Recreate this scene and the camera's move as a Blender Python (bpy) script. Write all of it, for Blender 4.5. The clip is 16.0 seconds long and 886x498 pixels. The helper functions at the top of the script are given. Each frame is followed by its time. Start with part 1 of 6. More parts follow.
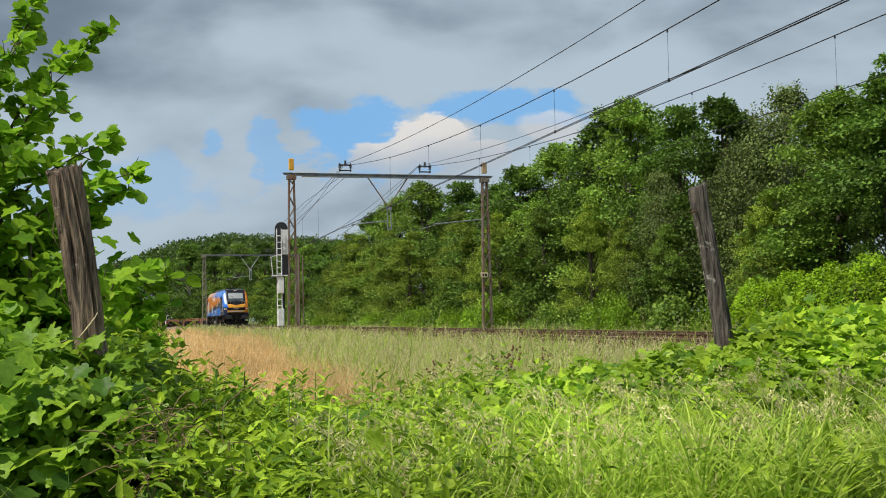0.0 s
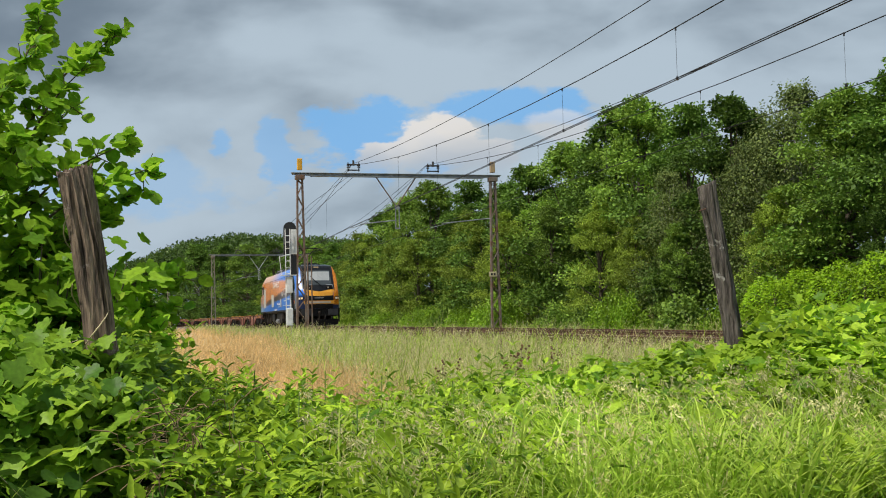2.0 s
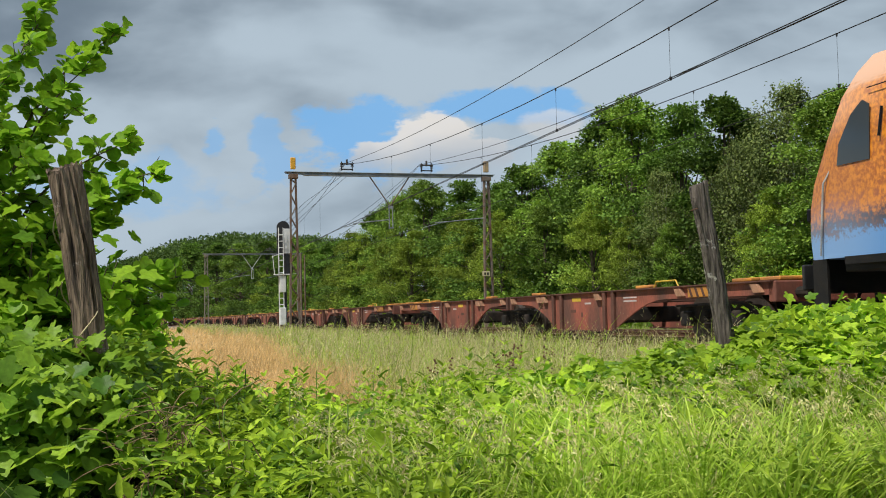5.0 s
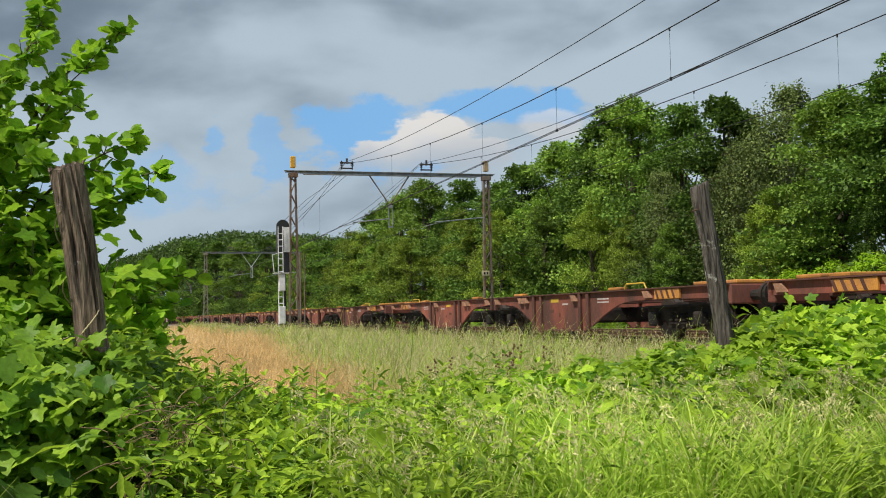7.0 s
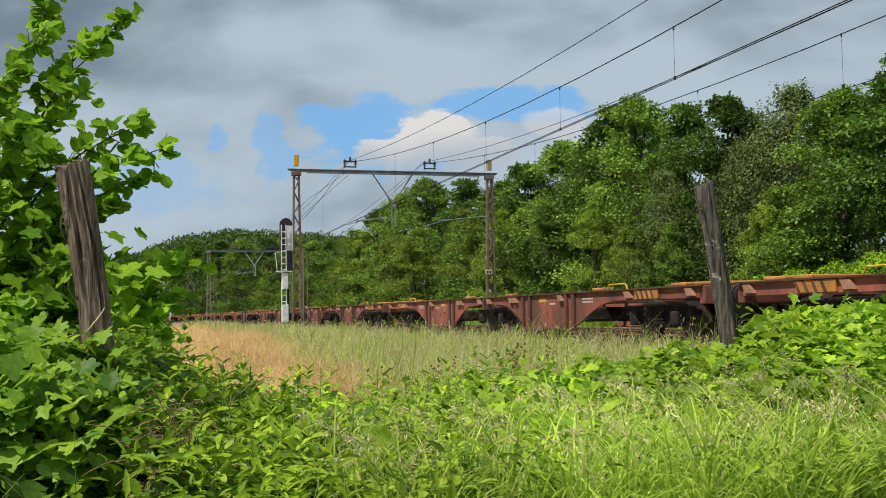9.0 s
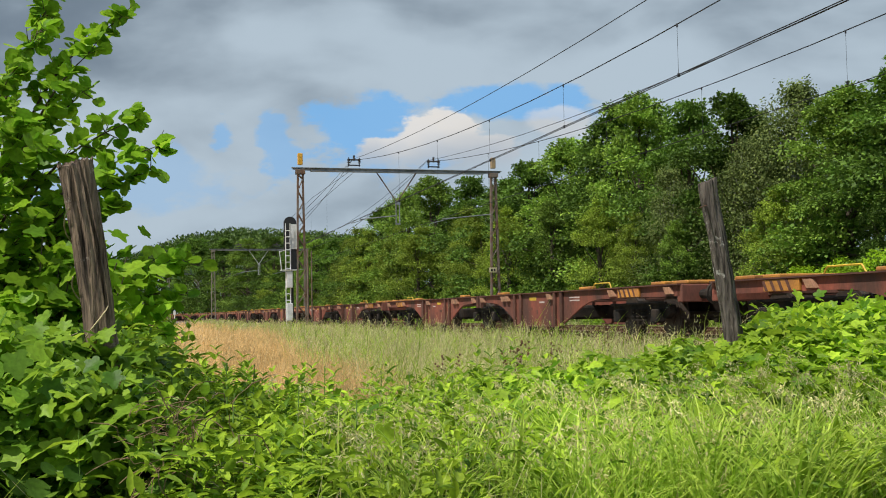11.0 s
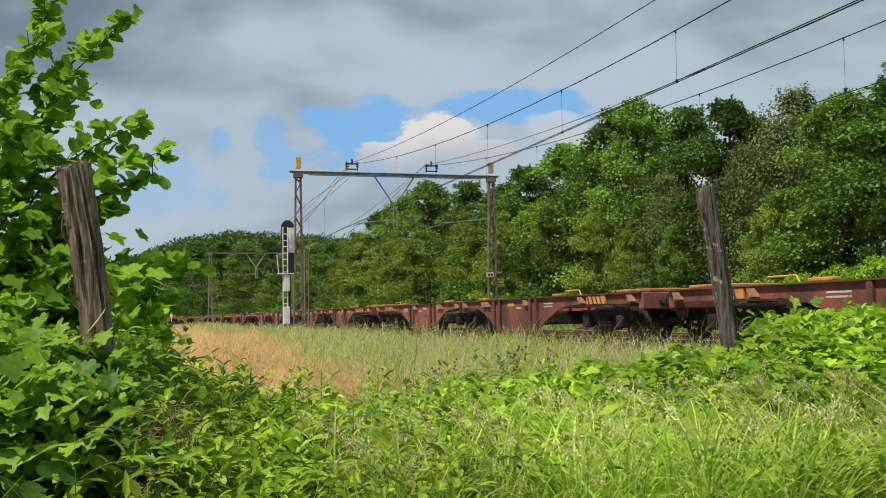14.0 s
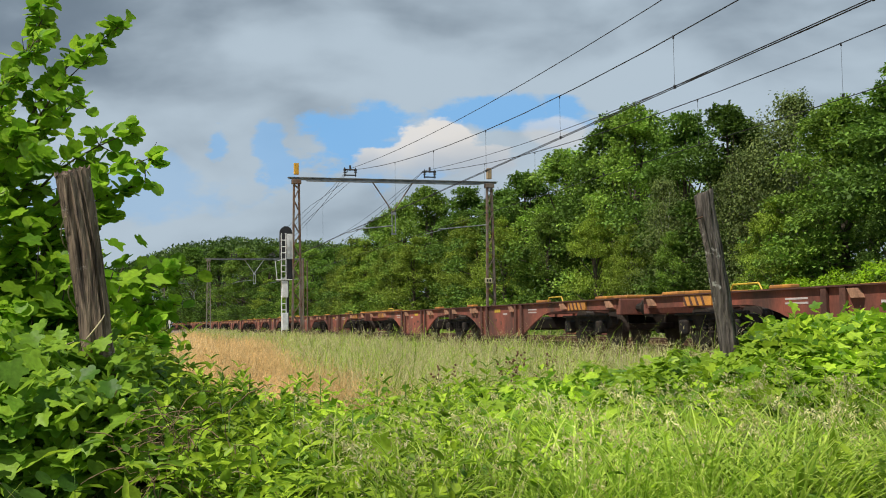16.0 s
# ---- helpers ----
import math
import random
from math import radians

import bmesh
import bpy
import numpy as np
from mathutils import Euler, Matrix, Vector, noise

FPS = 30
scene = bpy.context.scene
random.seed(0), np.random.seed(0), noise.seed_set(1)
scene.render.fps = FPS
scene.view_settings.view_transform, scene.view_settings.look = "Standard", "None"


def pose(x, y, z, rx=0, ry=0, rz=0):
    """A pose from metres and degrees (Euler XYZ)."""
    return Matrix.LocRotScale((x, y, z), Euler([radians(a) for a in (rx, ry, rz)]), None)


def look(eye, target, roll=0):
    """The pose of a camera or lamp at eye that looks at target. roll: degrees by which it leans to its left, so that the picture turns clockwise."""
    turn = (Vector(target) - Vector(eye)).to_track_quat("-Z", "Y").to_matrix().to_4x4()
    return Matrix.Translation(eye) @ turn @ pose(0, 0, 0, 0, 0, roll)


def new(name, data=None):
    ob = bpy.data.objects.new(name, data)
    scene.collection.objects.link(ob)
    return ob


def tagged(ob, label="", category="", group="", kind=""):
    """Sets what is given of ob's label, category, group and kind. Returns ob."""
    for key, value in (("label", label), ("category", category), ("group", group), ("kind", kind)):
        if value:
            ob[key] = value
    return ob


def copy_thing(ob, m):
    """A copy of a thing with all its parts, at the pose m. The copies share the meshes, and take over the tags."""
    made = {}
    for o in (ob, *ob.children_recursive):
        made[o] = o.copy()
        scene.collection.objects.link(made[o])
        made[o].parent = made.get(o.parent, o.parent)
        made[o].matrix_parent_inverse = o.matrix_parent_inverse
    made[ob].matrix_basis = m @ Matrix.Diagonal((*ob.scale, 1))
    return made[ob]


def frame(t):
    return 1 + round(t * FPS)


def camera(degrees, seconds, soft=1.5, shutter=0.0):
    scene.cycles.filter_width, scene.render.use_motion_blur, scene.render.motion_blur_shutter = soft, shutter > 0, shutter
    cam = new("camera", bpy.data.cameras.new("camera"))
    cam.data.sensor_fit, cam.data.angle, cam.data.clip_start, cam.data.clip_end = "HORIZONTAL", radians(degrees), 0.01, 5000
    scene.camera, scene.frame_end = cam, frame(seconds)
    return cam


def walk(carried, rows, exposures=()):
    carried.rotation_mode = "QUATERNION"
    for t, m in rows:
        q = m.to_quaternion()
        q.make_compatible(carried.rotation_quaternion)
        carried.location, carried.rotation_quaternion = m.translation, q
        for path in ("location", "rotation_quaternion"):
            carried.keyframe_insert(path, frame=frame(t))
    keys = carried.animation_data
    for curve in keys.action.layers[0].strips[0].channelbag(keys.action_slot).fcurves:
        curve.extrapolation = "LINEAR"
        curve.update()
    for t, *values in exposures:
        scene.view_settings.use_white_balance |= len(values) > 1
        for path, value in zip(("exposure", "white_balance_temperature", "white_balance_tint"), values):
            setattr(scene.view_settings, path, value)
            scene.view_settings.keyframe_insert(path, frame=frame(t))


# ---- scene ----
# ---- camera ----
cam = camera(44.85, 16.0, soft=1.0)
PATH = [
    (0.0, ((0.006, 0.000, 0.601), (8.342, 28.757, 2.491), -1.22)),
    (0.5, ((0.006, 0.000, 0.602), (8.256, 28.778, 2.536), -1.32)),
    (1.0, ((0.004, 0.000, 0.601), (8.195, 28.794, 2.545), -1.36)),
    (1.5, ((0.001, 0.000, 0.602), (8.149, 28.808, 2.524), -1.38)),
    (2.0, ((0.002, 0.000, 0.601), (8.114, 28.821, 2.477), -1.37)),
    (2.5, ((-0.000, 0.000, 0.599), (8.090, 28.833, 2.396), -1.25)),
    (3.0, ((-0.004, 0.000, 0.599), (8.085, 28.836, 2.340), -1.21)),
    (3.5, ((-0.005, 0.000, 0.598), (8.160, 28.815, 2.332), -1.23)),
    (4.0, ((0.013, 0.000, 0.598), (8.263, 28.787, 2.400), -1.22)),
    (6.5, ((0.008, 0.000, 0.601), (8.307, 28.768, 2.476), -1.28)),
    (7.0, ((0.005, 0.000, 0.602), (8.304, 28.771, 2.439), -1.06)),
    (7.5, ((0.003, 0.000, 0.600), (8.266, 28.782, 2.421), -0.97)),
    (8.0, ((-0.000, 0.000, 0.600), (8.241, 28.789, 2.404), -0.90)),
    (8.5, ((-0.005, 0.000, 0.602), (8.231, 28.791, 2.405), -0.94)),
    (9.0, ((-0.003, 0.000, 0.601), (8.217, 28.795, 2.405), -0.91)),
    (11.5, ((0.004, 0.000, 0.598), (8.102, 28.834, 2.344), -1.08)),
    (12.0, ((0.011, 0.000, 0.598), (8.200, 28.809, 2.326), -1.17)),
    (12.5, ((0.010, 0.000, 0.598), (8.238, 28.799, 2.307), -1.20)),
    (13.0, ((0.008, 0.000, 0.595), (8.225, 28.800, 2.344), -1.01)),
    (13.5, ((-0.000, 0.000, 0.599), (8.192, 28.802, 2.429), -0.86)),
    (14.0, ((0.000, 0.000, 0.600), (8.178, 28.803, 2.478), -0.72)),
    (14.5, ((0.001, 0.000, 0.598), (8.181, 28.801, 2.495), -0.63)),
    (15.0, ((-0.004, 0.000, 0.598), (8.182, 28.799, 2.497), -0.64)),
    (15.5, ((-0.006, 0.000, 0.601), (8.195, 28.791, 2.551), -0.77)),
    (16.0, ((-0.004, 0.000, 0.598), (8.219, 28.779, 2.639), -0.83)),
]
walk(cam, [(t, look(eye, target, roll)) for t, (eye, target, roll) in PATH])

# ---- light ----
SUN_AZ, SUN_EL = radians(-112), radians(58)   # where the sun stands: azimuth from +y towards +x


def sky_world():
    """A clear sky behind broken cloud: grey-blue banks, blue gaps low over the line, one bright cumulus."""
    world = bpy.data.worlds.new("sky")
    scene.world = world
    world.use_nodes = True
    nt = world.node_tree
    nt.nodes.clear()

    def node(kind, **props):
        n = nt.nodes.new(kind)
        for k, val in props.items():
            if k == "op":
                n.operation = val
        return n

    def math_(op, a, b=None, clamp=False):
        n = node("ShaderNodeMath", op=op)
        n.use_clamp = clamp
        for i, s in enumerate((a, b)):
            if s is None:
                continue
            if isinstance(s, (int, float)):
                n.inputs[i].default_value = s
            else:
                nt.links.new(s, n.inputs[i])
        return n.outputs[0]

    def smooth(x, lo, hi):
        n = node("ShaderNodeMapRange")
        n.interpolation_type = "SMOOTHSTEP"
        n.inputs["From Min"].default_value, n.inputs["From Max"].default_value = lo, hi
        nt.links.new(x, n.inputs["Value"])
        return n.outputs[0]

    def mix(f, a, b):
        n = node("ShaderNodeMix")
        n.data_type = "RGBA"
        if isinstance(f, float):
            n.inputs["Factor"].default_value = f
        else:
            nt.links.new(f, n.inputs["Factor"])
        for key, s in (("A", a), ("B", b)):
            if isinstance(s, tuple):
                n.inputs[key].default_value = (*s, 1)
            else:
                nt.links.new(s, n.inputs[key])
        return n.outputs["Result"]

    co = node("ShaderNodeTexCoord")
    turn = node("ShaderNodeVectorRotate")
    turn.rotation_type = "Z_AXIS"
    turn.inputs["Angle"].default_value = radians(16.0)
    nt.links.new(co.outputs["Generated"], turn.inputs["Vector"])
    sep = node("ShaderNodeSeparateXYZ")
    nt.links.new(turn.outputs[0], sep.inputs[0])
    deep = math_("MAXIMUM", sep.outputs["Y"], 0.25)
    u, v = math_("DIVIDE", sep.outputs["X"], deep), math_("DIVIDE", sep.outputs["Z"], deep)
    uv = node("ShaderNodeCombineXYZ")
    nt.links.new(u, uv.inputs[0])
    nt.links.new(v, uv.inputs[1])
    nt.links.new(math_("MULTIPLY", sep.outputs["Y"], 0.3), uv.inputs[2])

    def noise_(scale, detail, rough=0.55, dist=0.0, stretch=(1, 1.9, 1)):
        mp = node("ShaderNodeMapping")
        mp.inputs["Scale"].default_value = stretch
        nt.links.new(uv.outputs[0], mp.inputs["Vector"])
        n = node("ShaderNodeTexNoise")
        n.inputs["Scale"].default_value, n.inputs["Detail"].default_value = scale, detail
        n.inputs["Roughness"].default_value, n.inputs["Distortion"].default_value = rough, dist
        nt.links.new(mp.outputs[0], n.inputs["Vector"])
        return n.outputs["Fac"]

    banks, wisps, edge = noise_(3.6, 5, 0.45, 0.5), noise_(10, 5, 0.45, 0.2), noise_(22, 6, 0.6)

    def blob(u0, v0, a, b, ragged, lo=0.6, hi=1.12):
        x = math_("DIVIDE", math_("SUBTRACT", u, u0), a)
        y = math_("DIVIDE", math_("SUBTRACT", v, v0), b)
        r = math_("SQRT", math_("ADD", math_("MULTIPLY", x, x), math_("MULTIPLY", y, y)))
        r = math_("ADD", r, math_("MULTIPLY", math_("ADD", math_("SUBTRACT", edge, 0.5), math_("MULTIPLY", math_("SUBTRACT", wisps, 0.5), 0.8)), ragged * 2.2))
        return math_("SUBTRACT", 1.0, smooth(r, lo, hi))

    # cloud banks: darker aloft and towards the left, paler low down
    tone = math_("ADD", math_("MULTIPLY", banks, 1.15), math_("MULTIPLY", wisps, 0.6))
    height = smooth(v, 0.05, 0.36)
    tone = math_("SUBTRACT", tone, math_("MULTIPLY", height, 0.2))
    tone = math_("ADD", tone, math_("MULTIPLY", smooth(u, -0.45, 0.1), 0.08))
    dark = math_("MULTIPLY", smooth(v, 0.17, 0.3), math_("SUBTRACT", 1.0, smooth(u, -0.3, 0.0)))
    tone = math_("SUBTRACT", tone, math_("MULTIPLY", dark, 0.16))
    low = math_("MULTIPLY", math_("SUBTRACT", 1.0, smooth(v, 0.1, 0.2)), math_("SUBTRACT", 1.0, smooth(u, -0.25, -0.08)))
    tone = math_("ADD", tone, math_("ADD", math_("MULTIPLY", low, 0.13), math_("MULTIPLY", smooth(u, 0.12, 0.4), 0.14)))
    cloud = mix(smooth(tone, 0.42, 1.02), (0.17, 0.222, 0.28), (0.45, 0.545, 0.63))
    # blue gaps
    gap = blob(-0.065, 0.168, 0.062, 0.036, 1.0)
    for p in ((0.055, 0.196, 0.075, 0.017, 0.9), (0.11, 0.2, 0.024, 0.016, 0.9)):
        gap = math_("MAXIMUM", gap, blob(*p))
    gap = math_("MAXIMUM", gap, math_("MULTIPLY", blob(-0.3, 0.125, 0.1, 0.034, 0.8), 0.42))
    for p in ((-0.163, 0.16, 0.016, 0.03, 1.3), (-0.155, 0.148, 0.02, 0.02, 1.3), (-0.212, 0.172, 0.012, 0.02, 1.4)):
        gap = math_("MAXIMUM", gap, math_("MULTIPLY", blob(*p), 0.7))
    far = math_("MULTIPLY", smooth(noise_(2.6, 5), 0.56, 0.7), smooth(math_("ABSOLUTE", u), 0.55, 0.8))
    gap = math_("MULTIPLY", math_("MAXIMUM", gap, far), 0.9, True)
    sky = node("ShaderNodeTexSky")
    sky.sky_type, sky.sun_disc = "NISHITA", False
    sky.sun_elevation, sky.sun_rotation = SUN_EL, SUN_AZ
    clear = mix(0.75, (0.0, 0.0, 0.0), sky.outputs[0])
    scale = node("ShaderNodeVectorMath", op="SCALE")
    scale.inputs["Scale"].default_value = 0.115
    nt.links.new(clear, scale.inputs[0])
    hue = mix(0.85, scale.outputs[0], (0.2, 0.49, 0.88))
    color = mix(gap, cloud, hue)
    # the cumulus in the gap, with a flat foot
    cum = math_("MAXIMUM", blob(-0.008, 0.163, 0.05, 0.027, 0.7, 0.82, 1.05), blob(-0.05, 0.149, 0.038, 0.02, 0.7, 0.82, 1.05))
    cum = math_("MAXIMUM", cum, blob(0.036, 0.15, 0.034, 0.017, 0.7, 0.82, 1.05))
    cum = math_("MAXIMUM", cum, math_("MULTIPLY", blob(0.103, 0.175, 0.026, 0.015, 0.9), 0.6))
    cum = math_("MULTIPLY", cum, smooth(v, 0.13, 0.15))
    color = mix(math_("MULTIPLY", cum, 0.92), color, mix(smooth(math_("ADD", v, math_("MULTIPLY", wisps, 0.07)), 0.17, 0.225), (0.46, 0.51, 0.57), (0.8, 0.76, 0.71)))
    bg, out = node("ShaderNodeBackground"), node("ShaderNodeOutputWorld")
    bg.inputs["Strength"].default_value = 1.0
    nt.links.new(color, bg.inputs[0])
    nt.links.new(bg.outputs[0], out.inputs[0])


sky_world()
sun = new("sun", bpy.data.lights.new("sun", "SUN"))
sun.data.energy, sun.data.angle, sun.data.color = 5.0, radians(0.8), (1.0, 0.95, 0.86)
sun.matrix_world = look((math.sin(SUN_AZ) * math.cos(SUN_EL) * 50, math.cos(SUN_AZ) * math.cos(SUN_EL) * 50, math.sin(SUN_EL) * 50), (0, 0, 0))

# ---- materials ----
def material(name, color, rough=0.7, metal=0.0, dark=0.6, scale=6.0, fine=60.0, bump=0.3, translucent=0.0, per_object=0.0, second=None, stretch=(1, 1, 1), spec=0.5, patches=None):
    """Base colour with stains at a large and grain at a fine scale, and relief."""
    mat = bpy.data.materials.new(name)
    mat.use_nodes = True
    nt = mat.node_tree
    b = nt.nodes["Principled BSDF"]
    b.inputs["Roughness"].default_value, b.inputs["Metallic"].default_value = rough, metal
    b.inputs["Specular IOR Level"].default_value = spec
    co = nt.nodes.new("ShaderNodeTexCoord")
    mp = nt.nodes.new("ShaderNodeMapping")
    mp.inputs["Scale"].default_value = stretch
    nt.links.new(co.outputs["Object"], mp.inputs["Vector"])
    big, small = nt.nodes.new("ShaderNodeTexNoise"), nt.nodes.new("ShaderNodeTexNoise")
    big.inputs["Scale"].default_value, small.inputs["Scale"].default_value = scale, fine
    big.inputs["Detail"].default_value, small.inputs["Detail"].default_value = 6, 4
    for n in (big, small):
        nt.links.new(mp.outputs[0], n.inputs["Vector"])
    ramp = nt.nodes.new("ShaderNodeValToRGB")
    ramp.color_ramp.elements[0].position, ramp.color_ramp.elements[1].position = 0.35, 0.65
    c2 = second or tuple(c * dark for c in color)
    ramp.color_ramp.elements[0].color, ramp.color_ramp.elements[1].color = (*c2, 1), (*color, 1)
    nt.links.new(big.outputs["Fac"], ramp.inputs[0])
    mul = nt.nodes.new("ShaderNodeMix")
    mul.data_type, mul.blend_type = "RGBA", "MULTIPLY"
    mul.inputs["Factor"].default_value = 0.45
    nt.links.new(ramp.outputs[0], mul.inputs["A"])
    gain = nt.nodes.new("ShaderNodeMapRange")
    gain.inputs["From Min"].default_value, gain.inputs["From Max"].default_value = 0.3, 0.7
    gain.inputs["To Min"].default_value, gain.inputs["To Max"].default_value = 0.5, 1.25
    nt.links.new(small.outputs["Fac"], gain.inputs["Value"])
    nt.links.new(gain.outputs[0], mul.inputs["B"])
    last = mul.outputs["Result"]
    if patches:
        spot = nt.nodes.new("ShaderNodeTexNoise")
        spot.inputs["Scale"].default_value, spot.inputs["Detail"].default_value, spot.inputs["Roughness"].default_value = patches[1], 8, 0.65
        nt.links.new(co.outputs["Object"], spot.inputs["Vector"])
        cut = nt.nodes.new("ShaderNodeMapRange")
        cut.inputs["From Min"].default_value, cut.inputs["From Max"].default_value = patches[2], patches[2] + 0.05
        nt.links.new(spot.outputs["Fac"], cut.inputs["Value"])
        over = nt.nodes.new("ShaderNodeMix")
        over.data_type = "RGBA"
        over.inputs["B"].default_value = (*patches[0], 1)
        nt.links.new(cut.outputs[0], over.inputs["Factor"])
        nt.links.new(last, over.inputs["A"])
        last = over.outputs["Result"]
    if per_object:
        hsv = nt.nodes.new("ShaderNodeHueSaturation")
        info = nt.nodes.new("ShaderNodeObjectInfo")
        r = nt.nodes.new("ShaderNodeMapRange")
        r.inputs["To Min"].default_value, r.inputs["To Max"].default_value = 1 - per_object, 1 + per_object
        nt.links.new(info.outputs["Random"], r.inputs["Value"])
        nt.links.new(r.outputs[0], hsv.inputs["Value"])
        nt.links.new(last, hsv.inputs["Color"])
        last = hsv.outputs[0]
    nt.links.new(last, b.inputs["Base Color"])
    if bump:
        bp = nt.nodes.new("ShaderNodeBump")
        bp.inputs["Strength"].default_value, bp.inputs["Distance"].default_value = bump, 0.01
        nt.links.new(small.outputs["Fac"], bp.inputs["Height"])
        nt.links.new(bp.outputs[0], b.inputs["Normal"])
    return mat


def leaf_material(name, a, b_, through_=0.45, rough=0.45, per_object=0.12):
    """Leaves: two greens mixed leaf by leaf, some light passing through."""
    mat = bpy.data.materials.new(name)
    mat.use_nodes = True
    nt = mat.node_tree
    b = nt.nodes["Principled BSDF"]
    b.inputs["Roughness"].default_value = rough
    b.inputs["Specular IOR Level"].default_value = 0.22
    geo = nt.nodes.new("ShaderNodeNewGeometry")
    ramp = nt.nodes.new("ShaderNodeValToRGB")
    ramp.color_ramp.elements[0].color, ramp.color_ramp.elements[1].color = (*a, 1), (*b_, 1)
    nt.links.new(geo.outputs["Random Per Island"], ramp.inputs[0])
    info = nt.nodes.new("ShaderNodeObjectInfo")
    r = nt.nodes.new("ShaderNodeMapRange")
    r.inputs["To Min"].default_value, r.inputs["To Max"].default_value = 1 - per_object, 1 + per_object
    nt.links.new(info.outputs["Random"], r.inputs["Value"])
    co = nt.nodes.new("ShaderNodeTexCoord")
    nz = nt.nodes.new("ShaderNodeTexNoise")
    nz.inputs["Scale"].default_value = 0.9
    nt.links.new(co.outputs["Object"], nz.inputs["Vector"])
    r2 = nt.nodes.new("ShaderNodeMapRange")
    r2.inputs["From Min"].default_value, r2.inputs["From Max"].default_value = 0.3, 0.7
    r2.inputs["To Min"].default_value, r2.inputs["To Max"].default_value = 0.6, 1.3
    nt.links.new(nz.outputs["Fac"], r2.inputs["Value"])
    m = nt.nodes.new("ShaderNodeMath")
    m.operation = "MULTIPLY"
    nt.links.new(r.outputs[0], m.inputs[0])
    nt.links.new(r2.outputs[0], m.inputs[1])
    fine = nt.nodes.new("ShaderNodeTexNoise")
    fine.inputs["Scale"].default_value, fine.inputs["Detail"].default_value = 55.0, 3
    nt.links.new(co.outputs["Object"], fine.inputs["Vector"])
    r3 = nt.nodes.new("ShaderNodeMapRange")
    r3.inputs["From Min"].default_value, r3.inputs["From Max"].default_value = 0.3, 0.7
    r3.inputs["To Min"].default_value, r3.inputs["To Max"].default_value = 0.78, 1.18
    nt.links.new(fine.outputs["Fac"], r3.inputs["Value"])
    m3 = nt.nodes.new("ShaderNodeMath")
    m3.operation = "MULTIPLY"
    nt.links.new(m.outputs[0], m3.inputs[0])
    nt.links.new(r3.outputs[0], m3.inputs[1])
    m = m3
    bp = nt.nodes.new("ShaderNodeBump")
    bp.inputs["Strength"].default_value, bp.inputs["Distance"].default_value = 0.35, 0.006
    nt.links.new(fine.outputs["Fac"], bp.inputs["Height"])
    nt.links.new(bp.outputs[0], b.inputs["Normal"])
    hsv = nt.nodes.new("ShaderNodeHueSaturation")
    nt.links.new(m.outputs[0], hsv.inputs["Value"])
    nt.links.new(ramp.outputs[0], hsv.inputs["Color"])
    nt.links.new(hsv.outputs[0], b.inputs["Base Color"])
    tr = nt.nodes.new("ShaderNodeBsdfTranslucent")
    nt.links.new(hsv.outputs[0], tr.inputs["Color"])
    mix = nt.nodes.new("ShaderNodeMixShader")
    mix.inputs[0].default_value = through_
    nt.links.new(b.outputs[0], mix.inputs[1])
    nt.links.new(tr.outputs[0], mix.inputs[2])
    nt.links.new(mix.outputs[0], nt.nodes["Material Output"].inputs["Surface"])
    return mat


def glass_material(name, color=(0.02, 0.025, 0.03)):
    mat = bpy.data.materials.new(name)
    mat.use_nodes = True
    b = mat.node_tree.nodes["Principled BSDF"]
    b.inputs["Base Color"].default_value = (*color, 1)
    b.inputs["Roughness"].default_value = 0.06
    b.inputs["Specular IOR Level"].default_value = 0.9
    return mat


def glow_material(name, color, strength):
    mat = bpy.data.materials.new(name)
    mat.use_nodes = True
    b = mat.node_tree.nodes["Principled BSDF"]
    b.inputs["Base Color"].default_value = (*color, 1)
    b.inputs["Emission Color"].default_value = (*color, 1)
    b.inputs["Emission Strength"].default_value = strength
    return mat


M = {}
M["soil"] = material("soil", (0.16, 0.14, 0.07), 0.95, scale=0.6, fine=14, second=(0.07, 0.11, 0.03))
M["ballast"] = material("ballast", (0.24, 0.2, 0.17), 0.95, scale=1.5, fine=30, bump=1.0)
M["rail_rust"] = material("rail_rust", (0.17, 0.085, 0.05), 0.8, 0.3, scale=3, fine=40)
M["rail_head"] = material("rail_head", (0.5, 0.48, 0.46), 0.3, 0.9, scale=3, fine=40)
M["sleeper"] = material("sleeper", (0.2, 0.15, 0.11), 0.9, scale=4, fine=40, per_object=0.25)
M["lattice_steel"] = material("lattice_steel", (0.21, 0.18, 0.155), 0.75, 0.25, scale=3, fine=40, second=(0.16, 0.085, 0.05))
M["galvanised"] = material("galvanised", (0.34, 0.36, 0.38), 0.55, 0.5, scale=3, fine=40)
M["yellow_cap"] = material("yellow_cap", (0.75, 0.4, 0.03), 0.6, scale=5, fine=50, dark=0.75)
M["white_paint"] = material("white_paint", (0.78, 0.79, 0.79), 0.5, scale=4, fine=40, dark=0.8)
M["black_paint"] = material("black_paint", (0.02, 0.021, 0.024), 0.5, scale=5, fine=50)
M["copper_wire"] = material("copper_wire", (0.035, 0.035, 0.04), 0.6, 0.5, scale=3, fine=40)
M["porcelain"] = material("porcelain", (0.07, 0.06, 0.055), 0.3, scale=5, fine=50)
M["wood_post"] = material("wood_post", (0.3, 0.215, 0.15), 0.95, scale=11, fine=44, stretch=(5, 5, 0.35), bump=1.0, second=(0.04, 0.025, 0.018), patches=((0.4, 0.36, 0.31), 9.0, 0.62))
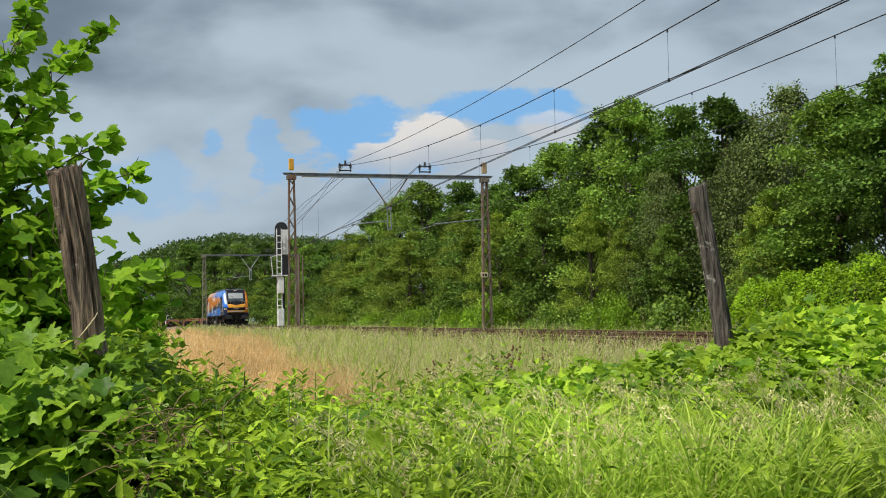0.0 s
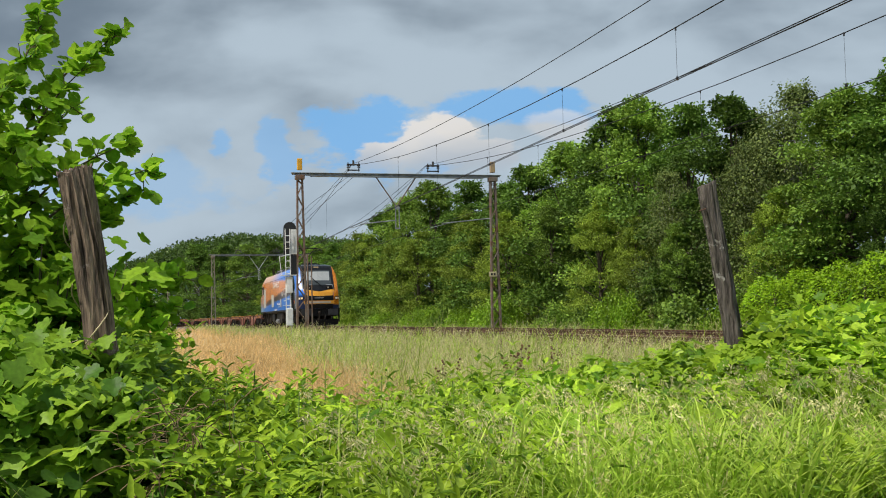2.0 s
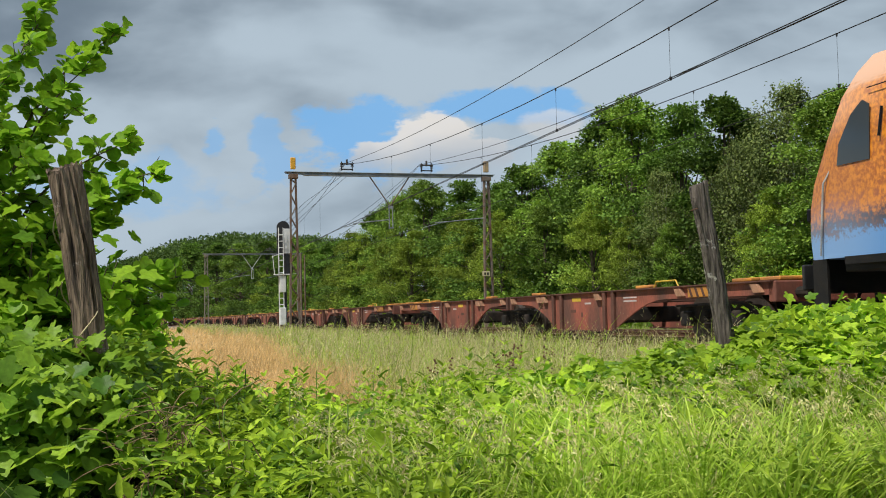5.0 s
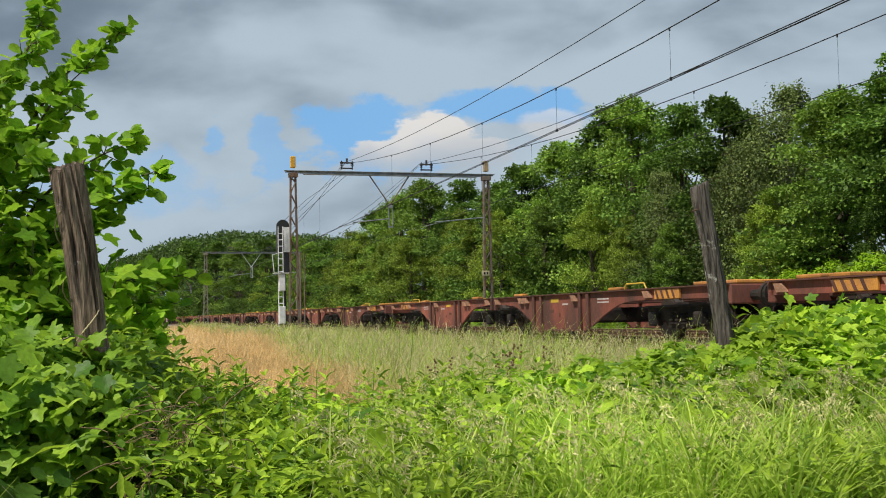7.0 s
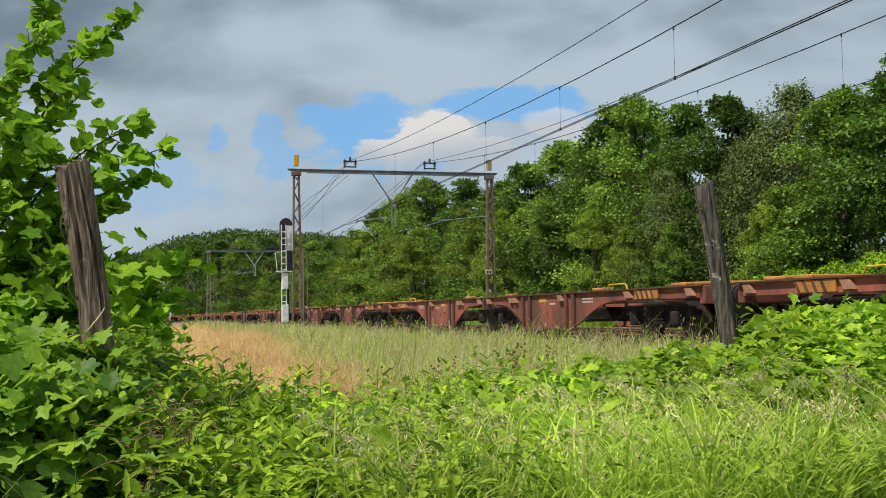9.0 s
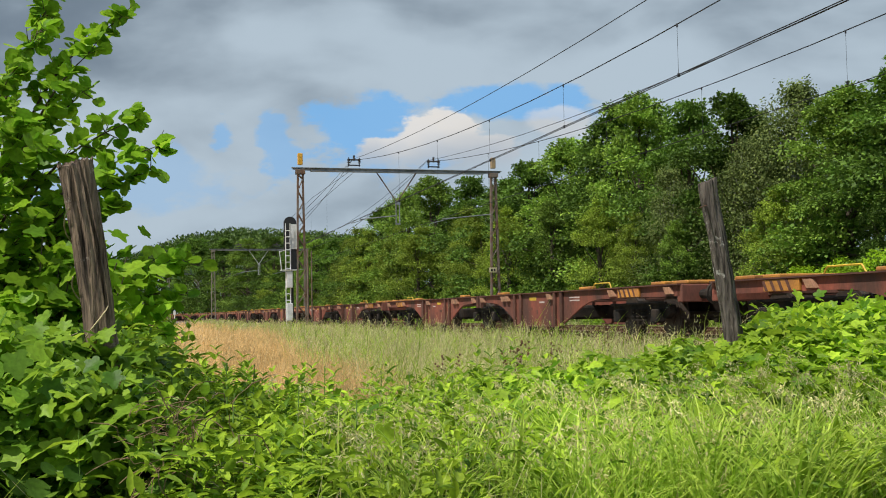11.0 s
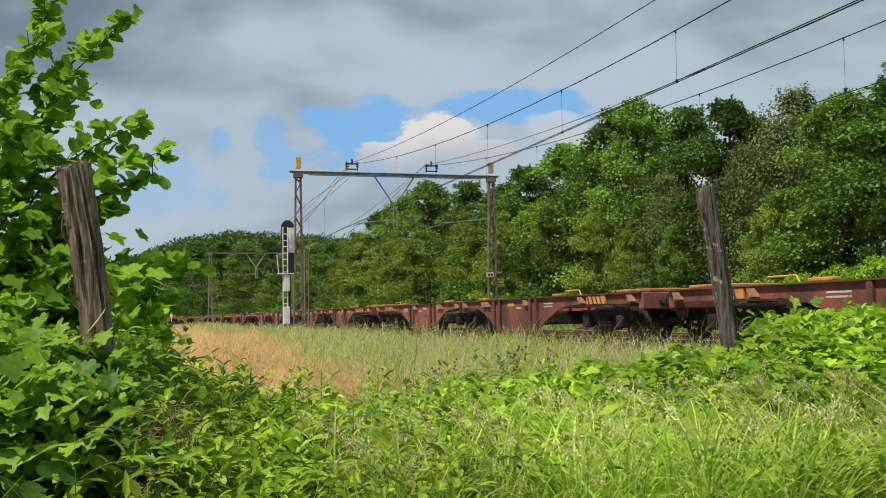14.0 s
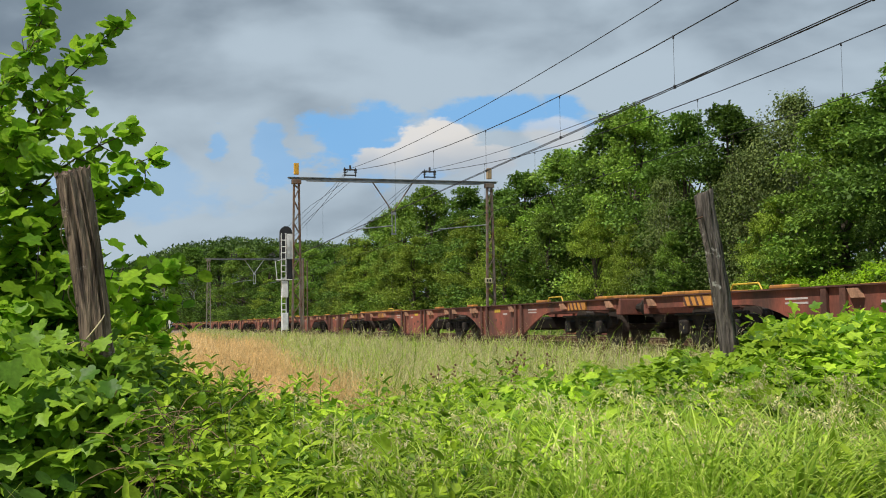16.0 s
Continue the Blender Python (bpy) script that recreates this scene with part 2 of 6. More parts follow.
M["bark"] = material("bark", (0.12, 0.095, 0.07), 0.95, scale=4, fine=30, stretch=(2, 2, 0.6), bump=1.0)
M["twig"] = material("twig", (0.11, 0.085, 0.05), 0.9, scale=6, fine=60)
M["leaf_oak"] = leaf_material("leaf_oak", (0.062, 0.125, 0.02), (0.18, 0.31, 0.045), 0.28, 0.6, 0.32)
M["leaf_birch"] = leaf_material("leaf_birch", (0.085, 0.13, 0.035), (0.21, 0.27, 0.065), 0.24, 0.55, 0.2)
M["leaf_light"] = leaf_material("leaf_light", (0.15, 0.225, 0.03), (0.35, 0.46, 0.055), 0.3, 0.6, 0.28)
M["leaf_far"] = leaf_material("leaf_far", (0.05, 0.1, 0.022), (0.14, 0.22, 0.045), 0.2)
M["leaf_bush"] = leaf_material("leaf_bush", (0.12, 0.25, 0.014), (0.3, 0.47, 0.03), 0.3)
M["leaf_vine"] = leaf_material("leaf_vine", (0.22, 0.4, 0.015), (0.4, 0.6, 0.03))
M["leaf_alder"] = leaf_material("leaf_alder", (0.13, 0.3, 0.018), (0.38, 0.6, 0.04), 0.5)
M["leaf_bramble"] = leaf_material("leaf_bramble", (0.095, 0.215, 0.016), (0.5, 0.69, 0.05), 0.42)
M["leaf_nettle"] = leaf_material("leaf_nettle", (0.1, 0.21, 0.016), (0.5, 0.68, 0.05), 0.42)
M["grass_green"] = leaf_material("grass_green", (0.26, 0.44, 0.03), (0.66, 0.8, 0.14))
M["grass_dry"] = leaf_material("grass_dry", (0.5, 0.45, 0.17), (0.84, 0.76, 0.44))
M["grain"] = leaf_material("grain", (0.62, 0.42, 0.18), (0.86, 0.64, 0.32))
M["leaf_mid"] = leaf_material("leaf_mid", (0.1, 0.19, 0.028), (0.26, 0.39, 0.052), 0.28, 0.6, 0.3)
# low leaves: shade between the plants is put into this darker green
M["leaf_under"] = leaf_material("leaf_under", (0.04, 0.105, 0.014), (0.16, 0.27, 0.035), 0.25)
M["stem_green"] = material("stem_green", (0.2, 0.34, 0.06), 0.7, scale=6, fine=50)
M["dry_stalk"] = material("dry_stalk", (0.5, 0.42, 0.24), 0.9, scale=6, fine=50)
M["brown_stalk"] = material("brown_stalk", (0.24, 0.16, 0.08), 0.9, scale=6, fine=50)
M["grain_mass"] = material("grain_mass", (0.6, 0.42, 0.2), 0.95, scale=0.7, fine=30, dark=0.75, bump=1.0)
M["verge_mass"] = material("verge_mass", (0.16, 0.2, 0.06), 0.95, scale=0.8, fine=18, second=(0.24, 0.22, 0.1), bump=1.0)
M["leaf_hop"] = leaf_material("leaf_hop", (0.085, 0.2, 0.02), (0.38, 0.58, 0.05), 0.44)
M["dock_seed"] = material("dock_seed", (0.2, 0.1, 0.05), 0.9, scale=8, fine=60)
M["wood_grey"] = material("wood_grey", (0.2, 0.165, 0.145), 0.95, scale=11, fine=44, stretch=(5, 5, 0.35), bump=1.0, second=(0.03, 0.022, 0.018), patches=((0.42, 0.39, 0.36), 9.0, 0.6))

# ---- mesh helpers ----
def mesh_from(name, verts, faces, mats=(), smooth=False):
    me = bpy.data.meshes.new(name)
    me.from_pydata(verts, [], faces)
    for m in mats:
        me.materials.append(m)
    if smooth:
        me.polygons.foreach_set("use_smooth", [True] * len(me.polygons))
    me.update()
    return me


def part(name, bm, mat, parent=None, label="", m=None, smooth=False):
    """Links a bmesh as one mesh object under a thing or a part."""
    me = bpy.data.meshes.new(name)
    bm.to_mesh(me)
    bm.free()
    me.materials.append(M[mat])
    if smooth:
        me.polygons.foreach_set("use_smooth", [True] * len(me.polygons))
    ob = new(name, me)
    ob.parent = parent
    if m is not None:
        ob.matrix_basis = m
    return tagged(ob, label)


def again(ob, parent, m):
    """The same piece once more, sharing its mesh."""
    o = new(ob.name.split(".")[0], ob.data)
    o.parent, o.matrix_basis = parent, m
    return o


def box(bm, x0, x1, y0, y1, z0, z1, bevel=0.0, m=None):
    r = bmesh.ops.create_cube(bm, size=1, matrix=Matrix.Translation(((x0 + x1) / 2, (y0 + y1) / 2, (z0 + z1) / 2)) @ Matrix.Diagonal((x1 - x0, y1 - y0, z1 - z0, 1)))
    vs = r["verts"]
    if bevel:
        es = list({e for v in vs for e in v.link_edges})
        rb = bmesh.ops.bevel(bm, geom=es, offset=bevel, segments=2, affect="EDGES", profile=0.5)
        vs = list({v for f in rb["faces"] for v in f.verts} | {v for v in vs if v.is_valid})
    if m is not None:
        bmesh.ops.transform(bm, matrix=m, verts=[v for v in vs if v.is_valid])
    return bm


def rod(bm, a, b, r, seg=6, r2=None):
    a, b = Vector(a), Vector(b)
    d = b - a
    q = d.to_track_quat("Z", "Y").to_matrix().to_4x4()
    bmesh.ops.create_cone(bm, segments=seg, radius1=r, radius2=r if r2 is None else r2, depth=d.length, cap_ends=True,
                          matrix=Matrix.Translation((a + b) / 2) @ q)
    return bm


def prism(bm, outline, y0, y1, axes="xz"):
    """Extrudes an outline in one plane along the third axis."""
    def at(u, v, w):
        return {"xz": (u, w, v), "yz": (w, u, v), "xy": (u, v, w)}[axes]
    a = [bm.verts.new(at(u, v, y0)) for u, v in outline]
    b = [bm.verts.new(at(u, v, y1)) for u, v in outline]
    n = len(outline)
    bm.faces.new(a), bm.faces.new(b[::-1])
    for i in range(n):
        bm.faces.new((a[i], b[i], b[(i + 1) % n], a[(i + 1) % n]))
    bmesh.ops.recalc_face_normals(bm, faces=bm.faces)
    return bm


def B():
    return bmesh.new()


def empty(name, label, category, group="", m=None):
    e = new(name)
    if m is not None:
        e.matrix_basis = m
    return tagged(e, label, category, group)


TRACK_X, TRACK2_X, BEND_Y, BEND_R = 11.16, 15.5, 112.0, 1170.0


def bend(y):
    """Sideways shift and heading of the line at y: straight, then a wide left-hand bend."""
    d = max(0.0, y - BEND_Y)
    return -d * d / (2 * BEND_R), math.atan2(d, BEND_R)

# ---- ground and line ----
def lerp_table(v, table):
    for (a, p), (b, q) in zip(table, table[1:]):
        if v <= b:
            s = min(max((v - a) / (b - a), 0), 1)
            return p + (q - p) * s * s * (3 - 2 * s)
    return table[-1][1]


def field_edge(y):
    return lerp_table(y, [(6, 1.6), (14, 2.6), (50, 5.6), (120, 6.0)])


def ground_z(x, y):
    """Height of the soil: a bank under the line, a shallow dip before it."""
    s = x - bend(y)[0]
    z = lerp_table(s, [(-60, -0.75), (5.5, -0.72), (8.3, -0.5), (19.5, -0.5), (22.5, -0.4), (60, -0.2)])
    d = math.hypot(x, y)
    z += lerp_table(d, [(0, -0.28), (3, -0.2), (7, 0.0)])
    return z + 0.06 * noise.noise((x * 0.3, y * 0.3, 0))


def ground():
    xs = [-2500, -900, -300, -120, -60, -35, *np.arange(-22, 34, 0.8), 40, 60, 120, 300, 900, 2500]
    ys = [-2500, -800, -200, -80, -40, -20, *np.arange(-10, 40, 0.8), *np.arange(40, 140, 4), 160, 200, 260, 400, 900, 2500]
    verts = [(x, y, ground_z(x, y)) for y in ys for x in xs]
    w = len(xs)
    faces = [(j * w + i, j * w + i + 1, (j + 1) * w + i + 1, (j + 1) * w + i) for j in range(len(ys) - 1) for i in range(w - 1)]
    tagged(new("ground", mesh_from("ground", verts, faces, [M["soil"]], True)), "uneven soil under grass beside the line", "ground", kind="structure")


ground()


def strip(profile, y0, y1, step, off):
    """Sweeps a cross-section along the line, following its bend."""
    ys = list(np.arange(y0, y1, step)) + [y1]
    n = len(profile)
    verts = [(px + off + bend(y)[0], y, pz) for y in ys for px, pz in profile]
    faces = [(j * n + i, j * n + (i + 1) % n, (j + 1) * n + (i + 1) % n, (j + 1) * n + i) for j in range(len(ys) - 1) for i in range(n)]
    return verts, faces


RAIL = [(-0.07, -0.17), (0.07, -0.17), (0.07, -0.155), (0.012, -0.13), (0.012, -0.045), (0.036, -0.035), (0.036, 0.0), (-0.036, 0.0), (-0.036, -0.035), (-0.012, -0.045), (-0.012, -0.13), (-0.07, -0.155)]
v, f = strip([(-4.4, -0.75), (4.4 + 4.14, -0.75), (3.2 + 3.5, -0.26), (-2.4, -0.26)], -60, 330, 6, TRACK_X)
tagged(new("ballast", mesh_from("ballast", v, f, [M["ballast"]])), "grey-brown crushed stone ballast bed under two tracks", "ballast", kind="structure")
for cx in (TRACK_X, TRACK2_X):
    for s in (-0.7535, 0.7535):
        v, f = strip(RAIL, -60, 330, 6, cx + s)
        tagged(new("rail", mesh_from("rail", v, f, [M["rail_rust"], M["rail_head"]])), "rust-brown steel rail on wooden sleepers", "rail", "rails of the line").data.polygons.foreach_set("material_index", [1 if i % 12 == 6 else 0 for i in range(len(f))])

# ---- overhead line, signal ----
PORTAL_Y = (58.0, 130.0, 203.0)


def lattice_post(e, x, mat):
    """Two channels joined by a zigzag of flat bars, wider at the foot."""
    def half(z):
        return 0.25 - 0.0145 * z
    for s in (-1, 1):
        a, b = x + s * half(-0.6), x + s * half(8.4)
        w = 0.045
        outline = [(a - w, -0.6), (a + w, -0.6), (b + w, 8.4), (b - w, 8.4)]
        part("post_leg", prism(B(), outline, -0.12, 0.12), mat, e)
    z, s = -0.1, 1
    while z < 8.0:
        zz = min(z + 0.62, 8.2)
        for dy in (-0.12, 0.12):
            part("lacing_bar", rod(B(), (x - s * half(z), dy, z), (x + s * half(zz), dy, zz), 0.022, 4), mat, e)
        z, s = zz, -s
    bm = box(B(), x - 0.25, x + 0.25, -0.2, 0.2, 8.22, 8.46, 0.02)
    part("post_head", bm, mat, e)
    part("foot_block", box(B(), x - 0.5, x + 0.5, -0.45, 0.45, -0.95, -0.42, 0.04), "concrete", e)


def insulator_stand(e, x):
    st = part("wire_support", box(B(), x - 0.34, x + 0.34, -0.05, 0.05, 8.74, 8.8), "black_paint", e)
    for s in (-0.3, 0.3):
        bm = rod(B(), (x + s, 0, 8.7), (x + s, 0, 9.2), 0.03, 6)
        for k in range(3):
            rod(bm, (x + s, 0, 8.9 + k * 0.09), (x + s, 0, 8.94 + k * 0.09), 0.085, 8)
        part("insulator", bm, "porcelain", st)
    bm = rod(B(), (x - 0.36, 0, 9.08), (x + 0.36, 0, 9.08), 0.045, 6)
    rod(bm, (x, 0, 9.02), (x, 0, 9.32), 0.06, 6)
    part("wire_clamp", bm, "porcelain", st)


def portal(caps=True):
    e = empty("overhead_line_portal", "riveted steel lattice portal with yellow post caps over two tracks" if caps else "weathered grey steel lattice portal over two tracks", "portal", "overhead line portals")
    for x in (8.32, 19.37):
        lattice_post(e, x, "lattice_steel" if caps else "steel_tan")
        if not caps:
            continue
        bm = box(B(), x - 0.13, x + 0.13, -0.13, 0.13, 8.74, 9.36, 0.02)
        part("post_cap", bm, "yellow_cap" if x < 10 else "cap_faded", e, "yellow post cap" if x < 10 else "faded weathered post cap")
    bm = prism(B(), [(7.9, 8.48), (8.6, 8.44), (9.0, 8.42), (18.7, 8.42), (19.1, 8.44), (19.8, 8.48), (19.8, 8.56), (7.9, 8.56)], -0.03, 0.03)
    box(bm, 7.85, 19.85, -0.15, 0.15, 8.56, 8.59)
    box(bm, 8.9, 18.8, -0.15, 0.15, 8.39, 8.42)
    part("crossbeam", bm, "galvanised", e, "grey steel crossbeam")
    for x in (11.3, 15.85):
        insulator_stand(e, x)
    # hanger with its drop tube for the near wire, arm off the post for the far wire
    for a in (12.56, 14.83):
        part("hanger_strut", rod(B(), (a, 0, 8.4), (13.7, 0, 6.75), 0.035, 6), "lattice_steel" if caps else "steel_pale", e)
    bm = rod(B(), (13.64, 0, 5.55), (13.64, 0, 6.75), 0.03, 6)
    rod(bm, (13.84, 0, 5.55), (13.84, 0, 6.75), 0.03, 6)
    box(bm, 13.6, 13.88, -0.03, 0.03, 6.6, 6.8)
    box(bm, 13.6, 13.88, -0.03, 0.03, 5.5, 5.58)
    part("drop_tube", bm, "galvanised" if caps else "steel_pale", e)
    part("registration_arm", rod(rod(B(), (13.7, 0, 6.0), (11.6, 0, 5.78), 0.03, 6), (11.9, 0, 5.8), (11.1, 0, 5.56), 0.02, 6), "galvanised", e)
    part("registration_arm", rod(rod(B(), (19.3, 0, 6.12), (16.3, 0, 5.82), 0.03, 6), (16.8, 0, 5.86), (15.6, 0, 5.56), 0.02, 6), "galvanised", e)
    part("number_plate", box(B(), 18.95, 19.4, -0.2, -0.17, 2.78, 3.06, 0.01), "plate_cream", e, "cream plate with a dark illegible number")
    for x in (19.06, 19.22):
        part("plate_bar", box(B(), x, x + 0.1, -0.207, -0.2, 2.85, 2.99), "black_paint", e)
    return e


M["concrete"] = material("concrete", (0.36, 0.34, 0.31), 0.9, scale=3, fine=40)
M["cap_faded"] = material("cap_faded", (0.42, 0.3, 0.16), 0.8, scale=5, fine=50, second=(0.25, 0.2, 0.15))
M["plate_cream"] = material("plate_cream", (0.66, 0.58, 0.36), 0.6, scale=5, fine=50, dark=0.85)
M["steel_tan"] = material("steel_tan", (0.3, 0.27, 0.22), 0.7, 0.1, scale=3, fine=40, dark=0.7)
M["steel_pale"] = material("steel_pale", (0.55, 0.57, 0.58), 0.5, 0.3, scale=3, fine=40, dark=0.85)
first, further = portal(), portal(False)
for y in PORTAL_Y[2:]:
    dx, turn = bend(y)
    copy_thing(further, pose(dx, y, 0, 0, 0, math.degrees(turn)))
further.matrix_basis = pose(bend(PORTAL_Y[1])[0], PORTAL_Y[1], 0, 0, 0, math.degrees(bend(PORTAL_Y[1])[1]))
first.matrix_basis = pose(0, PORTAL_Y[0], 0)
# a further, lower portal in the bend
dx, turn = bend(268)
copy_thing(first, pose(dx, 268, -0.6, 0, 0, math.degrees(turn)))


def wire(name, points, r, label):
    cu = bpy.data.curves.new(name, "CURVE")
    cu.dimensions, cu.bevel_depth, cu.bevel_resolution = "3D", r, 1
    sp = cu.splines.new("POLY")
    sp.points.add(len(points) - 1)
    for p, q in zip(sp.points, points):
        p.co = (*q, 1)
    cu.materials.append(M["copper_wire"])
    return tagged(new(name, cu), label, "wire", "overhead wires")


def span(y0, y1, x, sag, top, steps=18):
    pts = []
    for i in range(steps + 1):
        s = i / steps
        y = y0 + (y1 - y0) * s
        pts.append((x + bend(y)[0], y, top - sag * 4 * s * (1 - s)))
    return pts


SPANS = [(-14.0, 58.0), (58.0, 130.0), (130.0, 203.0), (203.0, 268.0)]
for cx, stagger in ((11.2, 0.0), (15.45, 0.0)):
    mess, feed, cont = [], [], []
    for a, b in SPANS:
        mess += span(a, b, cx, 2.32 if cx < 12 else 2.23, 9.05)
        feed += span(a, b, cx, 1.42 if cx < 12 else 1.62, 9.1)
        cont += span(a, b, cx + stagger, 0.05, 5.67 if cx < 12 else 5.6)
    wire("catenary_wire", mess, 0.013, "thin dark sagging carrier wire over the track")
    wire("feeder_wire", feed, 0.011, "thin dark feeder wire above the track")
    for s in (-0.03, 0.05) if cx < 12 else (0.0,):
        wire("contact_wire", [(x + s, y, z) for x, y, z in cont], 0.011, "taut dark contact wire over the track")
    for a, b in SPANS[:2]:
        for k in range(1, 11):
            s = k / 11
            y = a + (b - a) * s + 2.0
            ss = (y - a) / (b - a)
            z = 9.05 - (2.32 if cx < 12 else 2.23) * 4 * ss * (1 - ss)
            if z > 8.4:
                continue
            dx = bend(y)[0]
            bm = rod(B(), (cx + dx, y, z), (cx + dx, y, 5.6), 0.0045, 4)
            rod(bm, (cx + dx, y, z - 0.06), (cx + dx, y, z + 0.02), 0.022, 5)
            rod(bm, (cx + dx, y, 5.58), (cx + dx, y, 5.66), 0.03, 5)
            tagged(part("dropper", bm, "copper_wire"), "thin dark dropper wire between carrier and contact wire", "wire", "droppers")
# slack tail and cross wires at the portal
wire("cross_wire", [(11.0, 58, 8.4), (9.6, 62, 7.4), (8.6, 66, 6.3)], 0.01, "thin dark stay wire running down behind the portal")
wire("cross_wire", [(11.4, 58, 8.5), (9.9, 63, 7.0), (8.7, 68, 5.6)], 0.01, "thin dark stay wire running down behind the portal")


def railway_signal():
    e = empty("railway_signal", "tall white and black light signal with a white ladder", "signal", m=pose(7.45, 56.0, 0))
    part("mast", rod(B(), (0.12, 0.1, -0.6), (0.12, 0.1, 4.2), 0.07, 10), "black_paint", e)
    out = [(-0.3, 4.0), (0.36, 4.0), (0.36, 5.4)] + [(0.03 + 0.33 * math.cos(a), 5.4 + 0.33 * math.sin(a)) for a in np.linspace(0.3, math.pi - 0.3, 6)] + [(-0.3, 5.4)]
    head = part("signal_head", prism(B(), out, 0.02, 0.16), "black_paint", e, "black rounded signal backboard")
    part("white_board", box(B(), 0.06, 0.37, -0.03, 0.018, 4.02, 5.32, 0.01), "white_paint", head)
    part("lower_screen", box(B(), 0.12, 0.36, 0.0, 0.12, 2.9, 3.98, 0.02), "black_paint", e)
    for x in (-0.24, 0.0):
        part("ladder_rail", rod(B(), (x, -0.14, -0.5), (x, -0.14, 5.35), 0.026, 5), "white_paint", e)
    for k in range(17):
        z = -0.3 + k * 0.33
        part("ladder_rung", rod(B(), (-0.24, -0.14, z), (0.0, -0.14, z), 0.024, 5), "white_paint", e)
    part("upper_cabinet", box(B(), -0.22, 0.1, -0.3, 0.0, 2.0, 2.85, 0.03), "white_paint", e)
    part("lower_cabinet", box(B(), -0.22, 0.1, -0.3, 0.0, 0.3, 1.2, 0.03), "white_paint", e)
    part("work_platform", box(B(), -0.5, 0.3, -0.35, 0.1, 2.9, 2.94), "white_paint", e)
    for x in (-0.48,):
        part("platform_rail", rod(rod(B(), (x, -0.3, 2.9), (x - 0.1, -0.3, 3.9), 0.02, 5), (x - 0.1, -0.3, 3.85), (x + 0.2, -0.3, 3.95), 0.015, 5), "white_paint", e)
    part("foot_block", box(B(), -0.35, 0.4, -0.3, 0.35, -0.95, -0.45, 0.03), "concrete", e)


railway_signal()
post = tagged(part("track_post", rod(rod(B(), (0, 0, -0.9), (0, 0, 4.3), 0.05, 6), (0.22, 0, -0.9), (0.22, 0, 4.2), 0.04, 6), "lattice_steel", m=pose(9.05, 60.5, 0)), "slim weathered twin steel post beside the portal", "post")
for x, y in ((4.9, 150.0), (-3.0, 195.0)):
    bm = rod(B(), (0, 0, -0.9), (0, 0, 0.9), 0.06, 6)
    tagged(part("marker_post", box(bm, -0.18, 0.18, -0.05, 0.05, 0.9, 1.35, 0.02), "white_paint", m=pose(x + bend(y)[0], y, 0)), "small white marker post beside the line", "post")


def fence_post(x0, x1, y, top, foot, d, mat, seed, label):
    """A split round post: hewn, furrowed, cracked along the grain, leaning."""
    rng = random.Random(seed)
    rings, seg = 64, 44
    furrow = [rng.uniform(-1, 1) for _ in range(seg)]
    cracks = [(rng.uniform(3.4, 6.0), rng.uniform(0.05, 0.09), rng.uniform(0.2, 0.34), rng.uniform(0, 6), rng.uniform(0.1, 1)) for _ in range(7)]
    verts, faces = [], []
    for i in range(rings + 1):
        s = i / rings
        z = foot + (top - foot) * s
        cx = x0 + (x1 - x0) * s + 0.01 * math.sin(s * 9 + seed) + 0.006 * noise.noise((0.3, seed, z * 6))
        for k in range(seg):
            a = 2 * math.pi * k / seg
            n = noise.noise((math.cos(a) * 1.6, math.sin(a) * 1.6, z * 1.5 + seed * 7))
            m2 = noise.noise((math.cos(a) * 6, math.sin(a) * 6, z * 2.2 + seed))
            m3 = noise.noise((math.cos(a) * 3, math.sin(a) * 3, z * 9 + seed))
            r = d / 2 * (1.06 - 0.08 * s + 0.2 * n + 0.12 * m2 + 0.07 * m3 + 0.05 * furrow[k])
            for ca, wd, dp, ph, up in cracks:
                away = (a - ca - 0.12 * math.sin(z * 3 + ph)) / wd
                r *= 1 - dp * math.exp(-away * away) * max(0.0, 0.45 + 0.55 * math.sin(z * 3.2 * up + ph))
            zz = z + (0.012 * furrow[k] + 0.02 * math.sin(a + seed) if i == rings else 0)
            verts.append((cx + r * math.cos(a), y + r * math.sin(a), zz))
    for i in range(rings):
        for k in range(seg):
            a, b = i * seg + k, i * seg + (k + 1) % seg
            faces.append((a, b, b + seg, a + seg))
    faces.append(tuple(range(rings * seg, rings * seg + seg)))
    ob = new("fence_post", mesh_from("fence_post", verts, faces, [M[mat]]))
    tagged(ob, label, "post")
    return ob


lp = fence_post(0.035, -0.235, 4.15, 1.175, -0.95, 0.118, "wood_post", 1, "weathered grey-brown split wooden fence post among creepers")
rp = fence_post(3.795, 3.485, 6.1, 1.395, -0.95, 0.116, "wood_grey", 2, "leaning grey weathered wooden fence post with lichen patches")
for k0, turns, up in ((0.3, 1.6, 0.75), (2.4, 1.2, 0.5)):
    bm = B()
    pts = [(0.035 - 0.127 * (z + 0.95) + 0.068 * math.cos(k0 + turns * 6.28 * i / 24), 4.15 + 0.068 * math.sin(k0 + turns * 6.28 * i / 24), z) for i, z in ((i, 0.25 + up * i / 24) for i in range(25))]
    for a, b in zip(pts, pts[1:]):
        rod(bm, a, b, 0.0028, 4)
    part("creeper_runner", bm, "dry_stalk", lp, "thin pale creeper runner")
part("nail", rod(B(), (3.44, 6.06, 1.24), (3.36, 6.0, 1.22), 0.004, 5), "rail_rust", rp)

# ---- plants: helpers ----
HEADING = radians(16.0)


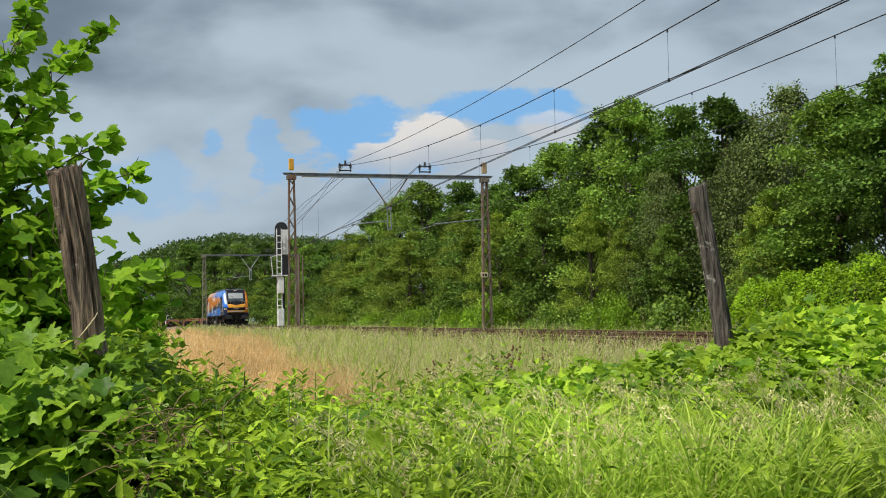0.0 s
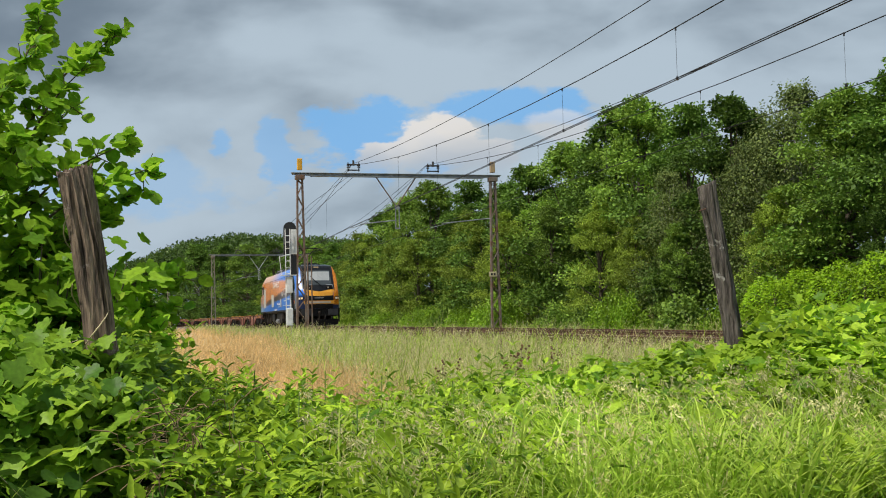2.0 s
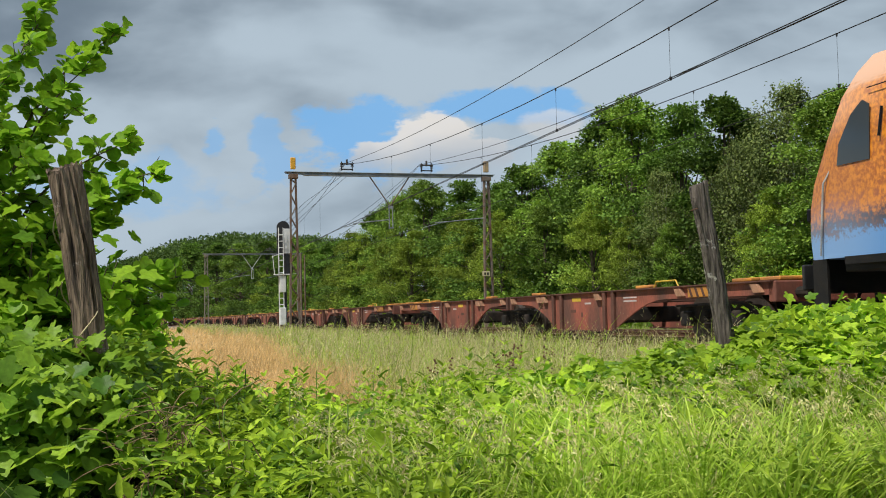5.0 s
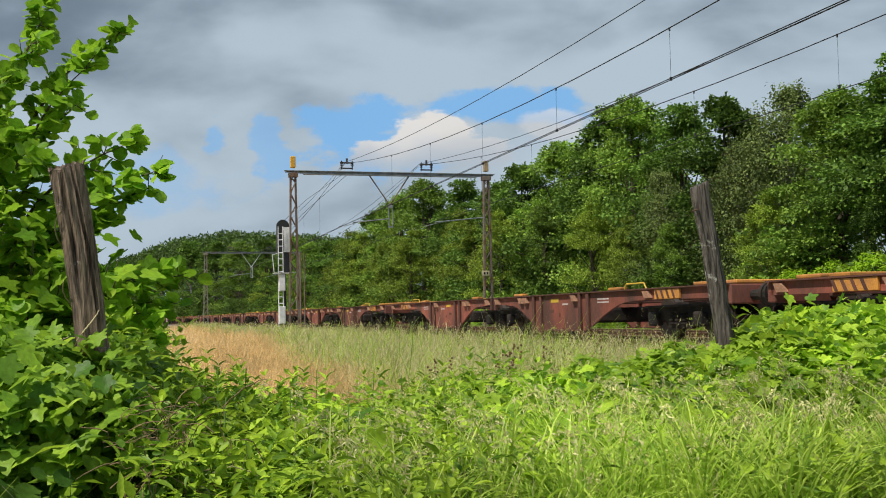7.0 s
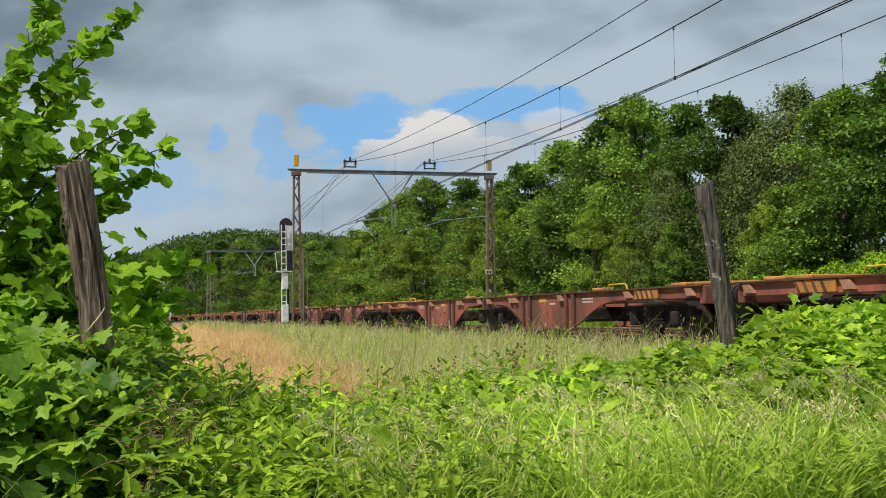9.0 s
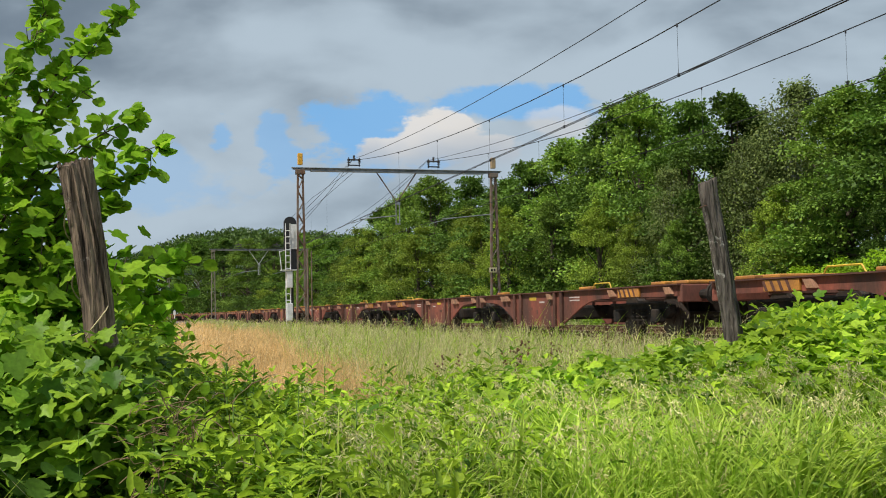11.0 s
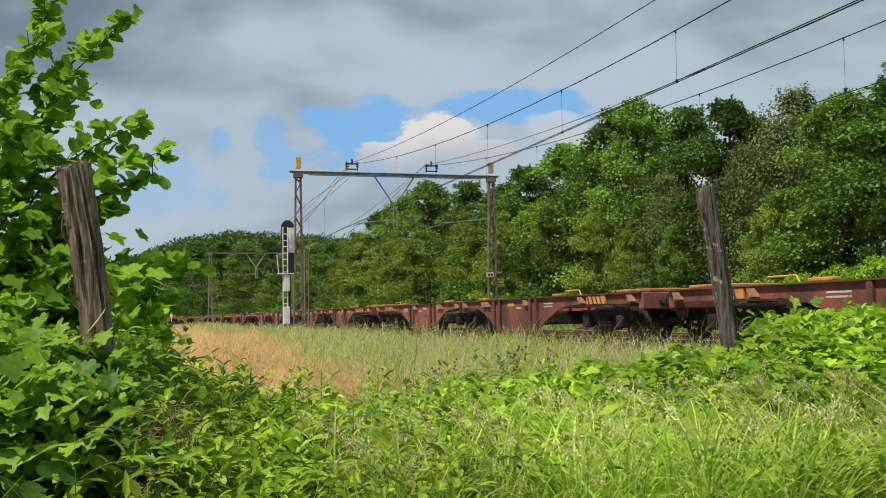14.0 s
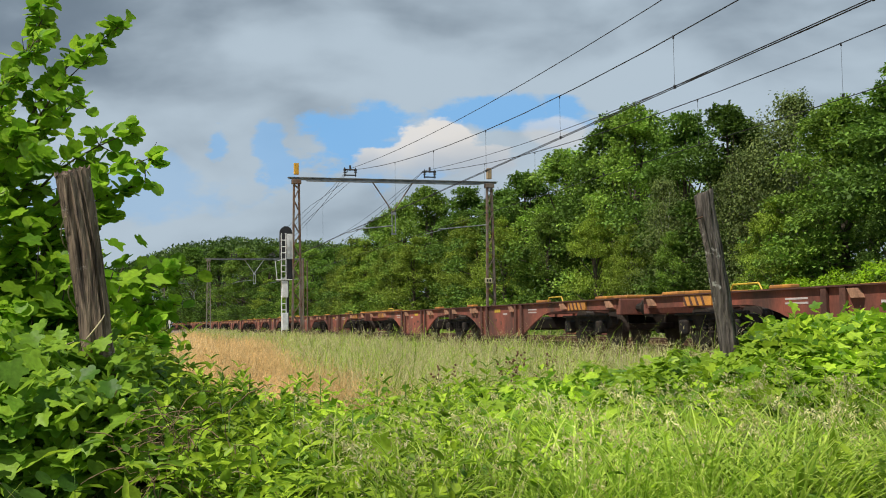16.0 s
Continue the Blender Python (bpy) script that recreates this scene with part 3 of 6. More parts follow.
def ahead(u, v, d):
    """A point d metres ahead of the standing place, u to the right and v up per metre."""
    x = u * d
    return Vector((x * math.cos(HEADING) + d * math.sin(HEADING), d * math.cos(HEADING) - x * math.sin(HEADING), 0.6 + v * d))


def table(v, pts):
    return float(np.interp(v, [p[0] for p in pts], [p[1] for p in pts]))


def fast_mesh(name, verts, loops, size, mats):
    """Mesh from an array of vertices and faces of one size."""
    me = bpy.data.meshes.new(name)
    verts, loops = np.asarray(verts, np.float32), np.asarray(loops, np.int32)
    n = len(loops) // size
    me.vertices.add(len(verts))
    me.vertices.foreach_set("co", verts.ravel())
    me.loops.add(len(loops))
    me.loops.foreach_set("vertex_index", loops)
    me.polygons.add(n)
    me.polygons.foreach_set("loop_start", np.arange(n, dtype=np.int32) * size)
    for m in mats:
        me.materials.append(m)
    me.update(calc_edges=True)
    me.validate()
    return me


def frames_for(way, roll):
    """Turns whose second axis is way and whose third leans up, rolled a little."""
    way = way / np.maximum(np.linalg.norm(way, axis=1, keepdims=True), 1e-6)
    up = np.tile(np.array([[0.0, 0.0, 1.0]]), (len(way), 1))
    side = np.cross(way, up)
    bad = np.linalg.norm(side, axis=1) < 0.05
    side[bad] = (1, 0, 0)
    side /= np.linalg.norm(side, axis=1, keepdims=True)
    nrm = np.cross(side, way)
    c, s = np.cos(roll)[:, None], np.sin(roll)[:, None]
    side, nrm = side * c + nrm * s, nrm * c - side * s
    return np.stack([side, way, nrm], axis=2)


def scatter(template, faces, pos, way, scale, roll):
    """Copies of a small shape: returns vertices and loops for fast_mesh."""
    t = np.asarray(template, float)
    R = frames_for(np.asarray(way, float), np.asarray(roll, float))
    sc = np.asarray(scale, float)
    if sc.ndim == 1:
        sc = sc[:, None] * np.ones((1, 3))
    v = np.einsum("nij,nkj->nki", R, t[None] * sc[:, None, :]) + np.asarray(pos, float)[:, None, :]
    f = np.asarray(faces, int).ravel()
    loops = (f[None] + (np.arange(len(v)) * len(t))[:, None]).ravel()
    return v.reshape(-1, 3), loops


def joined(name, chunks, size, mats):
    vs, ls, o = [], [], 0
    for v, l in chunks:
        vs.append(v)
        ls.append(l + o)
        o += len(v)
    return fast_mesh(name, np.concatenate(vs), np.concatenate(ls), size, mats)


# leaf shapes, stem end at the origin, pointing along y
LEAF = ([(0, 0, 0), (0.36, 0.45, 0.1), (0, 1, -0.05), (-0.36, 0.45, 0.1)], [(0, 1, 2, 3)])
ROUND = ([(0, 0, 0), (0.3, 0.14, 0.06), (0.46, 0.5, 0.1), (0.4, 0.82, 0.07), (0.12, 0.98, 0.0), (0, 0.9, -0.02), (-0.12, 0.98, 0.0), (-0.4, 0.82, 0.07), (-0.46, 0.5, 0.1), (-0.3, 0.14, 0.06)],
         [(0, 1, 2, 3, 4, 5), (0, 5, 6, 7, 8, 9)])
HALF = [(0.2, -0.12, 0.03), (0.42, -0.07, 0.06), (0.5, 0.1, 0.07), (0.38, 0.25, 0.05), (0.62, 0.43, 0.07), (0.6, 0.62, 0.06), (0.36, 0.63, 0.04), (0.24, 0.74, 0.02), (0.15, 0.95, -0.04)]
LOBED = ([(0, 0, 0), *HALF, (0, 1.06, -0.08), *[(-x, y, z) for x, y, z in reversed(HALF)]], [tuple(range(11)), (0, *range(10, 20))])
LANCE = ([(0, 0, 0), (0.14, 0.14, 0.05), (0.18, 0.38, 0.07), (0.1, 0.72, 0.03), (0, 1.0, -0.16), (-0.1, 0.72, 0.03), (-0.18, 0.38, 0.07), (-0.14, 0.14, 0.05), (0, 0.5, 0.0)],
         [(0, 1, 2, 3, 4, 8), (8, 4, 5, 6, 7, 0)])
BLADE = ([(-0.5, 0, 0), (0.5, 0, 0), (-0.42, 0.4, 0.02), (0.42, 0.4, 0.02), (-0.3, 0.75, -0.06), (0.3, 0.75, -0.06), (-0.04, 1.0, -0.2), (0.04, 1.0, -0.2)],
         [(0, 1, 3, 2), (2, 3, 5, 4), (4, 5, 7, 6)])
DROOP = ([(-0.5, 0, 0), (0.5, 0, 0), (-0.42, 0.45, 0.0), (0.42, 0.45, 0.0), (-0.3, 0.8, -0.16), (0.3, 0.8, -0.16), (-0.04, 0.98, -0.42), (0.04, 0.98, -0.42)],
         [(0, 1, 3, 2), (2, 3, 5, 4), (4, 5, 7, 6)])
ARCHED = ([(-0.5, 0, 0), (0.5, 0, 0), (-0.5, 0.3, 0.02), (0.5, 0.3, 0.02), (-0.46, 0.58, -0.03), (0.46, 0.58, -0.03), (-0.36, 0.8, -0.16), (0.36, 0.8, -0.16), (-0.2, 0.93, -0.34), (0.2, 0.93, -0.34), (-0.03, 0.98, -0.55), (0.03, 0.98, -0.55)],
          [(0, 1, 3, 2), (2, 3, 5, 4), (4, 5, 7, 6), (6, 7, 9, 8), (8, 9, 11, 10)])


def blotch(x, y, k):
    """Smooth uneven value about 0, for patches."""
    return (np.sin(x * 1.9 + 2.1 * np.sin(y * 0.7 + k)) + np.sin(y * 1.3 + 1.7 * np.sin(x * 0.9 - k)) + np.sin(x * 4.3 - y * 3.1 + k * 2) * 0.6) / 2.6


def unit(n, rng, flat=1.0):
    d = rng.normal(size=(n, 3))
    d[:, 2] *= flat
    return d / np.linalg.norm(d, axis=1, keepdims=True)


# ---- trees ----
def limb_mesh(points_list):
    """Tapered round limbs: each a list of (x, y, z, radius)."""
    bm = B()
    for pts in points_list:
        for p, q in zip(pts, pts[1:]):
            rod(bm, p[:3], q[:3], p[3], 7, q[3])
    return bm


def tree_parts(seed, height, radius, leaf, size, lobes, per, low=0.12, droop=0.0, bark="bark", pear=0.45):
    """A crown of leafy lobes with dark gaps: each lobe a ragged cap of small sprays round a bough's end."""
    rng = np.random.default_rng(seed)
    cs, rs = [], []
    while len(cs) < lobes:
        k = rng.random() ** 0.85
        r = radius * (math.sin(math.pi * min(1, (k * 0.9 + 0.1)) ** pear) ** 0.75 if k < 0.985 else 0.15)
        a = rng.random() * 2 * math.pi
        lump = 1 + 0.26 * math.sin(3 * a + seed) * math.sin(7 * k + seed * 2) + 0.16 * math.sin(5 * a - 11 * k)
        q = r * lump * math.sqrt(0.3 + 0.7 * rng.random())
        size_ = height * rng.uniform(0.045, 0.11) * (1 - 0.5 * k)
        cs.append((q * math.cos(a), q * math.sin(a), (low + (0.97 - low) * k) * height - size_ * 0.6))
        rs.append(size_)
    cs, rs = np.array(cs), np.array(rs)
    sprays = 22
    m = lobes * sprays
    lobe = np.repeat(np.arange(lobes), sprays)
    d = unit(m, rng, 0.9)
    d[:, 2] = np.where(d[:, 2] < -0.2, -d[:, 2] * 0.6, d[:, 2])
    hub = cs[lobe] + d * (rs[lobe] * (rng.uniform(0.45, 1.4, m) + np.where(rng.random(m) < 0.12, 0.55, 0.0)))[:, None] * np.array([1.2, 1.2, 0.9])
    n = m * per
    which = np.repeat(np.arange(m), per)
    off = unit(n, rng, 0.5) * (rs[lobe][which] * 0.46 * rng.random(n) ** 0.5)[:, None]
    pos = hub[which] + off
    pos[:, 2] -= droop * rs[lobe][which] * rng.random(n) * 2.2
    pos[:, 2] = np.maximum(pos[:, 2], 0.1)
    way = off / (np.linalg.norm(off, axis=1, keepdims=True) + 1e-6) * 0.7 + d[which] * 0.6 + unit(n, rng) * 0.6
    way[:, 2] -= 0.2 + droop
    v, l = scatter(*LEAF, pos, way, size * (0.6 + 0.75 * rng.random(n)), rng.normal(0, 0.55, n))
    crown = fast_mesh("crown", v, l, 4, [M[leaf]])
    limbs = [[(0, 0, -0.9, 0.024 * height), (0.05, 0, 0.3 * height, 0.018 * height), (0.1, 0.05, 0.6 * height, 0.011 * height), (0.0, 0.0, 0.9 * height, 0.003 * height)]]
    for c in cs[:: max(1, lobes // 22)]:
        z0 = max(0.15 * height, c[2] * 0.7 - 0.3)
        limbs.append([(0.05, 0, z0, 0.006 * height), (c[0] * 0.55, c[1] * 0.55, (z0 + c[2]) / 2, 0.004 * height), (*c, 0.0015 * height)])
    return limb_mesh(limbs), crown, bark


def make_tree(name, label, seed, height, radius, leaf, size, lobes, per, group="trees of the wood behind the line", **kw):
    bm, crown, bark = tree_parts(seed, height, radius, leaf, size, lobes, per, **kw)
    e = empty(name, label, "tree", group)
    part("trunk", bm, bark, e)
    c = new("crown", crown)
    c.parent = e
    return e


M["birch_bark"] = material("birch_bark", (0.55, 0.53, 0.5), 0.8, scale=3, fine=20, second=(0.2, 0.18, 0.16), stretch=(1, 1, 3))
OAK = make_tree("oak_tree", "broad dark-green oak in full leaf at the wood's edge", 11, 10.0, 3.7, "leaf_oak", 0.15, 92, 15)
ASH = make_tree("ash_tree", "tall mid-green leafy ash at the wood's edge", 12, 10.0, 3.2, "leaf_mid", 0.14, 88, 15, pear=0.55)
BIRCH = make_tree("birch_tree", "slender grey-green birch with drooping twigs and pale trunk", 13, 10.0, 2.2, "leaf_birch", 0.1, 80, 17, droop=0.8, bark="birch_bark", low=0.2, pear=0.6)
HAZEL = make_tree("maple_tree", "light-green field maple leafy down to the ground", 14, 10.0, 3.4, "leaf_light", 0.14, 92, 15, low=0.02, pear=0.6)
WOOD = [  # kind, x, y, height, width, turn
    (OAK, 26.5, 22.0, 8.4, 1.15, 10), (OAK, 26.3, 28.0, 9.6, 1.2, 80), (OAK, 26.0, 31.2, 9.4, 1.1, 140), (ASH, 25.2, 34.0, 8.9, 1.0, 200), (BIRCH, 26.0, 38.3, 10.2, 1.0, 30), (BIRCH, 25.2, 40.5, 8.2, 1.0, 75),
    (OAK, 25.8, 43.0, 10.2, 0.95, 0), (BIRCH, 24.0, 45.5, 7.6, 0.9, 140), (OAK, 27.0, 49.0, 11.0, 0.95, 100), (ASH, 26.4, 53.5, 12.4, 0.9, 60),
    (OAK, 27.2, 58.0, 12.5, 1.0, 170), (ASH, 26.4, 63.5, 11.6, 1.05, 300), (OAK, 25.6, 69.0, 10.7, 1.15, 20), (OAK, 26.2, 75.0, 10.3, 1.15, 250),
    (HAZEL, 24.4, 79.0, 8.6, 0.95, 0), (OAK, 26.4, 85.0, 11.6, 1.0, 120), (ASH, 24.8, 92.0, 12.7, 1.0, 45), (ASH, 25.0, 101.0, 12.4, 1.05, 190),
    (OAK, 24.2, 108.0, 11.4, 1.1, 260), (HAZEL, 22.8, 97.0, 8.6, 0.8, 75), (HAZEL, 23.0, 116.0, 10.4, 1.0, 15), (OAK, 24.5, 124.0, 10.2, 1.15, 310),
    (OAK, 23.5, 134.0, 10.6, 1.2, 70), (ASH, 23.2, 145.0, 11.4, 1.2, 210), (OAK, 22.5, 157.0, 12.2, 1.25, 0), (HAZEL, 21.0, 140.0, 7.0, 0.9, 20),
    # under the edge, lower and lighter
    (HAZEL, 23.0, 35.5, 5.2, 0.8, 50), (HAZEL, 23.2, 52.0, 6.6, 0.8, 160), (ASH, 23.4, 59.5, 7.2, 0.85, 20), (HAZEL, 23.0, 66.0, 7.4, 0.85, 240),
    (HAZEL, 23.4, 73.0, 7.0, 0.9, 300), (HAZEL, 22.2, 86.5, 7.8, 1.0, 110), (HAZEL, 22.0, 106.0, 9.0, 1.0, 30), (ASH, 23.2, 43.5, 4.8, 0.8, 90),
    (OAK, 23.6, 29.5, 5.0, 0.8, 0), (HAZEL, 22.2, 125.0, 6.8, 0.9, 200), (ASH, 21.5, 150.0, 7.6, 0.95, 320), (HAZEL, 23.2, 47.8, 5.4, 0.8, 10),
    # behind
    (OAK, 31.5, 30.0, 8.6, 1.4, 33), (ASH, 32.0, 41.0, 8.8, 1.5, 133), (OAK, 32.0, 52.0, 9.2, 1.5, 233), (OAK, 32.0, 64.0, 11.6, 1.4, 3), (ASH, 31.5, 78.0, 10.4, 1.5, 73),
    (OAK, 30.5, 92.0, 10.6, 1.5, 153), (OAK, 30.0, 108.0, 11.6, 1.5, 283), (ASH, 29.5, 128.0, 11.0, 1.6, 113), (OAK, 29.0, 150.0, 12.0, 1.6, 43), (OAK, 32.0, 18.0, 8.8, 1.5, 143),
    # along the bend
    (OAK, 21.0, 172.0, 13.5, 1.2, 20), (ASH, 19.0, 188.0, 14.5, 1.2, 120), (OAK, 16.5, 203.0, 15.5, 1.2, 220), (OAK, 13.0, 217.0, 16.5, 1.2, 310), (HAZEL, 20.0, 165.0, 8.0, 1.1, 0), (ASH, 26.0, 180.0, 15.0, 1.4, 70),
    (OAK, -24.0, 205.0, 9.0, 1.2, 40), (ASH, -34.0, 196.0, 8.0, 1.2, 140), (OAK, -15.0, 222.0, 10.0, 1.2, 250), (HAZEL, -29.0, 190.0, 8.0, 1.2, 90)]


def turned(x, y, z, height, width, turn):
    return pose(x, y, z, 0, 0, turn) @ Matrix.Diagonal((height / 10 * width, height / 10 * width, height / 10, 1))


for kind, x, y, h, w, turn in WOOD:
    copy_thing(kind, turned(x + bend(y)[0] * 0.5, y, ground_z(x, y) - 0.05, h * (1.07 if y < 110 else 1.02), w, turn))
homes = {OAK: (38.0, 34.0, 10.0, 1.3, 0), ASH: (38.0, 56.0, 11.0, 1.3, 0), BIRCH: (28.5, 45.5, 11.2, 0.9, 70), HAZEL: (37.0, 80.0, 11.0, 1.2, 0)}
for kind, (x, y, h, w, turn) in homes.items():
    kind.matrix_basis = turned(x, y, ground_z(x, y) - 0.05, h, w, turn)


def far_woods():
    """The wooded rise that closes the view along the line."""
    rng = np.random.default_rng(21)
    tops = [(-95, 6.0), (-40, 7.0), (-16, 11.2), (-4, 15.4), (3, 18.3), (13, 21.3), (23, 22.2), (40, 21.5), (70, 19.0)]
    pos, off = [], []
    for i in range(640):
        x = rng.uniform(-95, 62) if i < 220 else rng.uniform(-18, 55)
        y = rng.uniform(228, 300) - 0.15 * abs(x)
        r = rng.uniform(2.2, 4.6)
        full = table(x, tops) * rng.uniform(0.9, 1.02) * y / 260
        z = max(0.5, full - r) if rng.random() < 0.5 else full * rng.uniform(0.05, 0.75)
        n = int(36 * r * r) + 60
        d = unit(n, rng, 0.5)
        lumps = 0.88 + 0.14 * np.sin(3.1 * d[:, 0] * r + i) * np.sin(2.7 * d[:, 2] * r + 2 * i)
        pos.append(np.array([x, y, z]) + d * (r * lumps * (0.8 + 0.2 * rng.random(n) ** 0.5))[:, None] * np.array([1, 1, 0.85]))
        off.append(d * 1.4 + unit(n, rng) * 0.7)
    pos, way = np.concatenate(pos), np.concatenate(off)
    pos[:, 2] = np.maximum(pos[:, 2], -0.4)
    n = len(pos)
    v, l = scatter(*LEAF, pos, way, 0.5 * (0.6 + 0.8 * rng.random(n)), rng.normal(0, 0.7, n))
    tagged(new("far_woods", fast_mesh("far_woods", v, l, 4, [M["leaf_far"]])), "dense dark-green deciduous wood on a rise", "woods", kind="stuff")


far_woods()


# ---- bushes along the far side of the line ----
def bush_mesh(seed, leaf, size, clumps, per):
    rng = np.random.default_rng(seed)
    a, r = rng.random(clumps) * 2 * math.pi, np.sqrt(rng.random(clumps))
    cs = np.stack([r * np.cos(a), r * np.sin(a), (1 - 0.75 * r ** 2) * (0.15 + 0.8 * rng.random(clumps))], 1)
    which = np.repeat(np.arange(clumps), per)
    n = len(which)
    d = unit(n, rng, 0.8)
    pos = cs[which] + d * (0.24 * rng.random(n) ** 0.4)[:, None]
    pos[:, 2] = np.maximum(pos[:, 2], 0.0)
    v, l = scatter(*LEAF, pos, d + unit(n, rng) * 0.6 - np.array([0, 0, 0.3]), size * (0.6 + 0.8 * rng.random(n)), rng.normal(0, 0.6, n))
    return fast_mesh("foliage", v, l, 4, [M[leaf]])


def bush(name, label, seed, leaf, size, clumps, per):
    e = empty(name, label, "bush", "bushes along the line")
    c = new("foliage", bush_mesh(seed, leaf, size, clumps, per))
    c.parent = e
    bm = B()
    for k in range(7):
        a = k * 0.9
        rod(bm, (0.05 * math.cos(a), 0.05 * math.sin(a), -0.35), (0.6 * math.cos(a), 0.6 * math.sin(a), 0.55), 0.02, 5, 0.006)
    part("stem_cluster", bm, "twig", e)
    return e


VINE = bush("vine_bush", "bright yellow-green bush overgrown with creeper beside the line", 31, "leaf_bush", 0.075, 80, 70)
ELDER = bush("elder_bush", "dull green elder bush with pale flower heads beside the line", 32, "leaf_mid", 0.1, 60, 55)
spots = [(VINE, 21.4, 36.0, 0.9, 1.9), (ELDER, 21.4, 39, 1.2, 2.0), (VINE, 20.6, 43.5, 0.9, 1.9), (VINE, 21.2, 46, 1.0, 2.2), (ELDER, 21.0, 48.5, 1.1, 1.6),
         (ELDER, 21.2, 53, 1.2, 1.9), (VINE, 20.7, 60.5, 1.0, 2.2), (VINE, 20.8, 63, 1.2, 2.3), (VINE, 20.6, 66, 1.0, 1.7), (VINE, 20.8, 69, 1.1, 1.9), (ELDER, 20.8, 72.5, 1.2, 2.8),
         (VINE, 20.6, 76, 1.1, 1.9), (VINE, 20.8, 81, 1.2, 1.9), (ELDER, 20.6, 86, 1.2, 1.8), (VINE, 20.6, 92, 1.3, 1.9), (ELDER, 20.4, 98, 1.3, 2.2), (VINE, 20.4, 105, 1.4, 1.9),
         (VINE, 20.0, 114, 1.5, 1.9), (ELDER, 20.2, 122, 1.6, 2.6), (VINE, 19.8, 131, 1.6, 2.0), (ELDER, 19.5, 142, 2.0, 3.0), (ELDER, 22.4, 30, 1.2, 2.2), (VINE, 0.55, 30.0, 0.34, 1.75)]
for i, (kind, x, y, r, h) in enumerate(spots):
    m = pose(x + bend(y)[0], y, ground_z(x, y) - 0.05, 0, 0, i * 67) @ Matrix.Diagonal((r * 1.15, r * 1.3, h * 0.92, 1))
    if kind in (VINE, ELDER) and kind.matrix_basis == Matrix.Identity(4):
        kind.matrix_basis = m
    else:
        o = copy_thing(kind, Matrix.Identity(4))
        o.matrix_basis = m


def vine_hedge():
    """A long mound of creeper over an old fence."""
    rng = np.random.default_rng(41)
    n = 22000
    y = rng.uniform(17, 34.2, n)
    top = np.interp(y, [17, 21, 24, 26, 28, 31, 33.4, 34.2], [2.1, 2.15, 2.1, 2.15, 1.95, 1.75, 1.5, 0.6]) + 0.14 * np.sin(y * 3.1) + 0.09 * np.sin(y * 7.7)
    a = rng.uniform(-0.25, math.pi * 0.8, n)
    x = 20.9 - 0.75 * np.cos(a) * (1 + 0.15 * np.sin(y * 5))
    z = -0.45 + (top + 0.45) * (0.25 + 0.75 * np.sin(np.clip(a, 0, math.pi))) * rng.uniform(0.9, 1.02, n)
    low = rng.random(n) < 0.4
    z[low] = -0.45 + (z[low] + 0.45) * rng.random(low.sum())
    way = np.stack([-np.cos(a), rng.normal(0, 0.5, n), np.sin(a) * 0.3 - 0.5], 1) + unit(n, rng) * 0.4
    v, l = scatter(*LEAF, np.stack([x, y, z], 1), way, 0.095 * (0.6 + 0.8 * rng.random(n)), rng.normal(0, 0.5, n))
    e = empty("creeper_hedge", "long bright-green mound of creeper over an old fence", "hedge")
    c = new("foliage", fast_mesh("foliage", v, l, 4, [M["leaf_vine"]]))
    c.parent = e
    for y in np.arange(18, 33.5, 2.4):
        part("support_post", rod(B(), (20.9, y, -0.8), (20.9, y, 1.2), 0.05, 6), "bark", e)


vine_hedge()


# ---- field and grasses ----
def blades(name, label, category, pos, height, width, leaf, rng, lean=0.25, shape=BLADE, heads=None, wind=(0.1, 0.05), ears=None):
    n = len(pos)
    way = np.stack([rng.normal(wind[0], lean, n), rng.normal(wind[1], lean, n), np.ones(n)], 1)
    sc = np.stack([width, height, height], 1)
    chunks = [scatter(*shape, pos, way, sc, rng.uniform(-3, 3, n))]
    if heads is not None:
        k = heads
        tip = pos[k] + way[k] / np.linalg.norm(way[k], axis=1, keepdims=True) * height[k][:, None] * 0.92
        m = len(tip)
        along = way[k] / np.linalg.norm(way[k], axis=1, keepdims=True)
        for j in range(9 if ears is None else ears):
            back = 0.15 * rng.random(m)
            at = tip - along * (back - 0.02)[:, None] + rng.normal(0, 0.007, (m, 3)) * np.clip(width[k] / 0.004, 1, 4)[:, None]
            size = np.stack([width[k] * 1.5, 0.022 + 0.022 * rng.random(m) + width[k] * 2, width[k] * 1.5], 1)
            chunks.append(scatter(*LEAF, at, along + rng.normal(0, 0.45, (m, 3)), size, rng.uniform(-3, 3, m)))
    me = joined(name, chunks, 4, [M[leaf]])
    return tagged(new(name, me), label, category, kind="stuff")


def soil_at(pos):
    return np.array([ground_z(x, y) for x, y in pos])


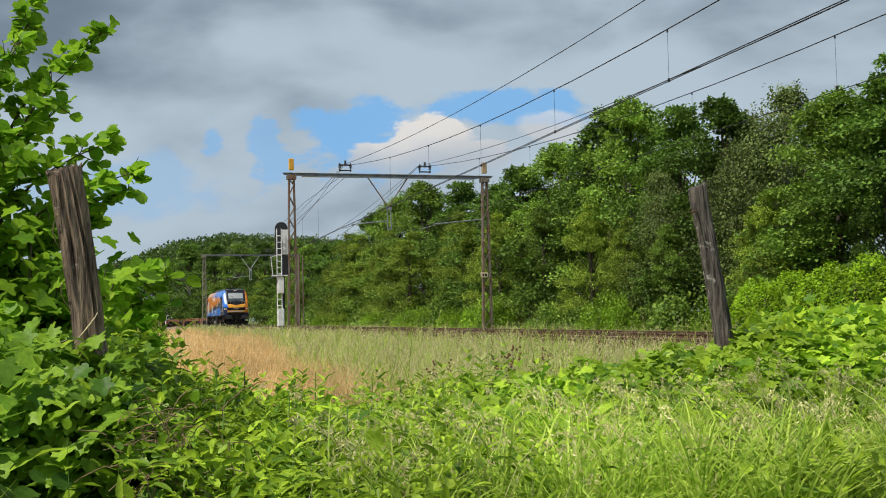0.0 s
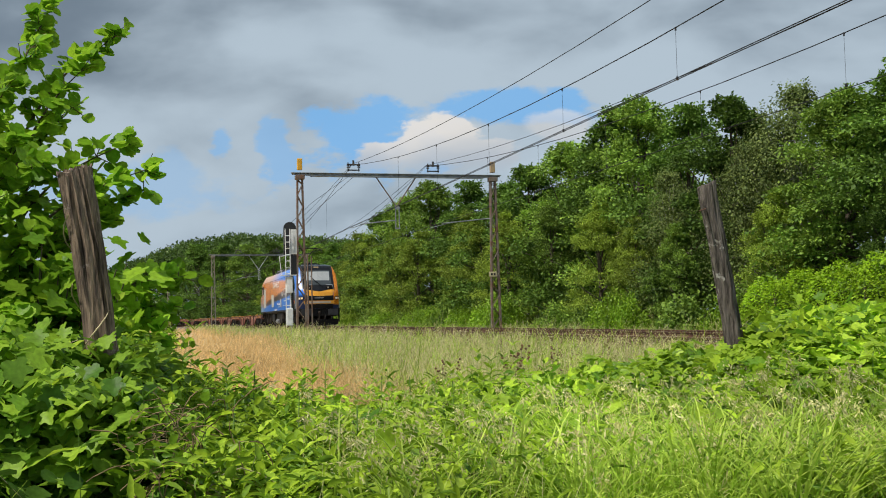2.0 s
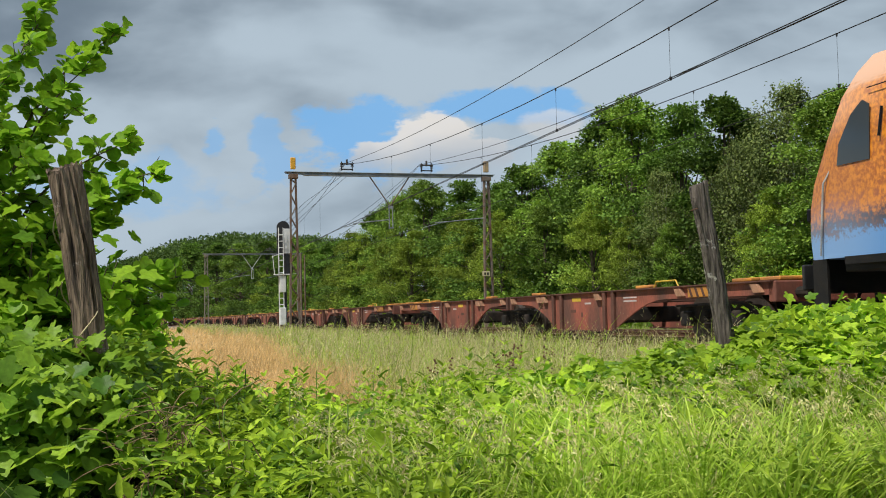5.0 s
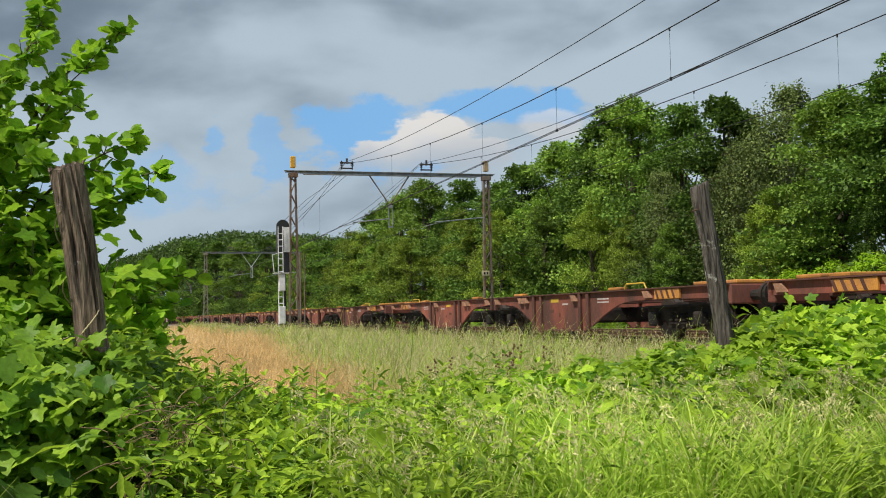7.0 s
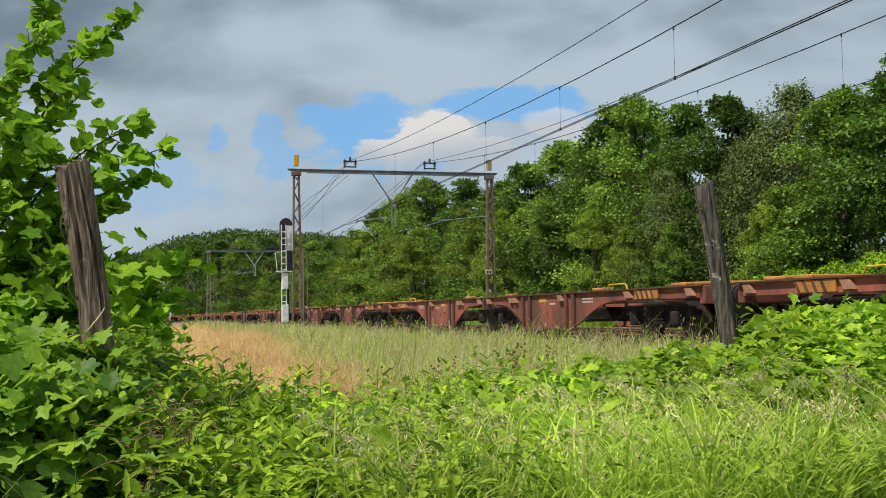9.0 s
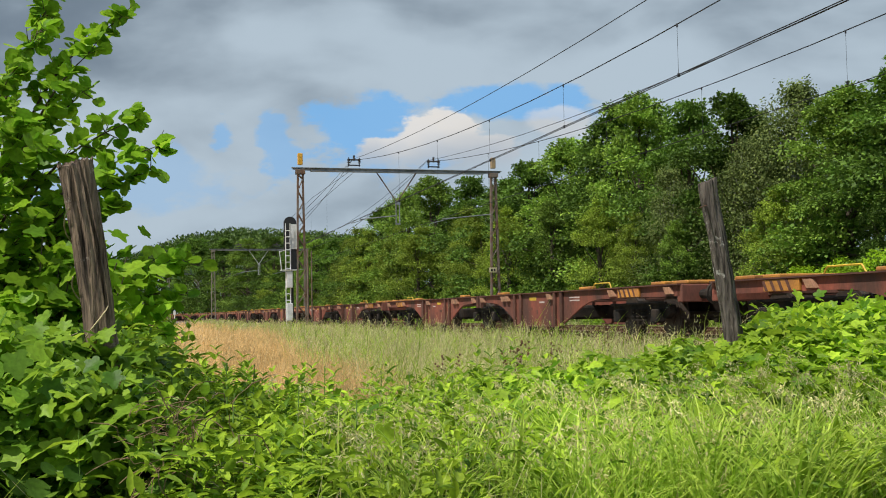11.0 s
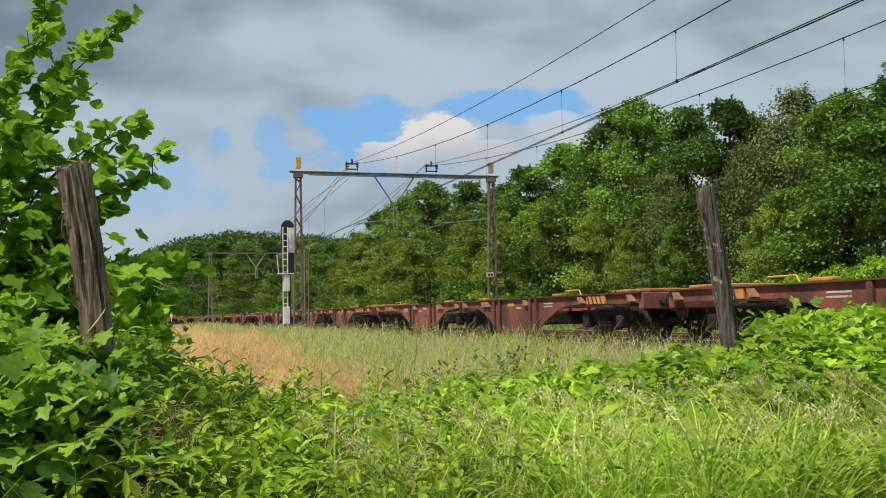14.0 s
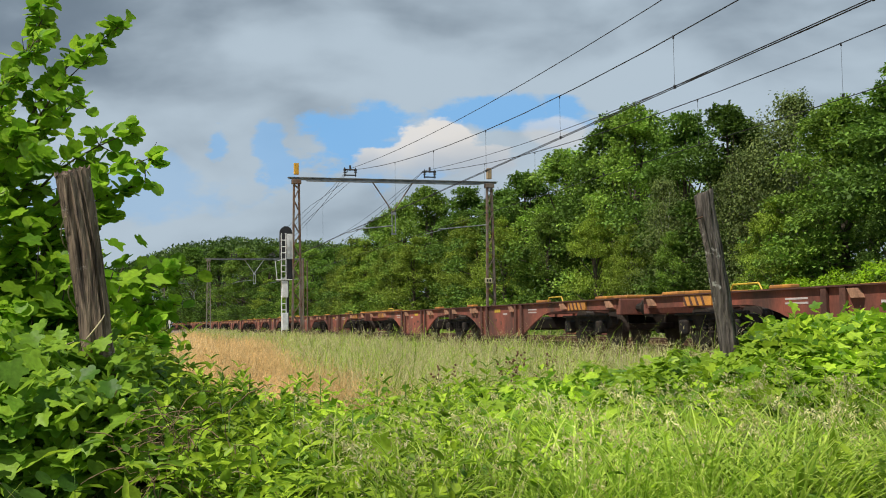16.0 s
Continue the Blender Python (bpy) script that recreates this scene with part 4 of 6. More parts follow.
def grain_field():
    rng = np.random.default_rng(51)
    xy = []
    for y0, y1, n in ((6.5, 14, 11000), (14, 26, 10000), (26, 50, 6000), (50, 120, 3500)):
        y = rng.uniform(y0, y1, n)
        left = -0.14 * y - 1.5
        right = np.array([field_edge(v) for v in y]) + rng.normal(0, 0.25, n)
        xy.append(np.stack([left + (right - left) * rng.random(n), y], 1))
    xy = np.concatenate(xy)
    n = len(xy)
    z = soil_at(xy)
    far = np.interp(xy[:, 1], [6, 20, 50, 120], [1.0, 1.4, 2.6, 6.0])
    h = 0.06 - z + rng.normal(0, 0.05, n) + 0.06 * np.sin(xy[:, 0] * 0.9) * np.sin(xy[:, 1] * 0.35)
    blades("grain_field", "ripening pinkish-ochre field of grain", "field", np.column_stack([xy, z]), h, 0.0075 * far, "grain", rng, 0.12, BLADE, np.where(rng.random(n) < 0.5)[0], ears=3)
    # closed mass of stalks below the ears
    ys = [6.8, 8, 10, 13, 17, 22, 30, 40, 55, 80, 120, 170, 215]
    verts, faces = [], []
    for y in ys:
        l, r = -0.3 * y - 8, field_edge(y) - 0.15 + bend(y)[0]
        for k in range(9):
            x = l + (r - l) * k / 8
            verts.append((x, y, -0.16 + 0.03 * noise.noise((x, y, 3)) - (0.35 if k == 8 else 0)))
    for j in range(len(ys) - 1):
        for k in range(8):
            faces.append((j * 9 + k, j * 9 + k + 1, j * 9 + k + 10, j * 9 + k + 9))
    tagged(new("grain_stand", mesh_from("grain_stand", verts, faces, [M["grain_mass"]], True)), "dense pinkish-ochre stand of grain stalks", "field", kind="stuff")


grain_field()


def verge():
    """Long half-dry grass between field and track, and beyond the track."""
    rng = np.random.default_rng(61)
    for name, leaf, share, wd in (("green_verge_grass", "grass_green", 0.42, 0.0085), ("dry_verge_grass", "grass_dry", 0.65, 0.006)):
        xy = []
        for y0, y1, n in ((7.4, 13, 13000), (13, 26, 15000), (26, 60, 10000), (60, 150, 4500)):
            m = int(n * share)
            y = rng.uniform(y0, y1, m)
            left = np.array([field_edge(v) for v in y])
            x = left + (9.3 + 0.02 * y - left) * rng.random(m) ** 0.9 - 0.15
            xy.append(np.stack([x + np.array([bend(v)[0] for v in y]), y], 1))
        m = int(6000 * share)
        y = rng.uniform(20, 110, m)
        xy.append(np.stack([rng.uniform(18.0, 20.8, m), y], 1))
        xy = np.concatenate(xy)
        n = len(xy)
        side = 1 if leaf == "grass_green" else -1
        xy = xy[rng.random(len(xy)) < np.clip(0.62 + side * 0.55 * blotch(xy[:, 0], xy[:, 1], 2.0) + 0.25 * blotch(xy[:, 0] * 2.3, xy[:, 1] * 2.3, 5.0), 0.06, 1)]
        n = len(xy)
        z = soil_at(xy)
        far = np.interp(np.hypot(xy[:, 0], xy[:, 1]), [5, 12, 25, 60, 140], [0.9, 1.0, 1.8, 3.6, 7])
        top = np.interp(xy[:, 0], [1, 4, 7, 9, 10, 18, 21], [0.12, 0.1, 0.05, -0.03, -0.16, -0.2, 0.1])
        h = np.clip(top - z + rng.normal(0, 0.13, n) + 0.16 * blotch(xy[:, 0] * 1.4, xy[:, 1] * 1.4, 1.0), 0.2, 1.3)
        h += np.where(rng.random(n) < 0.16, 0.3 * rng.random(n), 0)
        blades(name, "long " + ("green" if leaf == "grass_green" else "straw-coloured") + " grass between field and track", "grass", np.column_stack([xy, z]), h, wd * far, leaf, rng, 0.22, DROOP,
               np.where(rng.random(n) < (0.1 if leaf == "grass_green" else 0.45))[0], ears=5)


verge()


# ---- thicket in front ----
EDGE = [(-0.465, -0.01), (-0.349, -0.018), (-0.281, -0.022), (-0.255, -0.054), (-0.202, -0.058), (-0.118, -0.07), (-0.076, -0.07), (-0.034, -0.055), (0.008, -0.046), (0.061, -0.046),
        (0.114, -0.038), (0.166, -0.032), (0.219, -0.023), (0.266, -0.02), (0.287, -0.003), (0.324, 0.007), (0.377, 0.006), (0.482, 0.01)]
NEAR_V = -0.15


def canopy_z(u, d):
    """Height of the plants' tops: low in front, rising to the thicket's edge."""
    reach = table(u, [(-0.3, 0.75), (-0.2, 3.0), (0.0, 3.6)])
    s = min(max((d - 3.1) / reach, 0), 1)
    v = NEAR_V + (table(u, EDGE) - NEAR_V) * s ** table(u, [(-0.1, 0.75), (0.08, 1.05)])
    p = ahead(u, 0, d)
    mound = noise.noise((p.x * 1.6, p.y * 1.6, 5)) * 0.11 + noise.noise((p.x * 4.2, p.y * 4.2, 9)) * 0.05
    return 0.6 + v * d + mound * (0.4 + 0.6 * (1 - s)) * 1.2 - 0.02 - 0.13 * s * table(u, [(-0.28, 0.0), (-0.15, 0.6), (0.05, 0.9), (0.25, 1.1), (0.3, 0.7)])


def spots_in(n, rng, u0, u1, d0, d1):
    u, d = rng.uniform(u0, u1, n), np.sqrt(rng.uniform(d0 * d0, d1 * d1, n))
    p = np.array([ahead(a, 0, b) for a, b in zip(u, d)])
    top = np.array([canopy_z(a, b) for a, b in zip(u, d)])
    return u, d, p[:, :2], top


def patch(v):
    return 0.5 + 0.5 * math.sin(v[0] * 2.3 + 1.7 * math.sin(v[1] * 1.9)) * math.cos(v[1] * 2.1 - v[0])


def thicket():
    rng = np.random.default_rng(71)
    # lobed creeper leaves
    chunks = []
    for u0, u1, d0, d1, n, depth in ((-0.27, 0.1, 3.6, 7.2, 1900, 0.3), (0.02, 0.5, 4.15, 7.4, 11000, 0.42), (0.25, 0.5, 5.2, 8.2, 3600, 0.3)):
        u, d, xy, top = spots_in(n, rng, u0, u1, d0, d1)
        z = top - depth * rng.random(n) ** 1.6 + rng.normal(0, 0.05, n)
        pos = np.column_stack([xy, z])
        way = unit(n, rng, 0.35) + np.array([0.0, -0.35, -0.18])
        chunks.append(scatter(*LOBED, pos, way, 0.05 + 0.06 * rng.random(n) ** 1.5, rng.normal(0, 0.5, n)))
    tagged(new("creeper_thicket", joined("creeper_thicket", chunks, 11, [M["leaf_bramble"]])), "tangled thicket of lobed green hop and bramble leaves", "thicket", kind="stuff")
    n = 5600
    u, d, xy, top = spots_in(n, rng, -0.5, -0.245, 3.5, 4.6)
    pos = np.column_stack([xy, top - 0.65 * rng.random(n) ** 1.4 + rng.normal(0, 0.05, n)])
    me = joined("hop_tangle", [scatter(*LOBED, pos, unit(n, rng, 0.35) + np.array([0.0, -0.45, -0.75]), 0.048 + 0.045 * rng.random(n), rng.normal(0, 0.4, n))], 11, [M["leaf_hop"]])
    tagged(new("hop_tangle", me), "dark green tangle of lobed hop leaves round the post", "thicket", kind="stuff")
    # nettles and willowherb: stems with leaf pairs
    leaf_chunks, stem_chunks = [], []
    n = 1500
    u, d, xy, top = spots_in(n, rng, -0.34, 0.42, 3.3, 7.4)
    keep = rng.random(n) < np.where(u < 0.08, 0.9, np.where(d > 4.8, 0.2, 0.12))
    u, d, xy, top = u[keep], d[keep], xy[keep], top[keep]
    n = len(u)
    z0 = soil_at(xy)
    h = np.clip(top - z0 + rng.normal(0.02, 0.09, n), 0.4, 1.9)
    lean = rng.normal(0, 0.07, (n, 2))
    for k in range(13):
        s = 0.42 + 0.58 * k / 12
        base = np.column_stack([xy + lean * (h * s)[:, None], z0 + h * s])
        a = rng.uniform(0, 6.28, n) * 0 + (k % 2) * 1.57 + np.arange(n) * 2.4
        for half in (0, math.pi):
            way = np.stack([np.cos(a + half), np.sin(a + half), 0.35 - 0.7 * (1 - s) + rng.normal(0, 0.15, n) + (0.5 if k > 10 else 0)], 1)
            size = (0.125 - 0.065 * max(0, (s - 0.75) / 0.25)) * (0.75 + 0.5 * rng.random(n))
            leaf_chunks.append(scatter(*LANCE, base, way, size, rng.normal(0, 0.25, n)))
    way = np.column_stack([lean, np.ones(n)])
    for r in (0.0, 1.57):
        stem_chunks.append(scatter(*BLADE, np.column_stack([xy, z0]), way, np.stack([0.0045 + 0 * h, h, 0.02 + 0 * h], 1), np.full(n, r)))
    tagged(new("nettle_patch", joined("nettle_patch", leaf_chunks, 6, [M["leaf_nettle"]])), "dense patch of bright green stinging nettles", "nettles", kind="stuff")
    tagged(new("nettle_stems", joined("nettle_stems", stem_chunks, 4, [M["stem_green"]])), "thin upright green nettle stems", "nettles", kind="stuff")
    # grasses
    for name, leaf, n, hd, w, u0 in (("foreground_grass", "grass_green", 12500, 0.06, 0.006, -0.5), ("seeding_grass", "grass_dry", 4200, 0.8, 0.003, -0.45)):
        u, d, xy, top = spots_in(n, rng, u0, 0.5, 2.9, 7.5)
        favour = np.clip(0.1 + 2.2 * u - 0.6 * (d - 3.8), 0.035, 1.0)
        favour = favour * np.clip(0.4 + 0.5 * np.clip(u * 6, 0, 1) * (d < 4.9) + 1.5 * blotch(xy[:, 0] * 3.1, xy[:, 1] * 3.1, 4.0 if leaf == "grass_green" else 1.0), 0.02, 1)
        keep = rng.random(n) < favour
        u, d, xy, top = u[keep], d[keep], xy[keep], top[keep]
        n = len(u)
        lift = np.where(rng.random(n) < 0.22, 0.2 * rng.random(n), 0.0) + 0.05
        root = top - (0.3 + 0.3 * rng.random(n))
        h = np.clip(top - root + rng.normal(0.02, 0.07, n) + lift, 0.2, 1.0)
        blades(name, "tall " + ("fresh green" if leaf == "grass_green" else "pale seeding") + " grass in the foreground", "grass", np.column_stack([xy, root]), h, w * (0.7 + 0.6 * rng.random(n)), leaf, rng, 0.55, DROOP,
               np.where(rng.random(n) < hd)[0], wind=(0.25, -0.05))
    # under-leaves: broad mass below the tops, darker green standing in for shade there
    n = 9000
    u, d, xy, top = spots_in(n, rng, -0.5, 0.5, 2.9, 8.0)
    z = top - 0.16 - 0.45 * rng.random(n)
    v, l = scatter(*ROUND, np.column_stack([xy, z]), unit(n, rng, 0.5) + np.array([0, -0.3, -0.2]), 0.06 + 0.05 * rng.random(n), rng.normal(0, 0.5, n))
    tagged(new("undergrowth", fast_mesh("undergrowth", v, l, 6, [M["leaf_under"]])), "dense leafy undergrowth, coloured darker for the shade beneath the taller plants", "undergrowth", kind="stuff")
    # small herb leaves among the grass
    n = 13000
    u, d, xy, top = spots_in(n, rng, -0.3, 0.47, 2.9, 5.4)
    keep = rng.random(n) < np.clip(0.45 + 1.3 * blotch(xy[:, 0] * 2.4, xy[:, 1] * 2.4, 7.0), 0.05, 1)
    xy, top = xy[keep], top[keep]
    n = len(top)
    pos = np.column_stack([xy, top + 0.06 - 0.3 * rng.random(n) ** 1.3])
    me = joined("meadow_herbs", [scatter(*LANCE, pos, unit(n, rng, 0.6) + np.array([0, -0.2, 0.15]), np.stack([0.04 + 0.045 * rng.random(n)] * 3, 1), rng.normal(0, 0.5, n))], 6, [M["leaf_nettle"]])
    tagged(new("meadow_herbs", me), "low leafy herbs mixed into the foreground grass", "herbs", kind="stuff")
    # arching tussocks of broad-bladed grass
    pos, way, length = [], [], []
    for _ in range(95):
        uu = rng.uniform(-0.1, 0.47)
        dd = rng.uniform(3.0, 4.4 + 0.8 * rng.random())
        c = ahead(uu, 0, dd)
        c.z = canopy_z(uu, dd) - 0.22
        for k in range(34):
            a, tip = rng.uniform(0, 6.28), rng.uniform(0.1, 0.75)
            pos.append((c.x + 0.05 * math.cos(a), c.y + 0.05 * math.sin(a), c.z))
            way.append((tip * math.cos(a) + 0.15, tip * math.sin(a), 1.0))
            length.append(rng.uniform(0.22, 0.5))
    length = np.array(length)
    n = len(length)
    me = joined("grass_tussocks", [scatter(*ARCHED, pos, way, np.stack([0.004 + 0.005 * rng.random(n), length, length], 1), rng.normal(0, 0.3, n))], 4, [M["grass_green"]])
    tagged(new("grass_tussocks", me), "arching tussocks of fresh green grass in the foreground", "grass", kind="stuff")
    # nodding feathery seed heads on thin stalks
    chunks = []
    m = 260
    uu, dd = rng.uniform(-0.16, 0.47, m), rng.uniform(3.1, 5.6, m)
    foot = np.array([ahead(a, 0, b) for a, b in zip(uu, dd)])
    foot[:, 2] = [canopy_z(a, b) - 0.2 for a, b in zip(uu, dd)]
    lean = np.column_stack([rng.normal(0.2, 0.25, m), rng.normal(0, 0.2, m), np.ones(m)])
    lean /= np.linalg.norm(lean, axis=1, keepdims=True)
    tall = rng.uniform(0.26, 0.46, m)
    chunks.append(scatter(*BLADE, foot, lean, np.stack([np.full(m, 0.0025), tall, tall * 0.3], 1), rng.uniform(-3, 3, m)))
    for k in range(34):
        s = rng.random(m)
        at = foot + lean * (tall * 0.97)[:, None] + np.column_stack([lean[:, 0] * 0.25 * s + 0.05 * s, lean[:, 1] * 0.2 * s, 0.1 * s - 0.17 * s * s]) + rng.normal(0, 0.009, (m, 3))
        chunks.append(scatter(*LEAF, at, np.column_stack([0.5 * s, 0 * s, -0.2 - s]) + rng.normal(0, 0.5, (m, 3)), np.stack([np.full(m, 0.008), 0.014 + 0.012 * rng.random(m), np.full(m, 0.008)], 1), rng.uniform(-3, 3, m)))
    tagged(new("seed_heads", joined("seed_heads", chunks, 4, [M["grass_dry"]])), "pale nodding feathery grass seed heads", "grass", kind="stuff")
    # brown tangle of last year's stems at the foot of the hop
    bm = B()
    r2 = random.Random(8)
    for _ in range(60):
        uu, dd = r2.gauss(-0.258, 0.022), r2.uniform(3.25, 3.7)
        p = ahead(uu, r2.uniform(-0.155, -0.085), dd)
        way = Vector((r2.uniform(-1, 1), r2.uniform(-0.6, 0.1), r2.uniform(-0.6, 1.2)))
        for k in range(7):
            q = p + way.normalized() * 0.028
            rod(bm, p, q, r2.uniform(0.001, 0.0022), 4)
            p = q
            way += Vector((r2.uniform(-0.9, 0.9), r2.uniform(-0.7, 0.7), r2.uniform(-1.0, 0.6)))
    tagged(part("dry_tangle", bm, "brown_stalk"), "brown tangle of dry curled stems below the creeper", "stalks", kind="stuff")
    # dry curved stalks and runners
    bm = B()
    r2 = random.Random(5)
    for _ in range(90):
        uu, dd = r2.uniform(-0.42, 0.42), r2.uniform(3.4, 6.4)
        p = ahead(uu, 0, dd)
        p.z = canopy_z(uu, dd) - 0.12
        a, ln = r2.uniform(0, 6.28), r2.uniform(0.12, 0.4)
        way = Vector((math.cos(a), math.sin(a), r2.uniform(0.3, 1.6)))
        for k in range(5):
            q = p + way.normalized() * ln / 5
            rod(bm, p, q, 0.0018, 4)
            p = q
            way.z -= r2.uniform(0.15, 0.7)
    tagged(part("dry_runners", bm, "dry_stalk"), "dry pale curling stalks and bramble runners", "stalks", kind="stuff")


thicket()


def nettle_plant(seed):
    """One tall nettle with its leaves as parts."""
    rng = random.Random(seed)
    e = empty("nettle_plant", "tall single nettle with toothed green leaf pairs", "nettle", "tall nettles")
    part("stem", rod(B(), (0, 0, -0.1), (0.02, 0.01, 1.0), 0.006, 6, 0.003), "stem_green", e)
    v, f = LANCE
    me = mesh_from("leaf", v, f, [M["leaf_nettle"]])
    for k in range(10):
        z = 0.45 + 0.055 * k
        for half in (0, 180):
            o = new("leaf", me)
            o.parent = e
            s = (0.13 if k < 7 else 0.13 - 0.03 * (k - 6)) * rng.uniform(0.85, 1.15)
            o.matrix_basis = pose(0.015 * z, 0, z, 0, 0, half + (k % 2) * 90 + rng.uniform(-15, 15)) @ pose(0, 0, 0, rng.uniform(-25, 15) + 3 * k) @ Matrix.Diagonal((s, s, s, 1))
    return e


proto = nettle_plant(3)
r3 = random.Random(9)
places = [(-0.205, 4.6, 0.05), (-0.15, 4.9, 0.02), (-0.09, 4.4, 0.0), (-0.19, 5.6, 0.02), (0.005, 5.2, 0.03), (0.06, 5.0, 0.0), (-0.03, 5.8, 0.02), (-0.25, 4.2, 0.05), (0.13, 5.4, 0.02), (-0.12, 6.2, 0.04), (-0.06, 6.6, 0.02), (0.18, 5.8, 0.02), (-0.22, 3.9, 0.0), (0.02, 4.2, 0.0)]
for i, (u, d, lift) in enumerate(places):
    p = ahead(u, 0, d)
    gz = ground_z(p.x, p.y)
    h = canopy_z(u, d) + lift + 0.19 - gz
    m = pose(p.x, p.y, gz, r3.uniform(-4, 4), r3.uniform(-4, 4), r3.uniform(0, 360)) @ Matrix.Diagonal((1, 1, h, 1))
    o = proto if i == 0 else copy_thing(proto, Matrix.Identity(4))
    o.matrix_basis = m


CANE_LEAF = mesh_from("leaf", *LOBED, [M["leaf_bramble"]])


def bramble_cane(u, d, rise, reach, turn, seed):
    """An arching cane that stands clear of the thicket, with its leaves."""
    rng = random.Random(seed)
    p = ahead(u, 0, d)
    e = empty("bramble_cane", "arching bramble cane with toothed leaves rising from the thicket", "bramble", "arching bramble canes", m=pose(p.x, p.y, canopy_z(u, d) - 0.25, 0, 0, turn))
    pts = [Vector((reach * s ** 1.4, 0.03 * math.sin(5 * s), (rise + 0.25) * math.sin(s * 2.1) / 0.99)) for s in (k / 12 for k in range(13))]
    seg, verts, faces = 5, [], []
    for i, q in enumerate(pts):
        r = 0.0038 - 0.0002 * i
        for k in range(seg):
            a = 2 * math.pi * k / seg
            verts.append((q.x + r * math.cos(a) * 0.7, q.y + r * math.sin(a), q.z + r * math.cos(a) * 0.7))
    for i in range(len(pts) - 1):
        for k in range(seg):
            a, b = i * seg + k, i * seg + (k + 1) % seg
            faces.append((a, b, b + seg, a + seg))
    stem = new("stem", mesh_from("stem", verts, faces, [M["stem_green"]], True))
    stem.parent = e
    for i in range(4, 13):
        for side in (0, 1):
            o = new("leaf", CANE_LEAF)
            o.parent = e
            k = rng.uniform(0.035, 0.075)
            o.matrix_basis = Matrix.Translation(pts[i]) @ pose(0, 0, 0, rng.uniform(-45, 5), rng.uniform(-20, 20), side * 180 + rng.uniform(-50, 50)) @ Matrix.Diagonal((k, k, k, 1))
    return e


for i, (u, d, rise, reach) in enumerate([(0.15, 6.0, 0.2, 0.3), (0.17, 5.7, 0.24, 0.34), (0.185, 6.2, 0.2, 0.26), (0.205, 5.9, 0.26, 0.3), (0.225, 5.6, 0.22, 0.4), (0.245, 6.3, 0.18, 0.3), (0.1, 5.4, 0.18, 0.3), (0.06, 5.2, 0.16, 0.36),
                                        (0.29, 5.6, 0.22, 0.4), (0.33, 5.3, 0.2, 0.34), (0.37, 5.7, 0.2, 0.36), (0.4, 5.2, 0.22, 0.3), (0.02, 4.7, 0.18, 0.4), (0.13, 4.8, 0.2, 0.36), (0.19, 4.7, 0.18, 0.42), (0.26, 4.8, 0.2, 0.36)]):
    bramble_cane(u, d, rise, reach, (i * 137) % 360, i)


# ---- alder shrub with swaying boughs ----
swaying = []
BOUGHS = [  # tip u, v and distance, thickness of leafing, sway
    (-0.29, 0.296, 5.2, 46, 1.0), (-0.315, 0.265, 5.0, 40, 0.9), (-0.322, 0.229, 5.3, 36, 1.0), (-0.278, 0.2, 4.9, 44, 1.3), (-0.255, 0.173, 4.8, 46, 1.4), (-0.262, 0.15, 5.1, 34, 1.1),
    (-0.294, 0.116, 5.0, 40, 0.8), (-0.313, 0.139, 5.4, 40, 0.8), (-0.381, 0.288, 5.1, 44, 0.8), (-0.36, 0.32, 5.4, 40, 0.7), (-0.24, 0.064, 5.6, 26, 0.9), (-0.276, 0.048, 5.3, 40, 0.7),
    (-0.302, 0.064, 4.9, 44, 0.6), (-0.397, 0.193, 4.7, 50, 0.6), (-0.365, 0.172, 4.9, 46, 0.7), (-0.39, 0.1, 4.6, 50, 0.4), (-0.36, 0.06, 4.8, 50, 0.4), (-0.34, 0.02, 4.7, 50, 0.3), (-0.4, 0.03, 4.4, 50, 0.3), (-0.41, 0.25, 4.9, 44, 0.5),
    (-0.42, 0.14, 4.5, 50, 0.4), (-0.37, 0.115, 5.2, 50, 0.5), (-0.345, 0.085, 5.3, 50, 0.4), (-0.33, 0.045, 5.2, 50, 0.3), (-0.38, 0.0, 4.9, 50, 0.3), (-0.3, 0.025, 5.4, 40, 0.4),
    (-0.233, 0.06, 5.4, 30, 0.7), (-0.25, 0.034, 5.2, 44, 0.5), (-0.252, 0.062, 5.0, 34, 0.7), (-0.268, 0.022, 5.0, 46, 0.4), (-0.262, 0.002, 4.9, 46, 0.3)]


